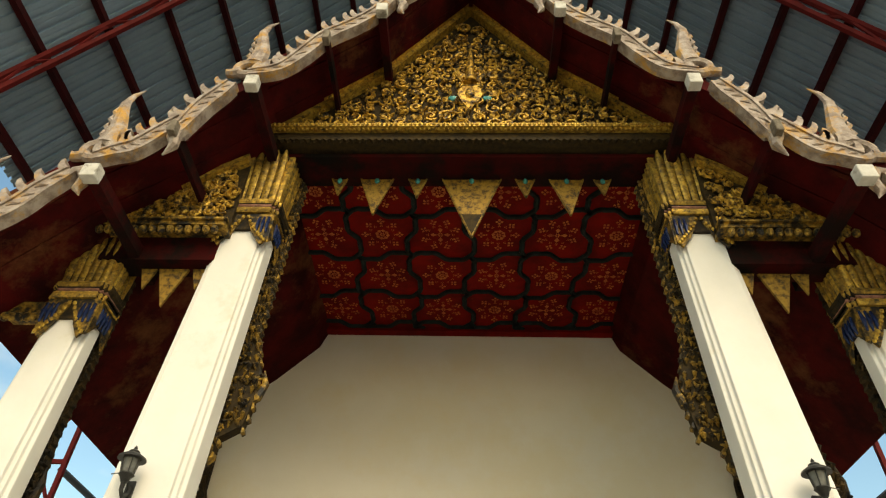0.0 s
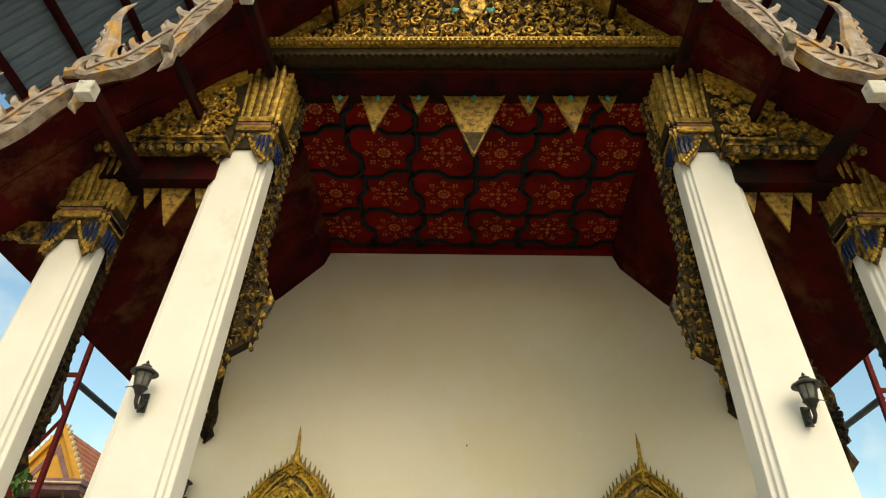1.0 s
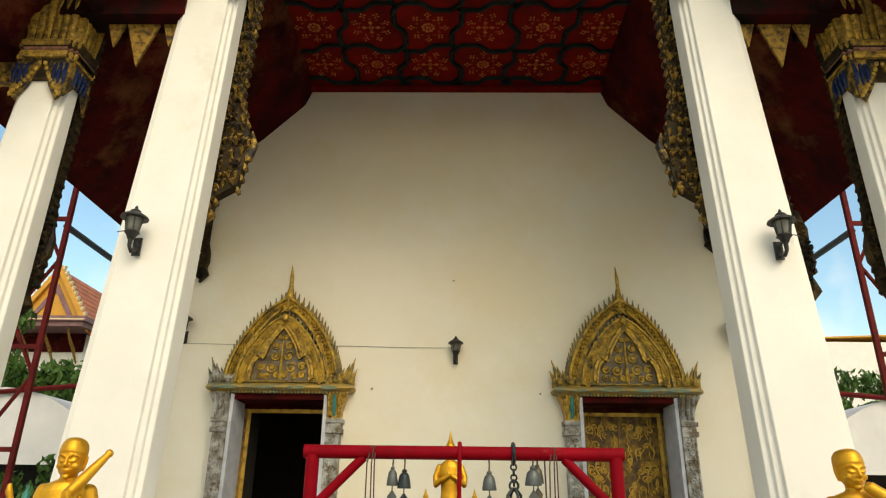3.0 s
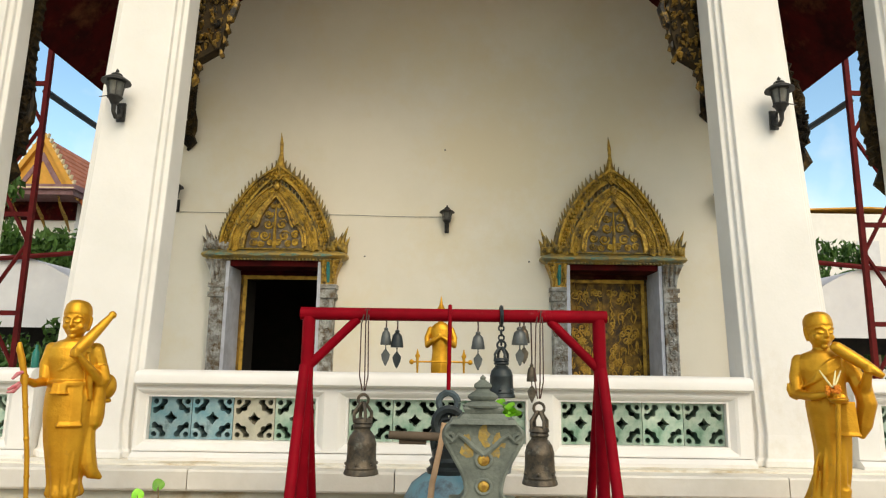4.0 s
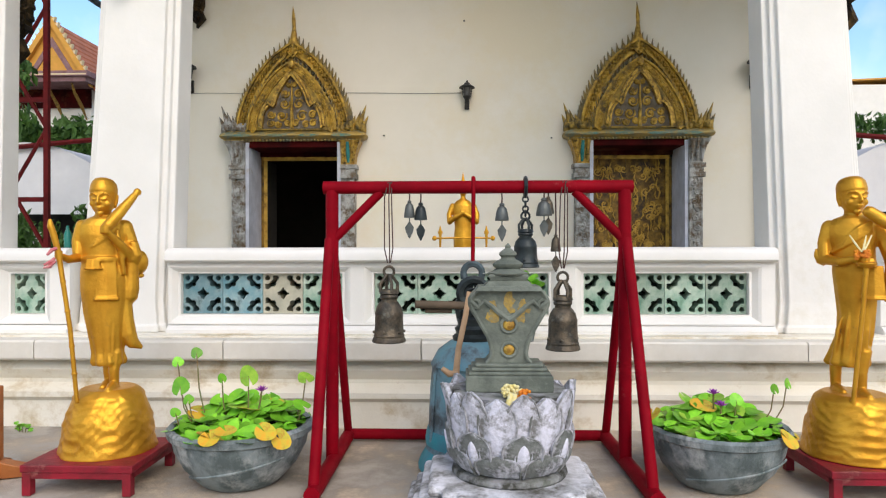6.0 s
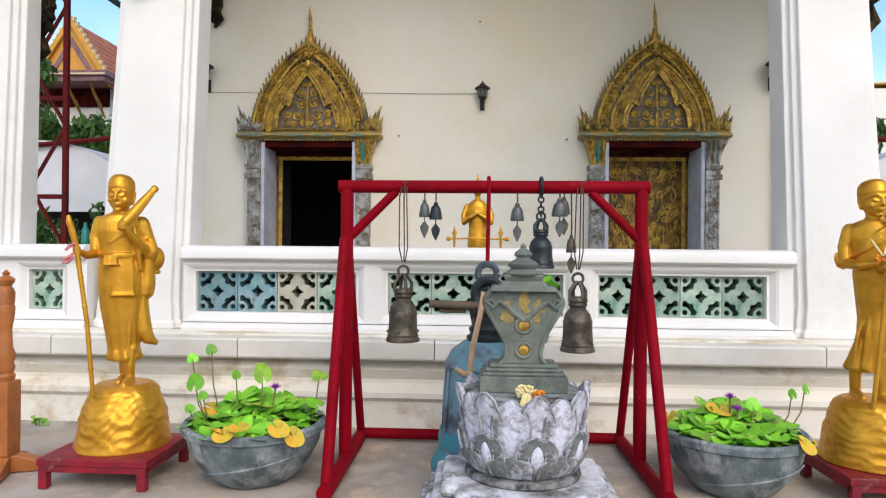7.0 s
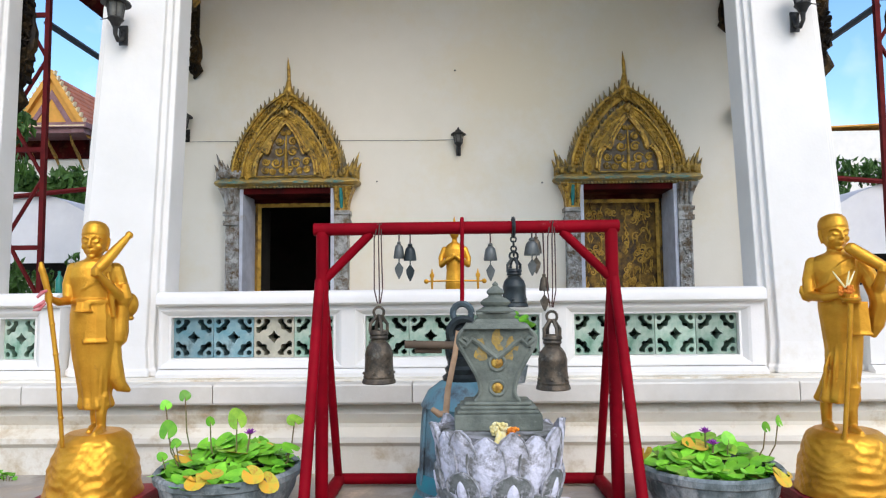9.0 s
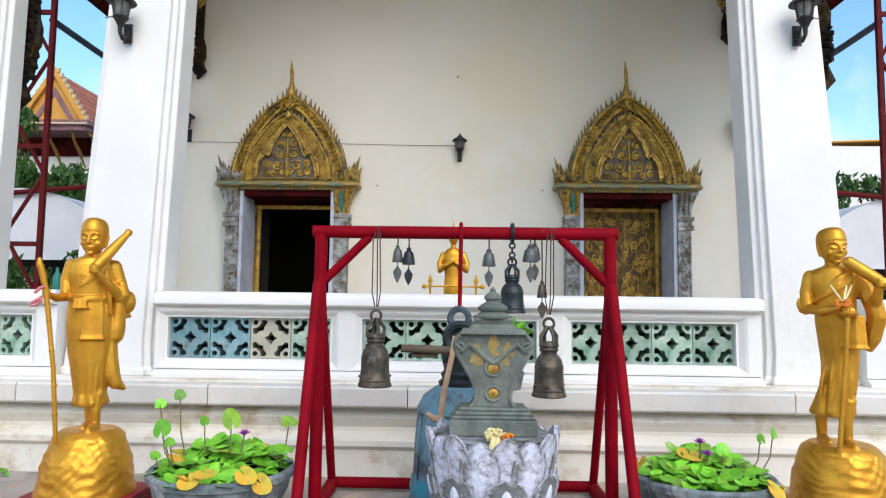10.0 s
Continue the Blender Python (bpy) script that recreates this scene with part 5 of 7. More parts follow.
        for k in range(60):
            x, z = rr.uniform(0.05, 0.51), rr.uniform(1.2, 2.58)
            ln = rr.uniform(0.10, 0.20)
            lean = rr.uniform(-0.06, 0.06)
            for s in (-1, 1):
                t.tube([(cx + s * x, WALL_Y + 0.457, z), (cx + s * (x + lean), WALL_Y + 0.45, z + ln * 0.5), (cx + s * (x + lean * 0.4), WALL_Y + 0.457, z + ln)], [0.006, 0.014, 0.003], 5)
        part("leaf_ornament", t, M_GILTEDGE, leaf, "gilded flame-leaf carving")
        t = Geo()
        t.box(cx - 0.035, cx + 0.035, WALL_Y + 0.44, WALL_Y + 0.459, FLOOR_Z, 2.75)
        part("meeting_strip", t, M_DOORGOLD, leaf)
    else:
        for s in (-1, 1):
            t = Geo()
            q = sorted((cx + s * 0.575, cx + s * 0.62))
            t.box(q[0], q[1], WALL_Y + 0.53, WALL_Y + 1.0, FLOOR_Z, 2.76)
            part("door_leaf", t, M_ROOMDARK, ob, "timber leaf folded open into the hall, coloured near-black as shade")
    return ob


doorway(DOORS[0], False, "open doorway under a gilded flame-edged pointed gable")
doorway(DOORS[1], True, "closed gilded door under a flame-edged pointed gable")

# ================= lanterns and cable =================
def lantern(x, y, z, label, sc=1.0):
    ob = thing("wall_lantern", label, "lantern", "wall lanterns", "", at(x, y, z) @ Matrix.Diagonal((sc, sc, sc, 1)))
    g = Geo()
    g.lathe([(0.03, -0.05), (0.055, 0.0), (0.075, 0.02), (0.066, 0.035)], 12, None, 0, (0, -0.16, 0))
    part("base_cup", g, M_LAMP, ob, smooth=40)
    for k in range(6):
        a = k * math.pi / 3
        g = Geo()
        g.tube([(0.066 * math.cos(a), -0.16 + 0.066 * math.sin(a), 0.03), (0.09 * math.cos(a), -0.16 + 0.09 * math.sin(a), 0.17)], 0.007, 5)
        part("cage_bar", g, M_LAMP, ob)
    g = Geo()
    g.lathe([(0.058, 0.034), (0.08, 0.168)], 12, None, 0, (0, -0.16, 0))
    part("glass", g, M_LAMPGLASS, ob, "dusty grey glass", smooth=40)
    g = Geo()
    g.lathe([(0.135, 0.168), (0.13, 0.185), (0.07, 0.225), (0.045, 0.235), (0.05, 0.25), (0.03, 0.265), (0.012, 0.27), (0.018, 0.285), (0.004, 0.31)], 16, None, 0, (0, -0.16, 0))
    part("cap", g, M_LAMP, ob, smooth=40)
    g = Geo()
    g.tube([(0, -0.16, -0.04), (0, -0.16, -0.12), (0, -0.11, -0.16), (0, -0.04, -0.12), (0, -0.015, -0.05)], [0.025, 0.02, 0.02, 0.025, 0.03], 8)
    g.tube([(0, -0.09, -0.02), (0, -0.05, -0.06), (0, -0.02, -0.02)], 0.012, 6)
    g.box(-0.04, 0.04, -0.02, 0.0, -0.17, 0.02)
    part("arm", g, M_LAMP, ob, smooth=50)
    return ob


for s in (-1, 1):
    lantern(s * 2.795, 5.36, 3.62, "black carriage lantern on a white column", 0.88)
lantern(0.02, WALL_Y - 0.002, 3.56, "black carriage lantern on the temple wall", 0.84)
for s in (-1, 1):
    lantern(-4.06 if s < 0 else 4.13, WALL_Y - 0.002, 3.86, "black carriage lantern at the corner of the temple wall")
    g = Geo()
    g.tube([(s * 2.86, 5.345, 3.70), (s * 2.92, 5.34, 3.705), (s * 3.0, 5.355, 3.70)], 0.005, 5)
    solid("cable_stub", g, M_WIRE, "short dark cable leading to a lantern", "cable", "cables")
g = Geo()
g.tube([(-4.2 + k * 0.42, WALL_Y - 0.012, 3.69 - 0.003 * k + 0.005 * math.sin(k * 1.3)) for k in range(11)], 0.0032, 5)
solid("wall_cable", g, M_WIRE, "thin dark cable running along the wall", "cable", "cables")
for x, z in ((-0.02, 4.72), (0.0, 2.0), (1.25, 3.0), (-1.2, 3.05)):
    g = Geo()
    g.tube([(x, WALL_Y - 0.001, z), (x, WALL_Y - 0.03, z - 0.005)], [0.014, 0.010], 6)
    solid("wall_peg", g, M_WIRE, "small dark peg stuck in the wall", "peg", "wall pegs")

# ================= bell frame =================
FRY = 4.20
frame_ob = thing("bell_stand", "red painted tubular steel bell stand", "bell stand")
for nm, p, q, r in (("beam", (-0.915, FRY, 1.768), (1.03, FRY, 1.768), 0.041), ("post", (-0.862, FRY, 0.05), (-0.862, FRY, 1.75), 0.041), ("post", (0.982, FRY, 0.05), (0.982, FRY, 1.75), 0.041),
                    ("brace", (-0.86, FRY, 1.43), (-0.55, FRY, 1.74), 0.029), ("brace", (0.98, FRY, 1.43), (0.67, FRY, 1.74), 0.029),
                    ("base_bar", (-0.862, 4.76, 0.05), (0.982, 4.76, 0.05), 0.038),
                    ("side_bar", (-0.850, 3.57, 0.045), (-0.855, 4.78, 0.045), 0.045), ("side_bar", (1.0, 3.55, 0.045), (0.975, 4.78, 0.045), 0.045),
                    ("leg", (-0.855, 3.64, 0.05), (-0.875, FRY - 0.01, 1.44), 0.033), ("leg", (1.0, 3.64, 0.05), (0.99, FRY - 0.01, 1.44), 0.033),
                    ("leg", (-0.855, 4.74, 0.06), (-0.86, FRY + 0.01, 1.44), 0.029), ("leg", (0.975, 4.74, 0.06), (0.98, FRY + 0.01, 1.44), 0.029)):
    g = Geo()
    g.tube([p, [(a + b) / 2 for a, b in zip(p, q)], q], r, 14)
    part(nm, g, M_REDTUBE, frame_ob, smooth=50)


def bell_body(g, r, h, z, x, y, n=24):
    prof = [(0.001, 0.03), (0.80, 0.03), (0.95, 0.0), (1.0, 0.02), (0.97, 0.07), (0.90, 0.12), (0.915, 0.16), (0.87, 0.19), (0.83, 0.42), (0.82, 0.62), (0.835, 0.66), (0.80, 0.70), (0.72, 0.82), (0.54, 0.92), (0.46, 0.94), (0.46, 0.99), (0.30, 1.0)]
    g.lathe([(r * a, h * b) for a, b in prof], n, None, 0, (x, y, z))


def ring_geo(g, c, R, r, axis="y", n=16):
    pts = []
    for k in range(n + 1):
        a = 2 * math.pi * k / n
        pts.append((c[0] + (R * math.cos(a) if axis == "y" else 0), c[1] + (R * math.cos(a) if axis == "x" else 0), c[2] + R * math.sin(a)))
    g.tube(pts, r, 7)


def hung_bell(x, zb, r, h, ztop, m, label, wires=True):
    ob = thing("temple_bell", label, "bell", "hanging temple bells")
    g = Geo()
    bell_body(g, r, h, zb, x, FRY)
    for k in range(6):
        a = k * math.pi / 3 + 0.3
        g.ball((x + r * 0.88 * math.cos(a), FRY + r * 0.88 * math.sin(a), zb + h * 0.24), r * 0.10, n=6, k=4)
    part("body", g, m, ob, smooth=35)
    g = Geo()
    zc = zb + h
    g.lathe([(r * 0.50, 0), (r * 0.55, h * 0.04), (r * 0.50, h * 0.09), (r * 0.58, h * 0.12), (r * 0.52, h * 0.2), (r * 0.3, h * 0.22)], 14, None, 0, (x, FRY, zc))
    for k in range(4):
        a = k * math.pi / 2 + 0.4
        g.tube([(x + r * 0.50 * math.cos(a), FRY + r * 0.5 * math.sin(a), zc + h * 0.15), (x + r * 0.52 * math.cos(a), FRY + r * 0.52 * math.sin(a), zc + h * 0.34), (x + r * 0.12 * math.cos(a), FRY + r * 0.12 * math.sin(a), zc + h * 0.55)], r * 0.10, 6)
    part("crown", g, m, ob, smooth=40)
    g = Geo()
    ring_geo(g, (x, FRY, zc + h * 0.62), r * 0.30, r * 0.085)
    part("ring", g, m, ob, smooth=50)
    if wires:
        for dx in (-0.022, 0.022, 0.005):
            g = Geo()
            g.tube([(x + dx * 0.5 + 0.01, FRY - 0.05 + abs(dx), 1.80), (x + dx, FRY - 0.052, 1.70), (x + dx * 1.2, FRY - 0.02, (zc + 1.7) / 2), (x + dx * 0.4, FRY, zc + h * 0.9 - r * 0.2)], 0.0042, 5)
            part("wire", g, M_ROPE, ob)
    return ob


hung_bell(-0.50, 0.79, 0.108, 0.275, 1.7, M_BRONZE, "dark bronze temple bell hung on brown wires")
hung_bell(0.595, 0.745, 0.110, 0.28, 1.7, M_BRONZE, "weathered bronze temple bell hung on brown wires")
bb = hung_bell(0.362, 1.26, 0.088, 0.20, 1.7, M_DARKBELL, "small black iron bell on a chain", False)
g = Geo()
for k in range(6):
    ring_geo(g, (0.362, FRY, 1.60 + k * 0.03), 0.018, 0.006, "y" if k % 2 else "x", 8)
part("chain", g, M_DARKBELL, bb)
g = Geo()
ring_geo(g, (0.362, FRY, 1.768), 0.058, 0.012, "x", 14)
part("chain_loop", g, M_DARKBELL, bb)


def wind_bell(x, z, r, dy, m, label):
    ob = thing("wind_bell", label, "bell", "small wind bells", "", at(x, FRY - 0.02 + dy, z))
    g = Geo()
    g.lathe([(r * 1.0, 0.0), (r * 1.02, 0.01), (r * 0.86, 0.05), (r * 0.72, 0.075), (r * 0.42, 0.09), (0.005, 0.095)], 14)
    g.ball((0, 0, 0.10), r * 0.4, r * 0.4, r * 0.3, 8, 5)
    part("body", g, m, ob, smooth=45)
    g = Geo()
    g.tube([(0, 0, 0.10), (0.002, 0, 0.14), (0, 0.01, 1.745 - z)], 0.005, 5)
    part("wire", g, M_ROPE, ob)
    g = Geo()
    g.tube([(0, 0, 0.03), (0, 0, -0.03)], 0.004, 5)
    g.prism_y([(0, -0.02), (0.028, -0.06), (0.022, -0.09), (0.003, -0.13), (-0.003, -0.13), (-0.022, -0.09), (-0.028, -0.06)], -0.003, 0.003)
    part("leaf_clapper", g, m, ob, "leaf-shaped clapper plate")
    return ob


wind_bell(-0.368, 1.575, 0.034, 0.0, M_TINBELL, "small grey tin wind bell with a leaf clapper")
wind_bell(-0.297, 1.56, 0.040, 0.0, M_DARKBELL, "small dark wind bell with a leaf clapper")
wind_bell(0.213, 1.555, 0.042, 0.0, M_TINBELL, "small grey tin wind bell with a leaf clapper")
wind_bell(0.476, 1.585, 0.050, 0.0, M_TINBELL, "small grey tin wind bell with a leaf clapper")
wind_bell(0.505, 1.598, 0.036, 0.02, M_BRONZE, "small bronze wind bell with a leaf clapper")
wind_bell(0.553, 1.36, 0.032, 0.03, M_BRONZE, "small bronze wind bell low on a wire")

# large blue bell that hangs close to the ground
big = thing("large_bell", "large faded blue bell hung near the ground", "bell", "hanging temple bells")
BX = 0.035
g = Geo()
g.lathe([(0.001, 0.06), (0.26, 0.05), (0.335, 0.02), (0.345, 0.035), (0.33, 0.08), (0.30, 0.13), (0.292, 0.17), (0.30, 0.175), (0.288, 0.20), (0.275, 0.5), (0.262, 0.64), (0.272, 0.655), (0.262, 0.675), (0.225, 0.745), (0.15, 0.80), (0.10, 0.815)], 32, None, 0, (BX, FRY, 0.0))
part("body", g, M_BLUEBELL, big, smooth=35)
g = Geo()
g.lathe([(0.348, 0.012), (0.352, 0.03), (0.333, 0.082), (0.302, 0.132), (0.298, 0.12), (0.328, 0.07), (0.34, 0.03)], 32, None, 0, (BX, FRY, 0.0))
g.lathe([(0.303, 0.165), (0.305, 0.20), (0.293, 0.26), (0.285, 0.26), (0.29, 0.165)], 32, None, 0, (BX, FRY, 0.0))
part("lip", g, M_TEALPAINT, big, "turquoise painted lip", smooth=35)
for k in range(4):
    a = k * math.pi / 2 + 0.5
    g = Geo()
    g.tube([(BX + 0.30 * math.cos(a), FRY + 0.30 * math.sin(a), 0.20), (BX + 0.268 * math.cos(a), FRY + 0.268 * math.sin(a), 0.65)], 0.012, 6)
    part("rib", g, M_BLUEBELL, big)
g = Geo()
g.lathe([(0.13, 0.80), (0.135, 0.83), (0.11, 0.85), (0.12, 0.88), (0.10, 0.90), (0.105, 0.94), (0.08, 0.955), (0.085, 0.98), (0.05, 1.0)], 20, None, 0, (BX, FRY, 0.0))
for s in (-1, 1):
    g.tube([(BX + s * 0.08, FRY, 0.93), (BX + s * 0.10, FRY, 1.03), (BX + s * 0.04, FRY, 1.12), (BX, FRY, 1.13)], 0.026, 8)
ring_geo(g, (BX, FRY - 0.02, 1.10), 0.085, 0.030)
part("crown", g, M_DARKBELL, big, "dark iron crown loops", smooth=45)
g = Geo()
ring_geo(g, (BX - 0.005, FRY, 1.225), 0.060, 0.022)
part("ring", g, M_RINGBLUE, big, "thick blue-grey suspension ring", smooth=50)
g = Geo()
g.tube([(BX - 0.005, FRY, 1.27), (BX - 0.002, FRY, 1.5), (BX, FRY - 0.052, 1.74), (BX, FRY - 0.02, 1.825), (BX, FRY + 0.04, 1.80)], 0.013, 8)
part("hanger", g, M_REDTUBE, big, "red steel hanger rod", smooth=50)
# wooden mallet and log striker by the bell
g = Geo()
g.tube([(0.005, 3.86, 1.13), (-0.015, 3.84, 1.0), (-0.058, 3.82, 0.80), (-0.072, 3.82, 0.655)], [0.014, 0.016, 0.017, 0.019], 8, flat=0.6)
g.tube([(-0.150, 3.80, 0.695), (-0.11, 3.81, 0.662), (-0.06, 3.82, 0.665)], [0.014, 0.02, 0.016], 8)
solid("bell_mallet", g, M_PALEWOOD, "pale bare wood bell mallet with a hooked head", "mallet", smooth=50)
g = Geo()
g.tube([(0.17, 3.95, 1.10), (0.16, 3.96, 0.8), (0.15, 3.97, 0.62)], 0.018, 7)
solid("wood_stick", g, M_PALEWOOD, "pale wooden stick hanging by the large bell", "stick", smooth=50)
g = Geo()
g.tube([(-0.32, 4.0, 1.045), (-0.20, 4.02, 1.04), (0.02, 4.05, 1.032)], [0.024, 0.026, 0.024], 10)
g.tube([(-0.26, 4.03, 1.005), (-0.1, 4.06, 1.0)], 0.015, 8)
solid("log_striker", g, M_BARK, "weathered grey log striker at the bell crown", "striker", smooth=45)

# ================= lotus pedestal with boundary stone =================
LXC, LYC = 0.205, 3.42
ped = thing("lotus_pedestal", "weathered white stone lotus pedestal", "pedestal", "", "", at(LXC, LYC, 0))
g = Geo()
for z0, z1, h in ((0.0, 0.06, 0.54), (0.06, 0.12, 0.50), (0.12, 0.20, 0.455), (0.20, 0.245, 0.41)):
    p = redent(h, h, 0.07, 2)
    g.loft([[(x, y, z0) for x, y in p], [(x * 0.985, y * 0.985, z1) for x, y in p]])
part("stepped_base", g, M_LOTUSBASE, ped, bevel=0.022)
g = Geo()
g.lathe([(0.285, 0.24), (0.295, 0.255), (0.288, 0.275), (0.25, 0.288), (0.243, 0.32), (0.262, 0.42), (0.27, 0.55), (0.285, 0.64), (0.292, 0.662), (0.28, 0.668), (0.05, 0.664)], 32)
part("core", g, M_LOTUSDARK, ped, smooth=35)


def petal_geo(h, w, bulge, tipout, low):
    """A spoon-shaped petal, broad above and narrow at its foot."""
    g = Geo()
    rings = []
    for k in range(11):
        v = k / 10
        wd = w * max(0.04, (low + (1 - low) * math.sin(math.pi * 0.5 * min(1, v / 0.62))) if v < 0.62 else max(0.0, 1 - ((v - 0.62) / 0.385) ** 2) ** 0.62)
        out = bulge * math.sin(math.pi * v * 0.85) + tipout * v * v
        ring = []
        for a in (-1, -0.6, -0.2, 0.2, 0.6, 1):
            ring.append((a * wd, -out - 0.018 * (1 - a * a), h * v))
        for a in (1, 0, -1):
            ring.append((a * wd * 0.9, -out + 0.022, h * v))
        rings.append(ring)
    g.loft(rings)
    for sgn in (-1, 1):
        g.tube([(r[0 if sgn < 0 else 5][0], r[0][1] - 0.002, r[0][2]) for r in rings], 0.0055, 5, None, 1)
    return g


BIG = petal_geo(0.30, 0.094, 0.022, 0.030, 0.55).mesh("petal", [M_LOTUS, M_LOTUSEDGE], 50)
GAP = petal_geo(0.335, 0.080, 0.012, 0.072, 0.7).mesh("petal", [M_LOTUS, M_LOTUSEDGE], 50)
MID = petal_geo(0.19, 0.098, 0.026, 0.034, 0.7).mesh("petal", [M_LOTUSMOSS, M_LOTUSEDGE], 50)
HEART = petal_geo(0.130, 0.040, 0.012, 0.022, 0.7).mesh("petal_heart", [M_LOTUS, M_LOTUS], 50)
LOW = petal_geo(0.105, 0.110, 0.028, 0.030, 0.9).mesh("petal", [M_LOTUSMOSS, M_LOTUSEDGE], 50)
FRONT = -math.pi / 2
for me, r, z, turn in ((BIG, 0.272, 0.372, -14), (GAP, 0.262, 0.365, 8.5), (MID, 0.268, 0.312, 8.5), (HEART, 0.291, 0.335, 8.5), (LOW, 0.258, 0.296, -14)):
    for k in range(8):
        a = FRONT + radians(turn + 45 * k)
        piece("petal", me, at(r * math.cos(a), r * math.sin(a), z) @ Matrix.Rotation(a + math.pi / 2 + radians((k * 37 % 7 - 3) * 0.7), 4, "Z"), ped)

stone = thing("boundary_stone", "grey-green carved boundary stone with gilt spots", "carved stone", "", "", at(LXC - 0.005, LYC, 0.666) @ Matrix.Diagonal((1.02, 0.92, 0.955, 1)))
g = Geo()
for z0, z1, h in ((0.0, 0.085, 0.213), (0.085, 0.105, 0.20), (0.105, 0.125, 0.185), (0.125, 0.145, 0.165)):
    g.box(-h, h, -h * 0.62, h * 0.62, z0, z1)
part("base", g, M_SEMA, stone, bevel=0.008)
half = smooth_line([(0.118, 0.145), (0.094, 0.175), (0.092, 0.215), (0.110, 0.28), (0.152, 0.355), (0.192, 0.425), (0.202, 0.465), (0.190, 0.50), (0.168, 0.525)], 4)
g = Geo()
out = [(p.x, p.y) for p in half]
g.prism_y(out + [(-x, z) for x, z in reversed(out)], -0.075, 0.075)
part("slab", g, M_SEMA, stone, bevel=0.012)
g = Geo()
for s in (-1, 1):
    g.tube([(s * p.x * 0.93, -0.078, p.y) for p in half], 0.011, 6)
    g.tube([(s * x, -0.08, z) for x, z in ((0.19, 0.47), (0.15, 0.435), (0.12, 0.47), (0.085, 0.445), (0.05, 0.41), (0.0, 0.37))], 0.014, 6)
    ring_geo(g, (s * 0.165, -0.075, 0.455), 0.022, 0.012, "y", 10)
part("carved_edge", g, M_SEMA, stone, smooth=50)
g = Geo()
for z0, z1, a, b in ((0.525, 0.55, 0.165, 0.15), (0.55, 0.575, 0.12, 0.10), (0.575, 0.60, 0.085, 0.10), (0.60, 0.612, 0.10, 0.09)):
    g.loft([[(x * a, y * a * 0.7, z0) for x, y in ((-1, -1), (1, -1), (1, 1), (-1, 1))], [(x * b, y * b * 0.7, z1) for x, y in ((-1, -1), (1, -1), (1, 1), (-1, 1))]])
g.lathe([(1.28 * r, z) for r, z in ((0.075, 0.606), (0.080, 0.616), (0.058, 0.630), (0.046, 0.640), (0.058, 0.652), (0.060, 0.664), (0.046, 0.680), (0.030, 0.690), (0.026, 0.700), (0.035, 0.712), (0.033, 0.726), (0.018, 0.742), (0.010, 0.750), (0.012, 0.760), (0.002, 0.775))], 16)
part("finial", g, M_SEMA, stone, smooth=40)
for z, r, x in ((0.345, 0.031, 0.0), (0.215, 0.029, 0.0)):
    g = Geo()
    ring_geo(g, (x, -0.078, z), r + 0.008, 0.009, "y", 14)
    part("boss_ring", g, M_SEMA, stone, smooth=50)
    g = Geo()
    g.ball((x, -0.076, z), r, 0.012, r, 12, 6)
    part("gilt_boss", g, M_GOLDBRIGHT, stone, "gold-leafed boss", smooth=60)
rr = random.Random(4)
flakes = [(0.0, 0.475, 0.040, 0.055), (0.01, 0.425, 0.024, 0.03)]
for k in range(11):
    flakes.append((rr.choice((-1, 1)) * rr.uniform(0.05, 0.125), rr.uniform(0.35, 0.46), rr.uniform(0.012, 0.032), rr.uniform(0.015, 0.040)))
for x, z, fw, fh in flakes:
    g = Geo()
    poly = []
    for k in range(11):
        a = 2 * math.pi * k / 11
        q = rr.uniform(0.5, 1.0)
        poly.append((x + fw * q * math.cos(a), z + fh * q * math.sin(a)))
    g.prism_y(poly, -0.0775 - 0.0003 * rr.random(), -0.0752)
    part("gold_leaf", g, M_PENDANTLEAF, stone, "patch of pressed gold leaf")
gar = thing("flower_garland", "pale yellow and orange flower garland on the pedestal", "garland", "", "", at(LXC + 0.0, LYC - 0.25, 0.69))
g = Geo()
for k in range(70):
    a = rr.uniform(0, 6.28)
    q = rr.uniform(0, 0.045)
    g.ball((q * math.cos(a) * 1.1, q * math.sin(a) * 0.6, rr.uniform(-0.015, 0.04)), 0.010, n=6, k=4)
g.tube([(-0.01, -0.02, 0.0), (-0.025, -0.045, -0.05), (-0.03, -0.045, -0.075)], [0.014, 0.018, 0.01], 6)
g.tube([(0.01, -0.02, 0.0), (0.0, -0.045, -0.04), (0.0, -0.045, -0.065)], [0.012, 0.015, 0.008], 6)
part("jasmine", g, M_YELLOWFLOWER, gar, smooth=60)
g = Geo()
for k in range(44):
    a = rr.uniform(0, 6.28)
    q = rr.uniform(0, 0.032)
    g.ball((0.05 + q * math.cos(a), -0.02 + q * math.sin(a) * 0.6, rr.uniform(-0.025, 0.02)), 0.009, n=6, k=4)
part("marigold", g, M_ORANGEFLOWER, gar, smooth=60)

# ================= lily bowls =================
def leaf_mesh(m, r, cup):
    g = Geo()
    n = 14
    v = [(0, 0, 0)]
    for k in range(n + 1):
        a = 0.22 + (2 * math.pi - 0.44) * k / n
        q = r * (1 + 0.06 * math.sin(3 * a + r * 50))
        v.append((q * math.cos(a), q * math.sin(a), cup * r * (0.35 + 0.3 * math.sin(2 * a + 1))))
    g.add(v, [(0, k, k + 1) for k in range(1, n + 1)])
    g.add([(x * 0.98, y * 0.98, z - 0.003) for x, y, z in v], [(0, k + 1, k) for k in range(1, n + 1)])
    return g.mesh("leaf", m, 60)


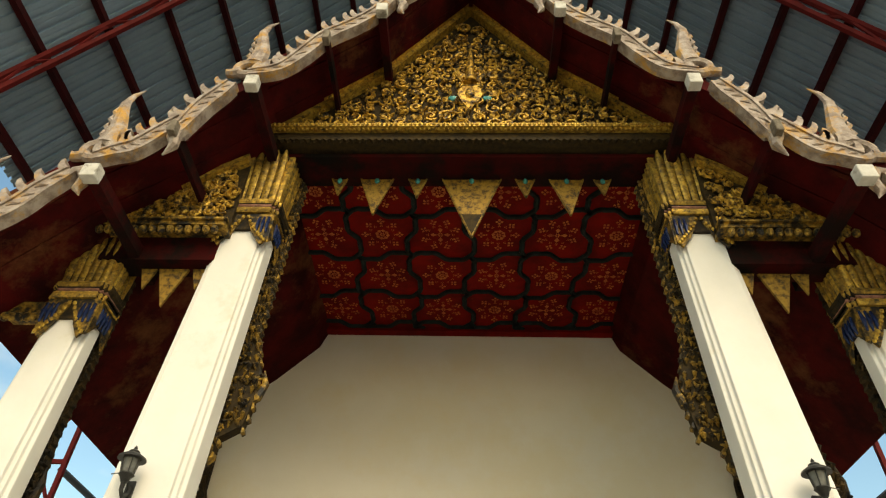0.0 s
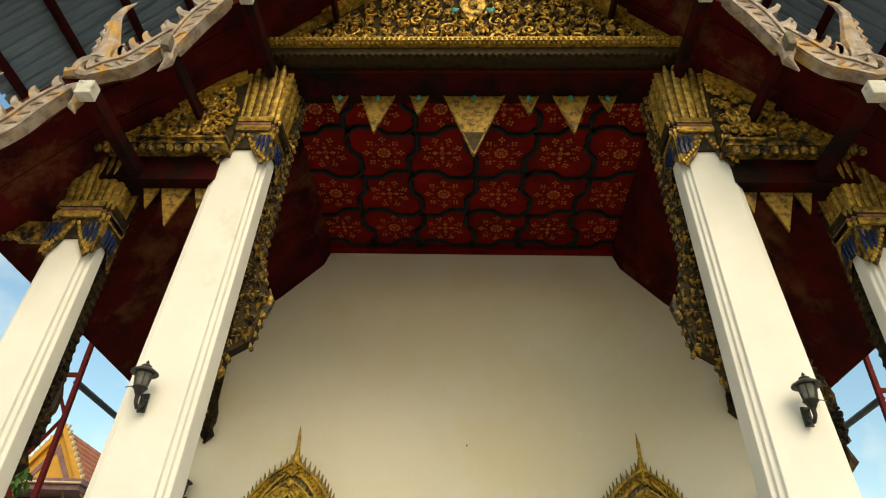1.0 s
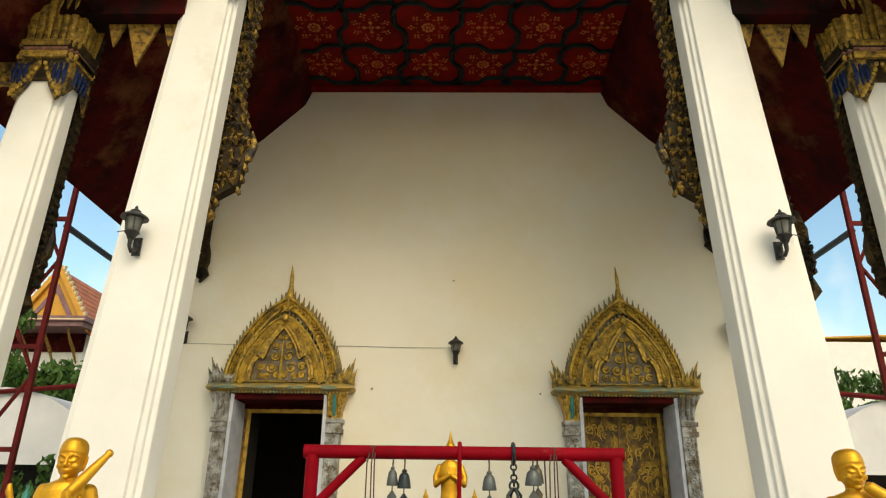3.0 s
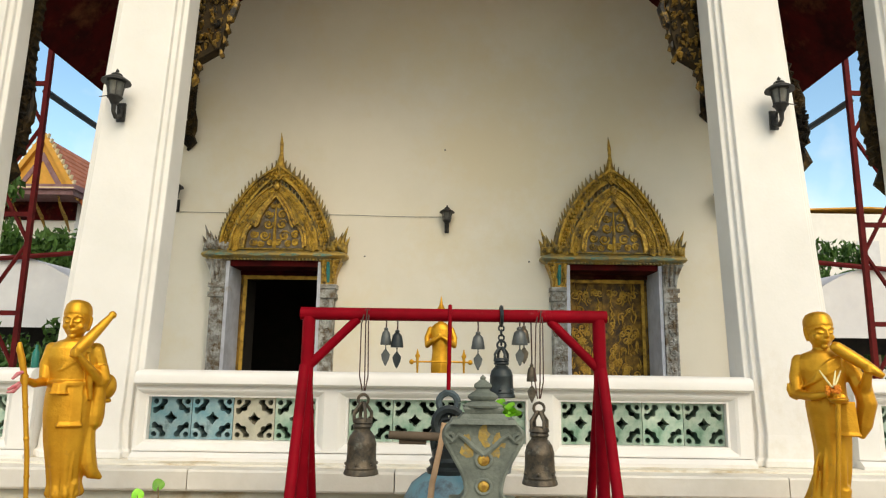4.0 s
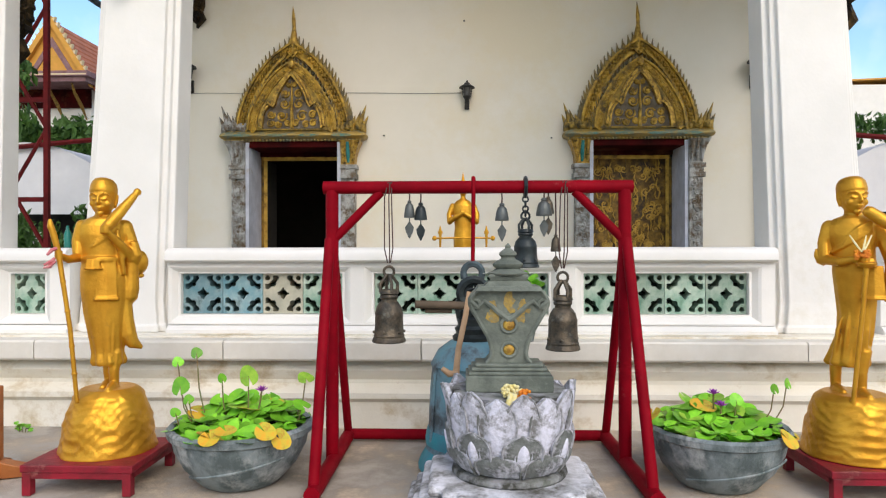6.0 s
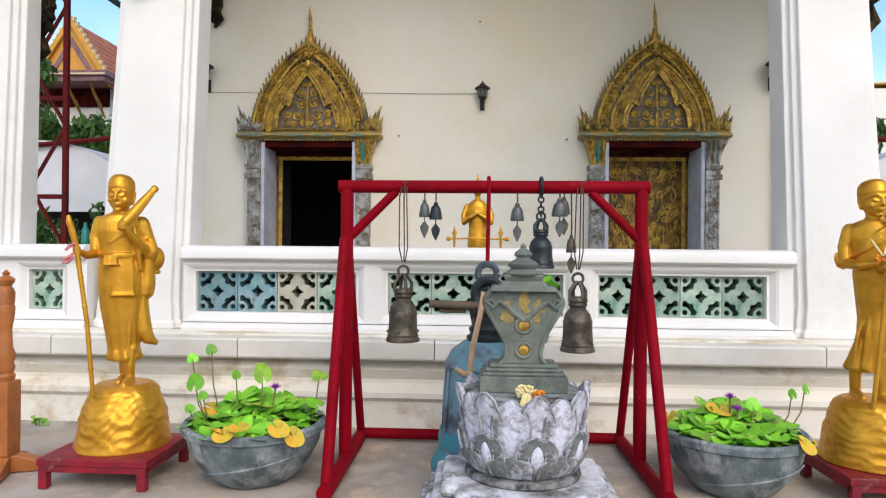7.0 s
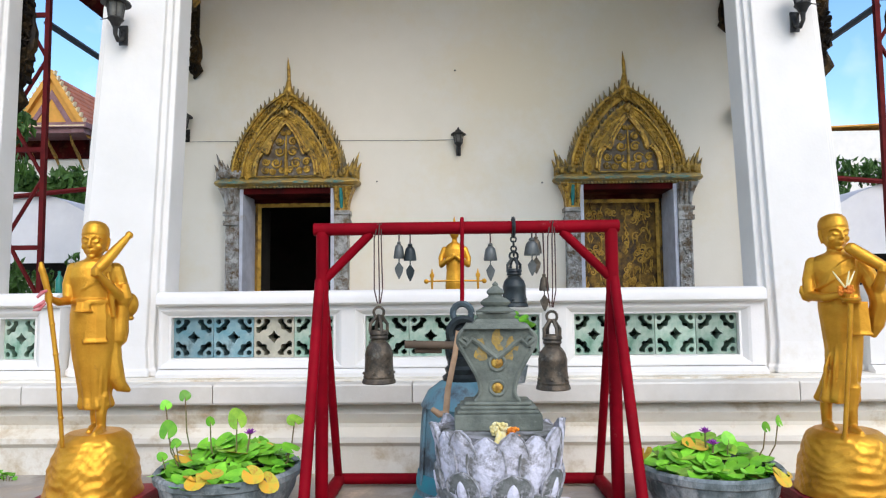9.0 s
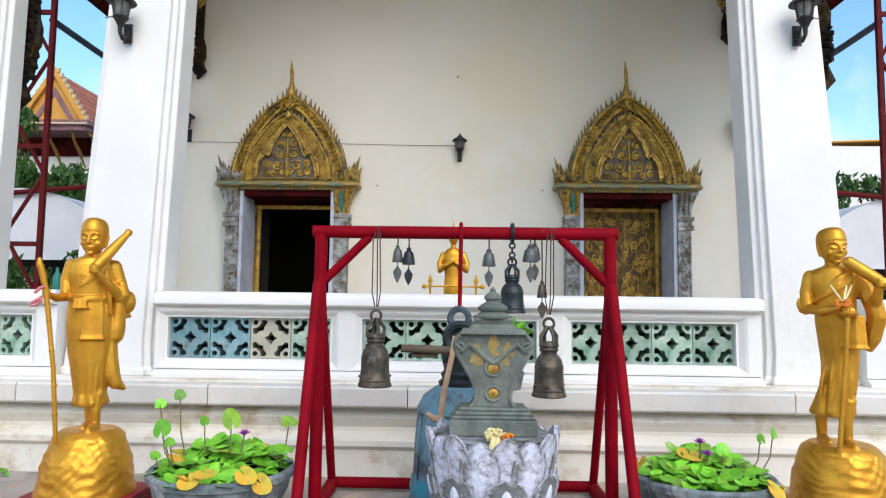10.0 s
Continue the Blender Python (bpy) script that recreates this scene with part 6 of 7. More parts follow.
LEAVES = [leaf_mesh(M_LEAF, 0.075, 0.25), leaf_mesh(M_LEAF, 0.06, 0.5), leaf_mesh(M_LEAFSPOT, 0.075, 0.2), leaf_mesh(M_LEAFY, 0.085, 0.2), leaf_mesh(M_LEAF, 0.045, 0.6)]


def lily_bowl(x, y, wide, seed, tall, flowers, yellows, label):
    b = thing("planter_bowl", "round grey cement bowl on the ground", "bowl", "lily bowls", "", at(x, y, 0) @ Matrix.Diagonal((wide, wide, 1.27, 1)))
    g = Geo()
    g.lathe([(0.22, 0.0), (0.25, 0.015), (0.34, 0.09), (0.395, 0.17), (0.41, 0.225), (0.435, 0.235), (0.44, 0.262), (0.425, 0.275), (0.395, 0.27), (0.38, 0.23), (0.32, 0.13), (0.1, 0.08)], 40)
    part("body", g, M_BOWL, b, smooth=40)
    g = Geo()
    pts = []
    for k in range(24):
        a = -2.5 + 1.9 * k / 23
        zz = 0.06 + 0.10 * k / 23
        r = 0.31 + 0.085 * k / 23 + 0.004
        pts.append((r * math.cos(a), r * math.sin(a), zz))
    g.tube(pts, 0.006, 5)
    part("ridge", g, M_BOWL, b)
    g = Geo()
    g.lathe([(0.001, 0.205), (0.372, 0.205)], 32)
    part("water", g, M_WATER, b, "dark still water")
    pl = thing("water_lily", label, "water lily", "lily plants", "", at(x, y, 0.272) @ Matrix.Diagonal((wide, wide, 1, 1)))
    rr = random.Random(seed)
    for k in range(135):
        a, q = rr.uniform(0, 2 * math.pi), 0.385 * math.sqrt(rr.uniform(0.02, 1.06))
        z = 0.045 + 0.065 * (1 - (q / 0.42) ** 2) * rr.uniform(0.6, 1.1) + rr.uniform(-0.01, 0.025)
        kind = rr.choice((0, 0, 1, 1, 4, 4, 2, 2 if k % 3 == 0 else 1)) if k % 37 else 3
        m = at(q * math.cos(a), q * math.sin(a), z) @ Matrix.Rotation(rr.uniform(0, 6.28), 4, "Z") @ Matrix.Rotation(rr.uniform(-0.35, 0.35), 4, "X") @ Matrix.Rotation(rr.uniform(-0.3, 0.3), 4, "Y")
        m = Matrix.Translation((0, -0.012, z)) @ Matrix.Rotation(0.30, 4, "X") @ Matrix.Translation((0, 0, -z)) @ m if q < 0.3 else m
        piece("leaf", LEAVES[kind], m, pl)
    for ang, rad, z, rx in yellows:
        m = at((rad + 0.012) * math.cos(ang), (rad + 0.012) * math.sin(ang), z + 0.035) @ Matrix.Rotation(ang + 1.57, 4, "Z") @ Matrix.Rotation(rx, 4, "X") @ Matrix.Rotation(2.2, 4, "Z") @ Matrix.Diagonal((0.74, 0.74, 0.9, 1))
        piece("yellow_leaf", LEAVES[3], m, pl)
    for dx, dy, z, kind, tilt, sc in tall:
        z *= 0.68
        g = Geo()
        g.tube([(dx * 0.80, dy, 0.05), (dx * 0.95, dy - 0.01, z * 0.55), (dx, dy - 0.01, z)], 0.0045, 5)
        part("stem", g, M_STEM, pl)
        piece("leaf", LEAVES[kind], at(dx, dy - 0.012, z) @ Matrix.Rotation(rr.uniform(0, 6.28) * 0.2 - 1.9, 4, "Z") @ Matrix.Rotation(tilt, 4, "Y") @ Matrix.Diagonal((sc * 0.8, sc * 0.8, sc * 0.8, 1)), pl)
    for dx, dy, z in flowers:
        g = Geo()
        g.tube([(dx * 0.7, dy, 0.05), (dx, dy, z)], 0.006, 5)
        part("stem", g, M_STEM, pl)
        fl = Geo()
        for ring, n, ln, el in ((0, 8, 0.048, 0.45), (1, 7, 0.045, 0.9), (2, 5, 0.036, 1.25)):
            for k in range(n):
                a = 2 * math.pi * k / n + ring * 0.4
                d = Vector((math.cos(a) * math.cos(el), math.sin(a) * math.cos(el), math.sin(el)))
                e = Vector((-math.sin(a), math.cos(a), 0)) * 0.010
                c = Vector((dx, dy, z))
                fl.add([c, c + d * ln * 0.55 + e, c + d * ln, c + d * ln * 0.55 - e, c + d * ln * 0.5 + Vector((0, 0, 0.006))], [(0, 1, 4), (1, 2, 4), (2, 3, 4), (3, 0, 4), (0, 3, 2, 1)])
        part("flower", fl, M_PURPLE, pl, "purple lily flower")


lily_bowl(-1.355, 3.94, 0.96, 11,
          [(-0.42, 0.05, 0.62, 0, 0.9, 0.6), (-0.30, 0.05, 0.70, 1, 1.1, 0.75), (-0.38, 0.0, 0.42, 0, 1.2, 0.95), (-0.15, 0.08, 0.47, 1, 1.2, 0.65), (0.03, 0.05, 0.50, 2, 1.2, 1.1), (0.38, 0.10, 0.47, 2, 0.5, 0.9), (-0.33, 0.0, 0.30, 1, 0.9, 0.7), (-0.37, -0.1, 0.22, 4, 0.8, 0.9), (0.38, 0.0, 0.26, 0, 0.4, 0.95)],
          [(0.11, 0.05, 0.245)], [(-1.65, 0.42, 0.055, 0.55), (-0.95, 0.43, 0.075, 0.7), (-0.75, 0.44, 0.02, 1.0), (-1.45, 0.40, 0.09, 0.2)], "water lilies with round green leaves and a purple flower")
lily_bowl(1.46, 3.97, 0.925, 23,
          [(0.38, 0.05, 0.40, 4, 1.2, 0.9), (0.46, 0.05, 0.45, 4, 1.3, 1.0), (0.14, 0.05, 0.30, 1, 1.0, 0.9), (-0.34, 0.1, 0.12, 2, 0.9, 0.8)],
          [(0.0, 0.05, 0.235), (0.03, 0.0, 0.175)], [(-0.9, 0.44, 0.04, 0.8), (3.3, 0.42, 0.10, 0.7)], "water lilies with crowded green leaves and purple flowers")

# ================= statues, each one plain mesh =================
def limb(g, pts, rads, n=10):
    g.tube(pts, rads, n)
    for p, r in ((pts[0], rads[0]), (pts[-1], rads[-1])):
        g.ball(p, r, n=8, k=6)


def oval(cx, cy, z, rx, ry, n=28, fold=0.0, nf=9, ph=0.0):
    out = []
    for k in range(n):
        a = 2 * math.pi * k / n
        q = 1 + fold * math.sin(nf * a + ph)
        out.append((cx + rx * q * math.cos(a), cy + ry * q * math.sin(a), z))
    return out


def head_geo(g, x, y, z, turn, k=1.0):
    """Shaven head with a hairline, long ears and a calm face that looks a little down."""
    m = at(x, y, z) @ Matrix.Rotation(turn, 4, "Z") @ Matrix.Rotation(radians(9), 4, "X") @ Matrix.Diagonal((k, k, k, 1))
    g.ball((0, 0.012, 0.012), 0.075, 0.092, 0.098, 20, 14, m)
    g.ball((0, -0.016, -0.032), 0.066, 0.067, 0.080, 16, 12, m)
    # hair cap with a raised edge across the forehead and round the ears
    cap = m @ at(0, 0.014, 0.026) @ Matrix.Rotation(radians(-20), 4, "X") @ Matrix.Diagonal((0.0775, 0.0942, 0.095, 1))
    g.lathe([(0.001, -0.10), (0.90, -0.10), (0.995, -0.08), (1.0, 0.02), (0.985, 0.32), (0.91, 0.60), (0.72, 0.83), (0.40, 0.95), (0.001, 0.98)], 28, cap)
    # nose with nostrils, lips, chin
    g.tube([(0, -0.079, 0.022), (0, -0.090, 0.0), (0, -0.101, -0.022), (0, -0.094, -0.034)], [0.006, 0.007, 0.010, 0.008], 8, m)
    g.tube([(-0.013, -0.086, -0.028), (0, -0.094, -0.026), (0.013, -0.086, -0.028)], 0.0075, 6, m)
    g.tube([(-0.026, -0.073, -0.055), (-0.010, -0.087, -0.052), (0.010, -0.087, -0.052), (0.026, -0.073, -0.055)], [0.003, 0.0065, 0.0065, 0.003], 6, m)
    g.tube([(-0.018, -0.076, -0.066), (0, -0.086, -0.067), (0.018, -0.076, -0.066)], [0.004, 0.008, 0.004], 6, m)
    g.ball((0, -0.068, -0.092), 0.021, 0.018, 0.016, 10, 8, m)
    for s in (-1, 1):
        g.tube([(s * 0.010, -0.083, 0.020), (s * 0.030, -0.084, 0.031), (s * 0.050, -0.070, 0.026), (s * 0.062, -0.052, 0.014)], [0.003, 0.0042, 0.004, 0.002], 6, m)
        g.ball((s * 0.032, -0.067, 0.001), 0.018, 0.009, 0.008, 10, 8, m)
        g.tube([(s * 0.014, -0.079, -0.003), (s * 0.033, -0.082, -0.007), (s * 0.052, -0.066, -0.002)], 0.0026, 5, m)
        g.ball((s * 0.040, -0.052, -0.035), 0.024, 0.022, 0.022, 8, 6, m)
        g.tube([(s * 0.070, 0.008, 0.018), (s * 0.077, 0.018, 0.010), (s * 0.075, 0.014, -0.022), (s * 0.069, 0.006, -0.055), (s * 0.066, 0.004, -0.070)], [0.008, 0.011, 0.010, 0.008, 0.006], 8, m)


def rock_geo(g, top, r0, r1, seed, base=0.045):
    """A conical mound of irregular lapping strata."""
    rings = []
    nk, na = 80, 110
    for k in range(nk + 1):
        v = k / nk
        ring = []
        for i in range(na):
            a = 2 * math.pi * i / na
            c, d = math.cos(a), math.sin(a)
            r = r0 + (r1 - r0) * (0.75 * v + 0.25 * v ** 3) - 0.035 * max(0, (v - 0.86) / 0.14) ** 2
            warp = noise.noise((c * 1.3 + seed, d * 1.3, v * 1.2)) * 1.1 + noise.noise((c * 3.4, d * 3.4 + seed, v * 2.4)) * 0.6
            ph = v * 6.5 + warp * 1.2
            lap = abs((ph % 1.0) * 2 - 1)
            ph2 = v * 5.0 - warp * 0.9 + 0.9 * math.sin(2 * a + seed) + 0.4 * math.sin(5 * a)
            lap2 = abs((ph2 % 1.0) * 2 - 1)
            fade = min(1.0, 7 * v, 9 * (1 - v))
            q = r * (1 + 0.05 * noise.noise((c * 2, d * 2, v * 3 + seed))) + fade * (0.0035 * lap ** 1.2 + 0.0045 * lap2 ** 1.4 - 0.004)
            ring.append((q * c, q * d, base + (top - base) * v))
        rings.append(ring)
    g.loft(rings)


def finish_statue(g, label, m, voxel=0.0052):
    ob = solid("monk_statue", g, M_STATUE, label, "statue", "golden statues", "", 60, 0.0, m)
    md = ob.modifiers.new("remesh", "REMESH")
    md.mode, md.voxel_size, md.use_smooth_shade = "VOXEL", voxel, True
    sm = ob.modifiers.new("smooth", "SMOOTH")
    sm.factor, sm.iterations = 0.5, 2
    return ob


def robe(g, rows, ph):
    """Rows of height, centre, half width, half depth and fold depth."""
    g.loft([oval(cx, cy, z, rx, ry, 44, fo, 9, z * 4 + ph) for z, cx, cy, rx, ry, fo in rows])


def flap(g, x0, x1, y, z0, z1, flare, d=0.022):
    """A hanging end of cloth with a folded lower edge."""
    rows = []
    for u in (0, 0.5, 0.9, 0.93, 1.0):
        e = flare * u + (0.008 if u > 0.91 else 0)
        o = y - 0.012 * u - (0.007 if u > 0.91 else 0)
        z = z0 + (z1 - z0) * u
        rows.append([(x0 - e, o, z), ((x0 + x1) / 2, o - 0.012, z), (x1 + e, o, z), (x1 + e, o + d, z), (x0 - e, o + d, z)])
    g.loft(rows)


def hand(g, x, y, z, d):
    g.ball((x, y, z), 0.022, 0.020, 0.026, 8, 6)
    for k in range(4):
        g.tube([(x - 0.018 * d, y - 0.006, z + 0.018 - 0.012 * k), (x, y - 0.024, z + 0.017 - 0.012 * k), (x + 0.020 * d, y - 0.014, z + 0.016 - 0.012 * k)], 0.0075, 6)


def monk_left():
    g = Geo()
    rock_geo(g, 0.42, 0.278, 0.182, 1)
    for x, y in ((-0.005, 0.045), (0.028, -0.05)):
        limb(g, [(x + 0.01, y + 0.01, 0.63), (x, y, 0.52), (x + 0.004, y + 0.008, 0.44)], [0.040, 0.031, 0.026])
        limb(g, [(x + 0.005, y + 0.015, 0.43), (x - 0.01, y - 0.03, 0.434), (x - 0.028, y - 0.085, 0.426)], [0.027, 0.028, 0.018])
    robe(g, ((0.555, 0.0, 0.0, 0.088, 0.082, 0.07), (0.575, 0.0, 0.0, 0.098, 0.088, 0.08), (0.63, -0.006, 0.0, 0.088, 0.082, 0.06), (0.72, -0.010, 0.0, 0.098, 0.086, 0.035), (0.87, -0.016, 0.0, 0.120, 0.094, 0.022), (1.02, -0.020, 0.0, 0.133, 0.099, 0.012), (1.12, -0.024, 0.0, 0.130, 0.097, 0.006), (1.20, -0.030, 0.0, 0.114, 0.088, 0.0), (1.26, -0.030, 0.0, 0.120, 0.089, 0.0), (1.34, -0.030, 0.0, 0.134, 0.091, 0.0), (1.40, -0.028, 0.0, 0.136, 0.083, 0.0), (1.435, -0.028, 0.0, 0.098, 0.070, 0.0), (1.455, -0.028, 0.0, 0.052, 0.052, 0.0)), 0.0)
    # tail of the robe blown behind
    g.tube([(0.075, 0.0, 0.98), (0.085, -0.005, 0.84), (0.105, -0.01, 0.73), (0.135, -0.01, 0.675), (0.185, -0.01, 0.645)], [0.05, 0.052, 0.05, 0.038, 0.010], 12)
    # long folds from hip to hem
    for x0, x1, z0 in ((-0.08, -0.055, 0.9), (-0.03, -0.015, 0.8), (0.04, 0.02, 0.85)):
        g.tube([(x0, -0.075 + abs(x0) * 0.35, z0), ((x0 + x1) / 2, -0.088 + abs(x0) * 0.3, 0.80), (x1, -0.078 + abs(x1) * 0.3, 0.58)], [0.004, 0.008, 0.010], 6)
    # belt, knot and apron
    g.loft([oval(-0.030, -0.002, z, 0.119 + e, 0.093 + e, 36) for z, e in ((1.178, 0.0), (1.184, 0.006), (1.206, 0.006), (1.212, 0.0))])
    flap(g, -0.115, -0.050, -0.098, 1.20, 1.135, 0.012)
    flap(g, -0.062, 0.042, -0.084, 1.18, 0.95, 0.008)
    # robe edge across the chest with close folds
    for k in range(5):
        g.tube([(-0.128 + 0.012 * k, -0.040, 1.245 + 0.017 * k), (-0.080 + 0.008 * k, -0.083, 1.275 + 0.017 * k), (-0.005, -0.090, 1.325 + 0.016 * k), (0.065, -0.062, 1.375 + 0.014 * k)], 0.0075, 6)
    # bare arm that holds the staff
    limb(g, [(-0.142, 0.0, 1.395), (-0.166, 0.0, 1.30), (-0.164, -0.02, 1.205)], [0.038, 0.034, 0.029])
    limb(g, [(-0.164, -0.02, 1.205), (-0.205, -0.10, 1.195), (-0.240, -0.15, 1.215)], [0.029, 0.024, 0.018])
    hand(g, -0.250, -0.165, 1.222, 1)
    # draped arm that holds the umbrella
    limb(g, [(0.085, 0.0, 1.385), (0.112, 0.0, 1.30), (0.126, -0.03, 1.205)], [0.052, 0.050, 0.042])
    limb(g, [(0.126, -0.03, 1.205), (0.060, -0.11, 1.285), (0.002, -0.15, 1.352)], [0.036, 0.027, 0.020])
    hand(g, -0.015, -0.155, 1.372, 1)
    g.tube([(0.132, -0.035, 1.30), (0.152, -0.035, 1.22), (0.135, -0.02, 1.165), (0.10, -0.04, 1.155)], [0.030, 0.034, 0.030, 0.016], 10)
    g.tube([(0.045, -0.075, 1.37), (0.065, -0.082, 1.25), (0.085, -0.07, 1.10)], [0.012, 0.020, 0.012], 8)
    # bag and bowl at the hip
    g.tube([(0.125, -0.02, 1.19), (0.122, -0.01, 1.10), (0.116, -0.005, 1.01), (0.110, -0.005, 0.955), (0.106, -0.005, 0.925)], [0.036, 0.046, 0.054, 0.050, 0.026], 14)
    g.ball((0.170, 0.02, 1.175), 0.052, 0.052, 0.074, 14, 10)
    g.ball((0.176, 0.03, 1.09), 0.024, 0.024, 0.015, 8, 6)
    limb(g, [(-0.028, 0.0, 1.43), (-0.032, -0.008, 1.51)], [0.046, 0.041])
    for z in (1.462, 1.478):
        g.loft([oval(-0.03, -0.004, z + d, 0.045 + e, 0.044 + e, 20) for d, e in ((-0.004, 0), (0, 0.003), (0.004, 0))])
    head_geo(g, -0.030, -0.018, 1.568, -0.30, 0.975)
    # folded umbrella on the shoulder
    g.tube([(-0.030, -0.158, 1.345), (-0.018, -0.150, 1.372), (0.030, -0.125, 1.43), (0.085, -0.09, 1.505), (0.135, -0.06, 1.573), (0.152, -0.05, 1.596)], [0.016, 0.030, 0.035, 0.030, 0.023, 0.018], 14)
    g.tube([(0.152, -0.05, 1.596), (0.158, -0.046, 1.604), (0.168, -0.04, 1.618)], [0.022, 0.026, 0.018], 10)
    # jointed walking staff with a crooked head
    g.tube([(-0.292, -0.185, 1.425), (-0.288, -0.185, 1.39), (-0.272, -0.182, 1.33), (-0.252, -0.18, 1.245), (-0.219, -0.18, 1.0), (-0.192, -0.18, 0.795), (-0.158, -0.18, 0.37)], [0.010, 0.017, 0.019, 0.016, 0.014, 0.014, 0.013], 9)
    for z, x in ((1.07, -0.228), (0.90, -0.206), (0.70, -0.184), (0.54, -0.171)):
        g.ball((x, -0.18, z), 0.018, 0.018, 0.010, 8, 6)
    g.ball((-0.295, -0.185, 1.385), 0.012, 0.014, 0.022, 8, 6)
    finish_statue(g, "gold painted monk statue on a rock with staff and folded umbrella", at(-2.185, 3.98, 0.125) @ Matrix.Rotation(radians(27), 4, "Z"))


def monk_right():
    g = Geo()
    rock_geo(g, 0.41, 0.270, 0.190, 5)
    for x, y in ((-0.088, 0.03), (0.030, -0.05)):
        limb(g, [(x + 0.012, y + 0.01, 0.66), (x, y, 0.53), (x + 0.002, y + 0.008, 0.42)], [0.042, 0.031, 0.027])
        limb(g, [(x, y + 0.015, 0.418), (x + 0.014, y - 0.03, 0.422), (x + 0.035, y - 0.085, 0.414)], [0.028, 0.029, 0.018])
    robe(g, ((0.565, -0.030, 0.0, 0.100, 0.086, 0.07), (0.585, -0.034, 0.0, 0.110, 0.092, 0.08), (0.66, -0.020, 0.0, 0.096, 0.086, 0.06), (0.76, 0.005, 0.0, 0.088, 0.082, 0.045), (0.88, 0.012, 0.0, 0.092, 0.086, 0.03), (1.02, 0.010, 0.0, 0.104, 0.092, 0.018), (1.12, 0.005, 0.0, 0.110, 0.094, 0.008), (1.20, 0.0, 0.0, 0.104, 0.088, 0.0), (1.26, -0.004, 0.0, 0.106, 0.088, 0.0), (1.34, -0.006, 0.0, 0.122, 0.090, 0.0), (1.40, -0.006, 0.0, 0.126, 0.082, 0.0), (1.435, -0.006, 0.0, 0.094, 0.070, 0.0), (1.455, -0.004, 0.0, 0.052, 0.052, 0.0)), 1.0)
    for x0, x1, z0 in ((-0.06, -0.10, 0.86), (-0.02, -0.055, 0.95), (0.03, -0.005, 0.92), (0.07, 0.045, 0.95)):
        g.tube([(x0, -0.078 + abs(x0) * 0.3, z0), ((x0 + x1) / 2, -0.086 + abs(x0) * 0.3, 0.78), (x1, -0.086 + abs(x1 + 0.03) * 0.3, 0.59)], [0.004, 0.013, 0.013], 6)
    for k in range(5):
        g.tube([(-0.108 + 0.012 * k, -0.045, 1.235 + 0.018 * k), (-0.055 + 0.006 * k, -0.085, 1.268 + 0.017 * k), (0.015, -0.090, 1.315 + 0.016 * k), (0.085, -0.060, 1.365 + 0.015 * k)], 0.0075, 6)
    # bare arm bent across the waist, a fold of cloth at the elbow
    limb(g, [(-0.118, 0.0, 1.392), (-0.142, -0.005, 1.29), (-0.140, -0.03, 1.195)], [0.040, 0.036, 0.031])
    limb(g, [(-0.140, -0.03, 1.195), (-0.070, -0.11, 1.182), (0.020, -0.148, 1.205)], [0.032, 0.027, 0.019])
    hand(g, 0.045, -0.155, 1.212, -1)
    g.tube([(-0.135, -0.02, 1.185), (-0.165, -0.02, 1.192), (-0.182, -0.02, 1.222), (-0.186, -0.02, 1.26)], [0.034, 0.026, 0.014, 0.003], 8)
    # other arm holds the umbrella's end on the shoulder
    limb(g, [(0.105, 0.0, 1.385), (0.150, 0.0, 1.30), (0.172, -0.03, 1.205)], [0.050, 0.047, 0.040])
    limb(g, [(0.172, -0.03, 1.205), (0.190, -0.08, 1.26), (0.200, -0.11, 1.325)], [0.036, 0.028, 0.021])
    hand(g, 0.202, -0.118, 1.350, 1)
    g.tube([(0.175, -0.03, 1.25), (0.190, -0.03, 1.15), (0.165, -0.02, 1.02), (0.15, -0.02, 0.95)], [0.046, 0.050, 0.042, 0.014], 10)
    # cloth hung from the hand
    flap(g, 0.020, 0.085, -0.128, 1.205, 1.150, 0.012)
    flap(g, 0.045, 0.130, -0.100, 1.16, 0.965, 0.010)
    g.lathe([(0.01, -0.018), (0.040, -0.004), (0.052, 0.012), (0.040, 0.014)], 16, None, 0, (0.05, -0.165, 1.165))
    limb(g, [(-0.004, 0.0, 1.43), (0.0, -0.008, 1.51)], [0.046, 0.041])
    for z in (1.462, 1.478):
        g.loft([oval(-0.002, -0.004, z + d, 0.045 + e, 0.044 + e, 20) for d, e in ((-0.004, 0), (0, 0.003), (0.004, 0))])
    head_geo(g, -0.006, -0.016, 1.572, 0.45, 0.945)
    g.tube([(0.045, -0.085, 1.487), (0.062, -0.090, 1.475), (0.12, -0.10, 1.425), (0.19, -0.11, 1.37), (0.245, -0.12, 1.325), (0.27, -0.12, 1.305)], [0.022, 0.034, 0.037, 0.033, 0.024, 0.014], 14)
    # staff from the hand to the rock
    g.tube([(0.048, -0.175, 1.16), (0.030, -0.18, 0.9), (0.008, -0.185, 0.65), (-0.018, -0.19, 0.33)], 0.013, 9)
    finish_statue(g, "gold painted monk statue on a rock holding a dish", at(2.262, 3.98, 0.130) @ Matrix.Rotation(radians(-27), 4, "Z") @ Matrix.Diagonal((1.06, 1.03, 0.99, 1)))


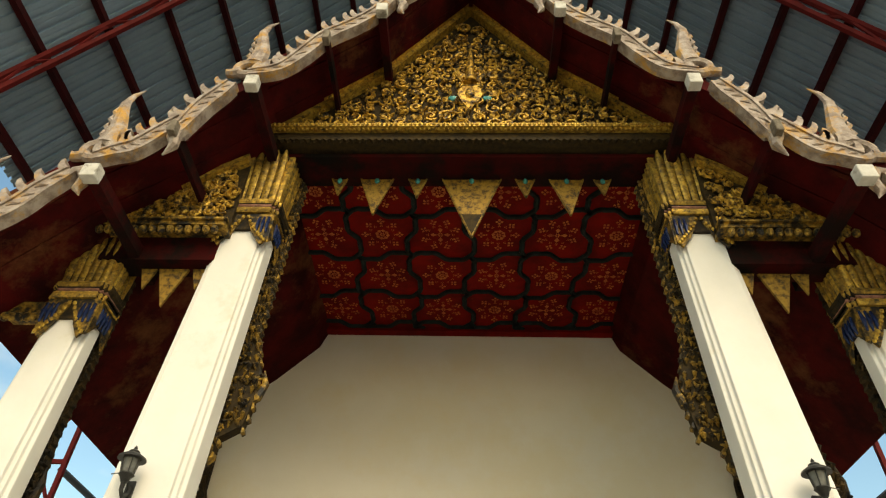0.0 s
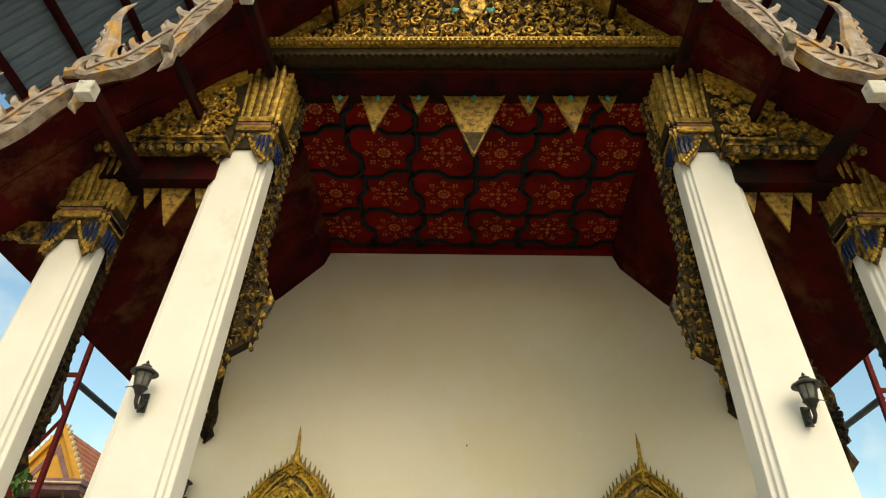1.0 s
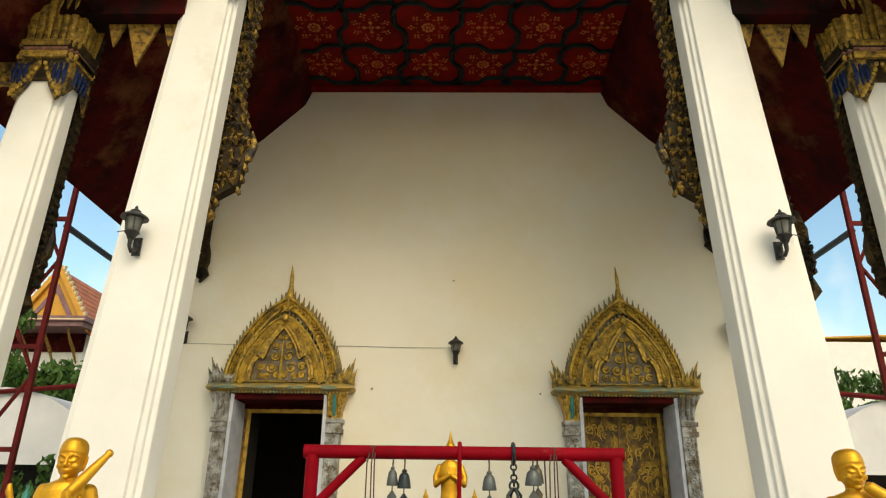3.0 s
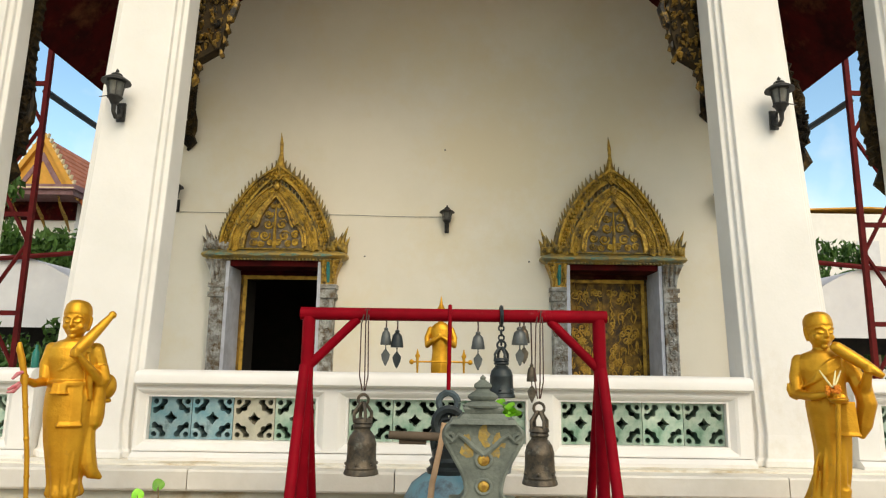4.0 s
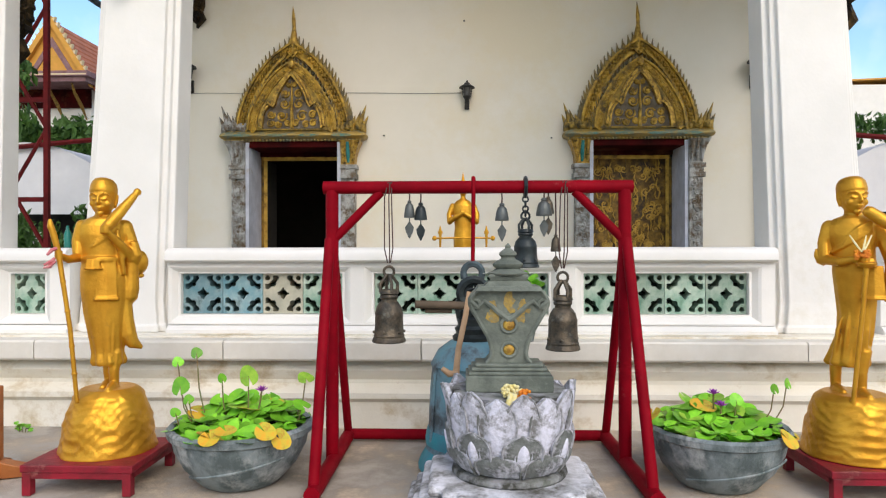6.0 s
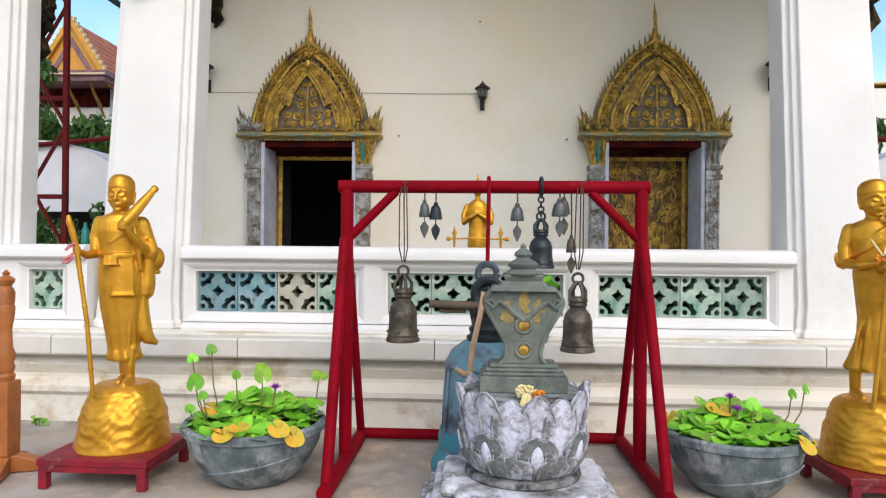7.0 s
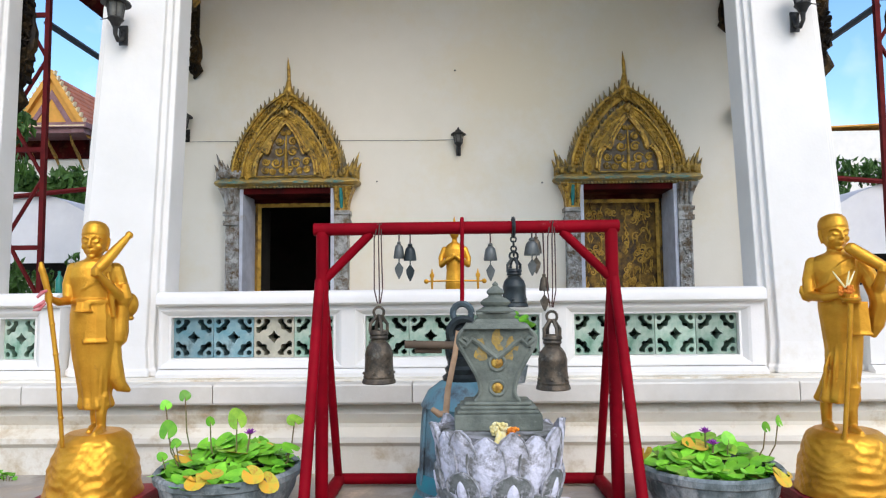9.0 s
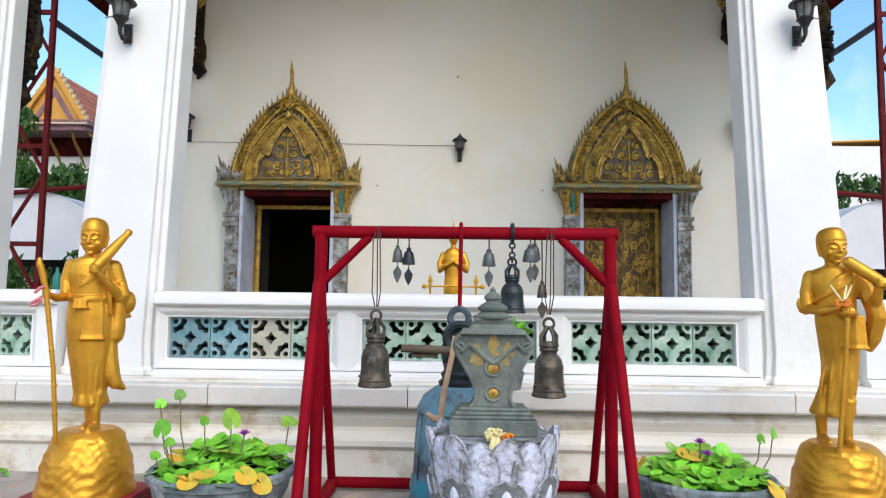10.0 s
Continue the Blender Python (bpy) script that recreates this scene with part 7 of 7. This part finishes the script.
monk_left()
monk_right()
WRIST = at(2.262, 3.98, 0.130) @ Matrix.Rotation(radians(-27), 4, "Z") @ Matrix.Diagonal((1.06, 1.03, 0.99, 1))
g = Geo()
for k in range(26):
    a = random.uniform(0, 6.28)
    g.ball((0.030 + 0.030 * math.cos(a), -0.182 + 0.010 * math.sin(a), 1.225 + random.uniform(-0.022, 0.022)), 0.011, n=6, k=4, m=WRIST)
solid("hand_garland", g, M_ORANGEFLOWER, "orange marigold garland hung on the statue's wrist", "garland")
g = Geo()
for x0, x1 in ((-0.025, 0.026), (0.075, 0.034), (0.05, 0.030)):
    g.tube([(x0, -0.125, 1.335), ((x0 + x1) / 2, -0.160, 1.285), (x1, -0.186, 1.240)], [0.003, 0.006, 0.004], 6, WRIST)
solid("jasmine_string", g, M_YELLOWFLOWER, "pale jasmine string hanging at the statue's chest", "garland", smooth=50)
STAFF = at(-2.185, 3.98, 0.125) @ Matrix.Rotation(radians(27), 4, "Z")
g = Geo()
g.tube([(-0.255, -0.197, 1.262), (-0.280, -0.195, 1.250), (-0.305, -0.190, 1.222)], [0.008, 0.012, 0.007], 7, STAFF)
g.tube([(-0.265, -0.200, 1.205), (-0.290, -0.200, 1.180), (-0.320, -0.195, 1.165)], [0.008, 0.012, 0.006], 7, STAFF)
g.tube([(-0.262, -0.200, 1.190), (-0.292, -0.200, 1.155), (-0.322, -0.195, 1.150)], [0.007, 0.011, 0.005], 7, STAFF)
solid("wrist_ribbon", g, M_RIBBON, "pink and white cloth ribbon tied on the statue's staff", "ribbon", smooth=50)


def red_stand(x, y, label):
    ob = thing("statue_stand", label, "stand", "statue stands", "", at(x, y, 0))
    g = Geo()
    g.box(-0.32, 0.32, -0.29, 0.29, 0.130, 0.172)
    part("top", g, M_STAND, ob, bevel=0.006)
    for sx in (-1, 1):
        g = Geo()
        g.box(sx * 0.29 - 0.02, sx * 0.29 + 0.02, -0.262, 0.262, 0.095, 0.130)
        part("rail", g, M_STAND, ob)
        for sy in (-1, 1):
            g = Geo()
            g.box(sx * 0.285 - 0.025, sx * 0.285 + 0.025, sy * 0.262 - 0.025, sy * 0.262 + 0.025, 0.0, 0.1295)
            part("leg", g, M_STAND, ob, bevel=0.004)
    for sy in (-1, 1):
        g = Geo()
        g.box(-0.26, 0.26, sy * 0.262 - 0.02, sy * 0.262 + 0.02, 0.095, 0.1295)
        part("rail", g, M_STAND, ob)
    return ob


red_stand(-2.19, 3.93, "low chipped red wooden stand under a statue")
red_stand(2.28, 3.95, "low red wooden stand under a statue")

# turned wooden sign post
post = thing("wooden_post", "turned orange-brown wooden post on cross feet", "post", "", "", at(-2.90, 3.92, 0))
g = Geo()
g.box(-0.062, 0.062, -0.062, 0.062, 0.10, 0.55)
part("block", g, M_WOOD, post, bevel=0.008)
g = Geo()
g.lathe([(0.05, 0.55), (0.058, 0.58), (0.045, 0.60), (0.055, 0.63), (0.045, 0.66), (0.06, 0.70), (0.042, 0.75), (0.035, 0.86), (0.05, 0.96), (0.05, 1.0), (0.042, 1.02)], 18)
part("shaft", g, M_WOOD, post, smooth=40)
g = Geo()
g.lathe([(0.048, 1.02), (0.05, 1.09), (0.04, 1.11), (0.03, 1.125), (0.045, 1.15), (0.05, 1.165), (0.035, 1.18), (0.015, 1.19), (0.022, 1.205), (0.004, 1.225)], 18)
part("knob", g, M_WOOD, post, smooth=40)
for a in (0.35, 0.35 + math.pi / 2):
    g = Geo()
    g.prism_y([(-0.30, 0.0), (0.30, 0.0), (0.30, 0.03), (0.08, 0.10), (-0.08, 0.10), (-0.30, 0.03)], -0.05, 0.05, Matrix.Rotation(a, 4, "Z"))
    part("foot", g, M_WOOD, post, bevel=0.006)

# standing golden figure on the porch with candle rail, and a small pot plant
g = Geo()
rings = [oval(0, 0, z, rx, ry, 24, fo, 7) for z, rx, ry, fo in ((0.0, 0.12, 0.09, 0.03), (0.25, 0.11, 0.09, 0.03), (0.5, 0.115, 0.095, 0.02), (0.66, 0.10, 0.085, 0.0), (0.78, 0.115, 0.085, 0.0), (0.90, 0.125, 0.08, 0.0), (0.95, 0.085, 0.06, 0.0), (0.975, 0.04, 0.04, 0.0))]
g.loft(rings)
for s in (-1, 1):
    limb(g, [(s * 0.125, 0, 0.895), (s * 0.165, -0.01, 0.80), (s * 0.16, -0.03, 0.72)], [0.036, 0.034, 0.032])
    limb(g, [(s * 0.16, -0.03, 0.72), (s * 0.09, -0.10, 0.77), (s * -0.02, -0.115, 0.83)], [0.032, 0.028, 0.02])
limb(g, [(0, 0, 0.95), (0, 0, 1.02)], [0.034, 0.03])
g.ball((0, -0.005, 1.085), 0.058, 0.066, 0.078, 12, 10)
g.ball((0, 0.0, 1.15), 0.034, 0.036, 0.03, 10, 8)
g.tube([(0, 0, 1.16), (0, 0, 1.21), (0, 0, 1.28)], [0.026, 0.016, 0.003], 8)
ob = solid("standing_figure", g, M_STATUE, "small golden standing figure on the porch", "statue", "golden statues", "", 60, 0.0, at(-0.035, 7.0, 0.98) @ Matrix.Diagonal((0.88, 0.88, 0.95, 1)))
md = ob.modifiers.new("remesh", "REMESH")
md.mode, md.voxel_size, md.use_smooth_shade = "VOXEL", 0.008, True
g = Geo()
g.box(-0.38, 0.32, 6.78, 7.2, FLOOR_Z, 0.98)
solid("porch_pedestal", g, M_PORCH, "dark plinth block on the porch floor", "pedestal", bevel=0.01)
cr = thing("candle_rail", "gilt candle rail in front of the golden figure", "candle rail")
g = Geo()
g.tube([(-0.33, 6.84, 1.49), (-0.03, 6.84, 1.495), (0.27, 6.84, 1.49)], 0.010, 6)
part("bar", g, M_STATUE, cr)
for x in (-0.27, 0.205):
    g = Geo()
    g.tube([(x, 6.84, 0.98), (x, 6.84, 1.4), (x, 6.84, 1.56), (x, 6.84, 1.62)], [0.014, 0.010, 0.018, 0.004], 7)
    g.ball((x, 6.84, 1.55), 0.026, 0.016, 0.026, 8, 5)
    part("upright", g, M_STATUE, cr)
for x in (-0.33, 0.27):
    g = Geo()
    g.ball((x, 6.84, 1.49), 0.026, 0.02, 0.026, 8, 5)
    part("knob", g, M_STATUE, cr)
pot = thing("pot_plant", "small green plant behind the boundary stone", "plant", "", "", at(0.44, 5.05, 0.68))
for k in range(16):
    m = at(random.uniform(-0.09, 0.10), random.uniform(-0.04, 0.06), random.uniform(0.33, 0.50)) @ Matrix.Rotation(random.uniform(0, 6), 4, "Z") @ Matrix.Rotation(random.uniform(0.3, 1.3), 4, "X") @ Matrix.Diagonal((0.9, 0.6, 0.9, 1))
    piece("leaf", LEAVES[1], m, pot)
g = Geo()
g.lathe([(0.06, 0.0), (0.085, 0.12), (0.09, 0.13), (0.07, 0.13), (0.02, 0.11)], 16)
part("pot", g, M_BOWL, pot, smooth=40)
g = Geo()
for k in range(5):
    g.tube([(0.01 * k - 0.02, 0, 0.11), (0.03 * (k - 2), 0.0, 0.40)], 0.005, 5)
part("stems", g, M_STEM, pot)
weed = thing("weed", "small green weed tuft on the bare ground", "weed", "", "", at(-3.36, 4.93, 0))
rw = random.Random(12)
for k in range(14):
    m = at(rw.uniform(-0.07, 0.07), rw.uniform(-0.04, 0.04), rw.uniform(0.01, 0.06)) @ Matrix.Rotation(rw.uniform(0, 6.28), 4, "Z") @ Matrix.Rotation(rw.uniform(0.3, 1.0), 4, "X") @ Matrix.Diagonal((0.5, 0.35, 0.5, 1))
    piece("leaf", LEAVES[4], m, weed)
g = Geo()
for k in range(4):
    g.tube([(0.02 * k - 0.03, 0, -0.01), (0.03 * (k - 1.5), 0.01, 0.05)], 0.003, 4)
part("stems", g, M_STEM, weed)
g = Geo()
g.lathe([(0.035, 0.0), (0.035, 0.14), (0.015, 0.18), (0.015, 0.22)], 14)
solid("green_bottle", g, M_GREENGLASS, "small green bottle on the parapet coping", "bottle", smooth=40, m=at(-3.37, 5.50, 1.393) @ Matrix.Diagonal((0.8, 0.8, 0.85, 1)))

# ================= steel shelter over the temple =================
SH0, SHS, EAVE = 17.6, 1.40, 6.6
Y0, Y1 = 3.6, 22.0
ang = math.atan(SHS)
for s in (-1, 1):
    g = Geo()
    rows = []
    y = Y0
    while y < Y1:
        for dy, bumpz in ((0.0, 0.0), (0.058, 0.0), (0.062, 0.016), (0.074, 0.016), (0.078, 0.0), (0.132, 0.0), (0.138, 0.06), (0.180, 0.06)):
            rows.append([(0.0, y + dy, SH0 + bumpz), (s * EAVE, y + dy, SH0 - SHS * EAVE + bumpz), (s * EAVE, y + dy, SH0 - SHS * EAVE + bumpz + 0.01), (0.0, y + dy, SH0 + bumpz + 0.01)])
        y += 0.188
    g.loft(rows, False)
    solid("shelter_roof", g, M_SHEET, "grey corrugated metal sheet roof of the shelter", "roof", "shelter roof sheets", "structure")
    for k in range(11):
        x = 0.10 + 0.575 * (k + 1)
        g = Geo()
        g.box(s * x - 0.045, s * x + 0.045, Y0, Y1, SH0 - SHS * x - 0.13, SH0 - SHS * x - 0.02)
        solid("shelter_purlin", g, M_PURLIN, "dark red steel purlin under the sheet roof", "purlin", "shelter purlins")
    for ty in (4.75, 11.1, 17.4):
        tr = thing("shelter_truss", "red steel lattice rafter of the shelter", "truss", "shelter trusses")
        p0, p1 = Vector((s * 0.1, ty, SH0 - 0.35)), Vector((s * EAVE, ty, SH0 - SHS * EAVE - 0.30))
        q0, q1 = p0 - Vector((0, 0, 0.5)), p1 - Vector((0, 0, 0.45))
        for a, b, nm in ((p0, p1, "chord"), (q0, q1, "chord")):
            g = Geo()
            g.tube([a, (a + b) / 2, b], 0.055, 6)
            part(nm, g, M_REDSTEEL, tr)
        for k in range(9):
            g = Geo()
            a = p0.lerp(p1, k / 9)
            b = q0.lerp(q1, (k + 0.5) / 9)
            c = p0.lerp(p1, (k + 1) / 9)
            g.tube([a, b], 0.025, 5)
            g.tube([b, c], 0.025, 5)
            part("web", g, M_REDSTEEL, tr)
    for ty in (11.1, 17.4):
        pt = thing("shelter_post", "red steel lattice post of the shelter", "post", "shelter posts")
        for dx in (0.0, 0.62):
            g = Geo()
            x = s * (7.15 + dx)
            g.box(x - 0.04, x + 0.04, ty - 0.04, ty + 0.04, 0.0, 8.2 - 0.6 * dx)
            part("upright", g, M_REDSTEEL, pt)
        for k in range(8):
            g = Geo()
            za, zb = 0.3 + k * 1.05, 0.3 + (k + 1) * 1.05
            xa, xb = (7.15, 7.77) if k % 2 else (7.77, 7.15)
            g.tube([(s * xa, ty, za), (s * xb, ty, zb)], 0.035, 5)
            part("brace", g, M_REDSTEEL, pt)
        for zz in (2.2, 3.9, 6.3):
            g = Geo()
            g.box(min(s * 7.15, s * 7.77), max(s * 7.15, s * 7.77), ty - 0.025, ty + 0.025, zz, zz + 0.08)
            part("tie", g, M_REDSTEEL, pt)
    for zz in (6.2,):
        g = Geo()
        g.tube([(s * 7.18, 11.1, zz), (s * 7.18, 17.4, zz)], 0.06, 6)
        solid("shelter_tie", g, M_DARKSTEEL, "steel tie beam between shelter posts, coloured blue-black as a silhouette", "beam", "shelter ties")

# ================= surroundings =================
def tent(s, x0, x1, y0, y1, label):
    ob = thing("tent_canopy", label, "tent", "white tents")
    g = Geo()
    rows = []
    for k in range(13):
        u = k / 12
        x = x0 + (x1 - x0) * u
        z = 2.6 + 1.25 * math.sin(math.pi * u) ** 0.7
        rows.append([(s * x, y0, z), (s * x, y1, z), (s * x, y1, z + 0.02), (s * x, y0, z + 0.02)])
    g.loft(rows, False)
    part("canopy", g, M_TENT, ob, smooth=40)
    g = Geo()
    top = [(s * (x0 + (x1 - x0) * k / 12), 2.6 + 1.25 * math.sin(math.pi * k / 12) ** 0.7) for k in range(13)]
    g.prism_y(top + [(s * x1, 2.2), (s * x0, 2.2)], y0 - 0.01, y0 + 0.01)
    part("end_flap", g, M_TENT, ob)
    # two added dark sheets stand in for the shade under the canopy
    g = Geo()
    g.box(min(s * x0, s * x1), max(s * x0, s * x1), y1 - 0.06, y1 - 0.03, 0.0, 2.9)
    part("shade_sheet", g, M_TENTSHADE, ob, "added dark sheet that stands in for shade inside the tent")
    g = Geo()
    g.box(min(s * x0, s * x1), max(s * x0, s * x1), y0 + 2.4, y0 + 2.43, 1.9, 3.2)
    part("shade_sheet", g, M_TENTSHADE, ob, "added dark sheet that stands in for shade inside the tent")
    for x in (x0, x1):
        for y in (y0, y1):
            g = Geo()
            g.tube([(s * x, y, 0), (s * x, y, 2.6)], 0.04, 6)
            part("pole", g, M_REDSTEEL, ob)
    g = Geo()
    g.tube([(s * x0, y0 - 0.1, 3.95), (s * x1, y0 - 0.1, 3.55)], 0.06, 6)
    part("ridge_bar", g, M_REDSTEEL, ob)
    return ob


tent(-1, 7.9, 12.5, 15.0, 20.0, "white canvas tent canopy beyond the shelter posts")
tent(1, 7.9, 12.5, 15.0, 20.0, "white canvas tent canopy beyond the shelter posts")


def crown(ob, c, rx, ry, rz, n, leaf, seed, name="crown"):
    rr = random.Random(seed)
    g = Geo()
    clumps = [(rr.gauss(0, 0.5), rr.gauss(0, 0.5), rr.gauss(0, 0.45)) for _ in range(26)]
    for k in range(n):
        cx, cy, cz = rr.choice(clumps)
        d = Vector((rr.gauss(0, 1), rr.gauss(0, 1), rr.gauss(0, 1))).normalized() * rr.uniform(0.12, 0.30)
        p = Vector((c[0] + (cx + d.x) * rx, c[1] + (cy + d.y) * ry, c[2] + (cz + d.z) * rz))
        m = Matrix.Translation(p) @ Euler((rr.uniform(0, 6), rr.uniform(0, 6), rr.uniform(0, 6))).to_matrix().to_4x4()
        q = leaf * rr.uniform(0.6, 1.3)
        g.add([(-q, 0, 0), (0, -q * 0.45, 0.1 * q), (q, 0, 0), (0, q * 0.45, 0.1 * q)], [(0, 1, 2, 3)], m)
    return part(name, g, M_FOLIAGE, ob)


def tree(x, y, h, r, seed, label):
    ob = thing("tree", label, "tree", "background trees", "", at(x, y, 0))
    rr = random.Random(seed)
    g = Geo()
    g.tube([(0, 0, -0.1), (0.1, 0, h * 0.3), (0.0, 0.1, h * 0.6), (0.1, 0, h * 0.85)], [0.2, 0.16, 0.11, 0.04], 8)
    for k in range(6):
        a = rr.uniform(0, 6.28)
        g.tube([(0, 0, h * (0.35 + 0.07 * k)), (r * 0.4 * math.cos(a), r * 0.4 * math.sin(a), h * (0.5 + 0.07 * k)), (r * 0.75 * math.cos(a), r * 0.75 * math.sin(a), h * (0.58 + 0.07 * k))], [0.08, 0.05, 0.015], 6)
    part("trunk", g, M_BARK, ob)
    crown(ob, (0, 0, h * 0.68), r, r, h * 0.38, 4200, 0.21, seed)
    return ob


def shrub(x, y, h, r, seed):
    ob = thing("shrub", "dense green shrub beside the tent", "shrub", "shrubs", "", at(x, y, 0))
    g = Geo()
    for k in range(5):
        a = k * 1.3
        g.tube([(0, 0, -0.05), (0.2 * r * math.cos(a), 0.2 * r * math.sin(a), h * 0.4), (0.5 * r * math.cos(a), 0.5 * r * math.sin(a), h * 0.75)], [0.05, 0.035, 0.01], 5)
    part("stems", g, M_BARK, ob)
    crown(ob, (0, 0, h * 0.55), r, r, h * 0.55, 1300, 0.10, seed)


def palm(x, y, h, seed):
    ob = thing("palm_tree", "palm with a tuft of arching fronds", "palm", "background trees", "", at(x, y, 0))
    rr = random.Random(seed)
    g = Geo()
    g.tube([(0, 0, -0.1), (0.1, 0, h * 0.5), (0.05, 0, h)], [0.18, 0.14, 0.12], 8)
    part("trunk", g, M_BARK, ob)
    for k in range(16):
        a = 2 * math.pi * k / 16 + rr.uniform(-0.2, 0.2)
        el = rr.uniform(0.1, 1.1)
        g = Geo()
        pts = []
        for q in range(7):
            u = q / 6
            rad = 1.5 * u
            pts.append(Vector((rad * math.cos(a) * math.cos(el * (1 - u * 0.6)), rad * math.sin(a) * math.cos(el * (1 - u * 0.6)), h + 1.1 * u * math.sin(el) - 0.9 * u * u)))
        g.tube(pts, 0.02, 4)
        for q in range(1, 7):
            d = (pts[q] - pts[q - 1]).normalized()
            side = d.cross(Vector((0, 0, 1))).normalized()
            for sg in (-1, 1):
                for f in (0.0, 0.5):
                    b = pts[q - 1].lerp(pts[q], f)
                    g.add([b, b + d * 0.10 + side * sg * 0.05, b + d * 0.25 + side * sg * 0.42 - Vector((0, 0, 0.12)), b + d * 0.04 + side * sg * 0.02], [(0, 1, 2, 3)])
        part("frond", g, M_FOLIAGE, ob)


tree(-13.6, 24.0, 5.8, 1.8, 3, "leafy green tree in front of the far hall")
tree(-16.0, 23.0, 6.3, 1.6, 8, "leafy green tree in front of the far hall")
for k, (x, y) in enumerate(((-8.6, 14.0), (-9.6, 14.2), (-10.6, 14.0), (-7.9, 14.4))):
    shrub(x, y, 1.9, 0.8, 30 + k)
for k, (x, y, h, r) in enumerate(((20.5, 34, 6.6, 2.4), (23.5, 35, 6.2, 2.2), (17.5, 33, 5.8, 2.2), (26.5, 34, 6.8, 2.4))):
    tree(x, y, h + 0.3, r * 1.1, 50 + k, "green leafy tree beyond the tents")
palm(20.0, 31.0, 6.0, 77)
palm(22.6, 31.5, 5.6, 78)

# far hall with an orange tiled roof
hall = thing("temple_hall", "white temple hall with orange tiled roof and gilt gable", "building", "", "", at(-16.5, 26.0, 0))
SL = 1.56
g = Geo()
g.box(-4.2, 1.15, 0.7, 18, 0, 8.0)
part("wall", g, M_WHITE, hall)
for s in (-1, 1):
    g = Geo()
    g.prism_y([(0, 10.55), (s * 1.75, 10.55 - SL * 1.75), (s * 1.75, 10.40 - SL * 1.75), (0, 10.35)], 0.05, 18)
    part("roof", g, M_ROOFTILE, hall, "orange glazed tile roof")
    for k in range(11):
        g = Geo()
        xa, xb = 0.16 * k + 0.02, 0.16 * k + 0.17
        g.prism_y([(s * xa, 10.556 - SL * xa), (s * xb, 10.552 - SL * xb), (s * xb, 10.60 - SL * xb)], 0.1, 18)
        part("tile_course", g, M_ROOFTILE, hall)
    g = Geo()
    g.prism_y([(0, 10.72), (s * 1.62, 10.72 - SL * 1.62), (s * 1.62, 10.38 - SL * 1.62), (0, 10.36)], -0.2, 0.048)
    part("bargeboard", g, M_ROOFGOLD, hall, "gilt bargeboard")
    for k in range(11):
        g = Geo()
        x = s * (0.10 + 0.14 * k)
        z = 10.70 - SL * abs(x)
        g.prism_y([(x - 0.06, z + 0.02), (x + 0.06, z - 0.06), (x + s * 0.10, z + 0.13)], -0.18, -0.02)
        part("tooth", g, M_GABLEWHITE, hall, "pale painted gable tooth")
g = Geo()
g.prism_y([(-1.32, 8.38), (1.32, 8.38), (0, 10.36)], -0.02, 0.3)
part("gable", g, M_ROOFGOLD, hall, "yellow gilt gable panel")
g = Geo()
g.prism_y([(0.0, 9.9), (0.95, 8.42), (0.72, 8.42), (0.0, 9.54)], -0.06, -0.021)
g.prism_y([(0.0, 9.9), (-0.95, 8.42), (-0.72, 8.42), (0.0, 9.54)], -0.06, -0.022)
part("gable_trim", g, M_FASCIA, hall, "brown inner gable trim")
g = Geo()
g.box(-4.8, 1.85, -0.75, 18, 8.16, 8.36)
g.box(-4.7, 1.72, -0.65, 18, 7.96, 8.158)
part("eave", g, M_FASCIA, hall, "purple-brown moulded eave")
g = Geo()
g.box(-4.75, 1.79, -0.71, -0.752, 8.20, 8.25)
part("eave_line", g, M_GABLEWHITE, hall, "pale line along the eave")
g = Geo()
g.box(-4.1, 1.2, 0.60, 0.698, 7.2, 7.958)
part("frieze_board", g, M_REDWORN, hall, "dark red board under the eave")
for k in range(6):
    g = Geo()
    x = -3.75 + k * 0.96
    g.tube([(x, 0.60, 6.7), (x, 0.2, 7.2), (x, -0.25, 7.6), (x, -0.45, 7.95)], [0.03, 0.08, 0.06, 0.04], 6)
    part("eave_bracket", g, M_PENDANT, hall)
# white building with a gilt roof edge
bld = thing("white_building", "white rendered building with a gilt roof edge", "building", "", "", at(26.0, 42.0, 0))
g = Geo()
g.box(-7, 10, 0, 10, 0, 11.6)
part("wall", g, M_WHITE, bld)
g = Geo()
g.prism_y([(-7.2, 11.61), (1.5, 11.96), (10.2, 11.61), (10.2, 11.70), (1.5, 12.06), (-7.2, 11.70)], -0.12, 10)
part("roof", g, M_ROOFGOLD, bld, "gilt roof edge")
for k in range(5):
    for j in range(3):
        w = Geo()
        w.box(-5.8 + k * 3.2, -4.4 + k * 3.2, -0.06, 0.0, 1.5 + j * 3.3, 3.2 + j * 3.3)
        part("window", w, M_TENT, bld)
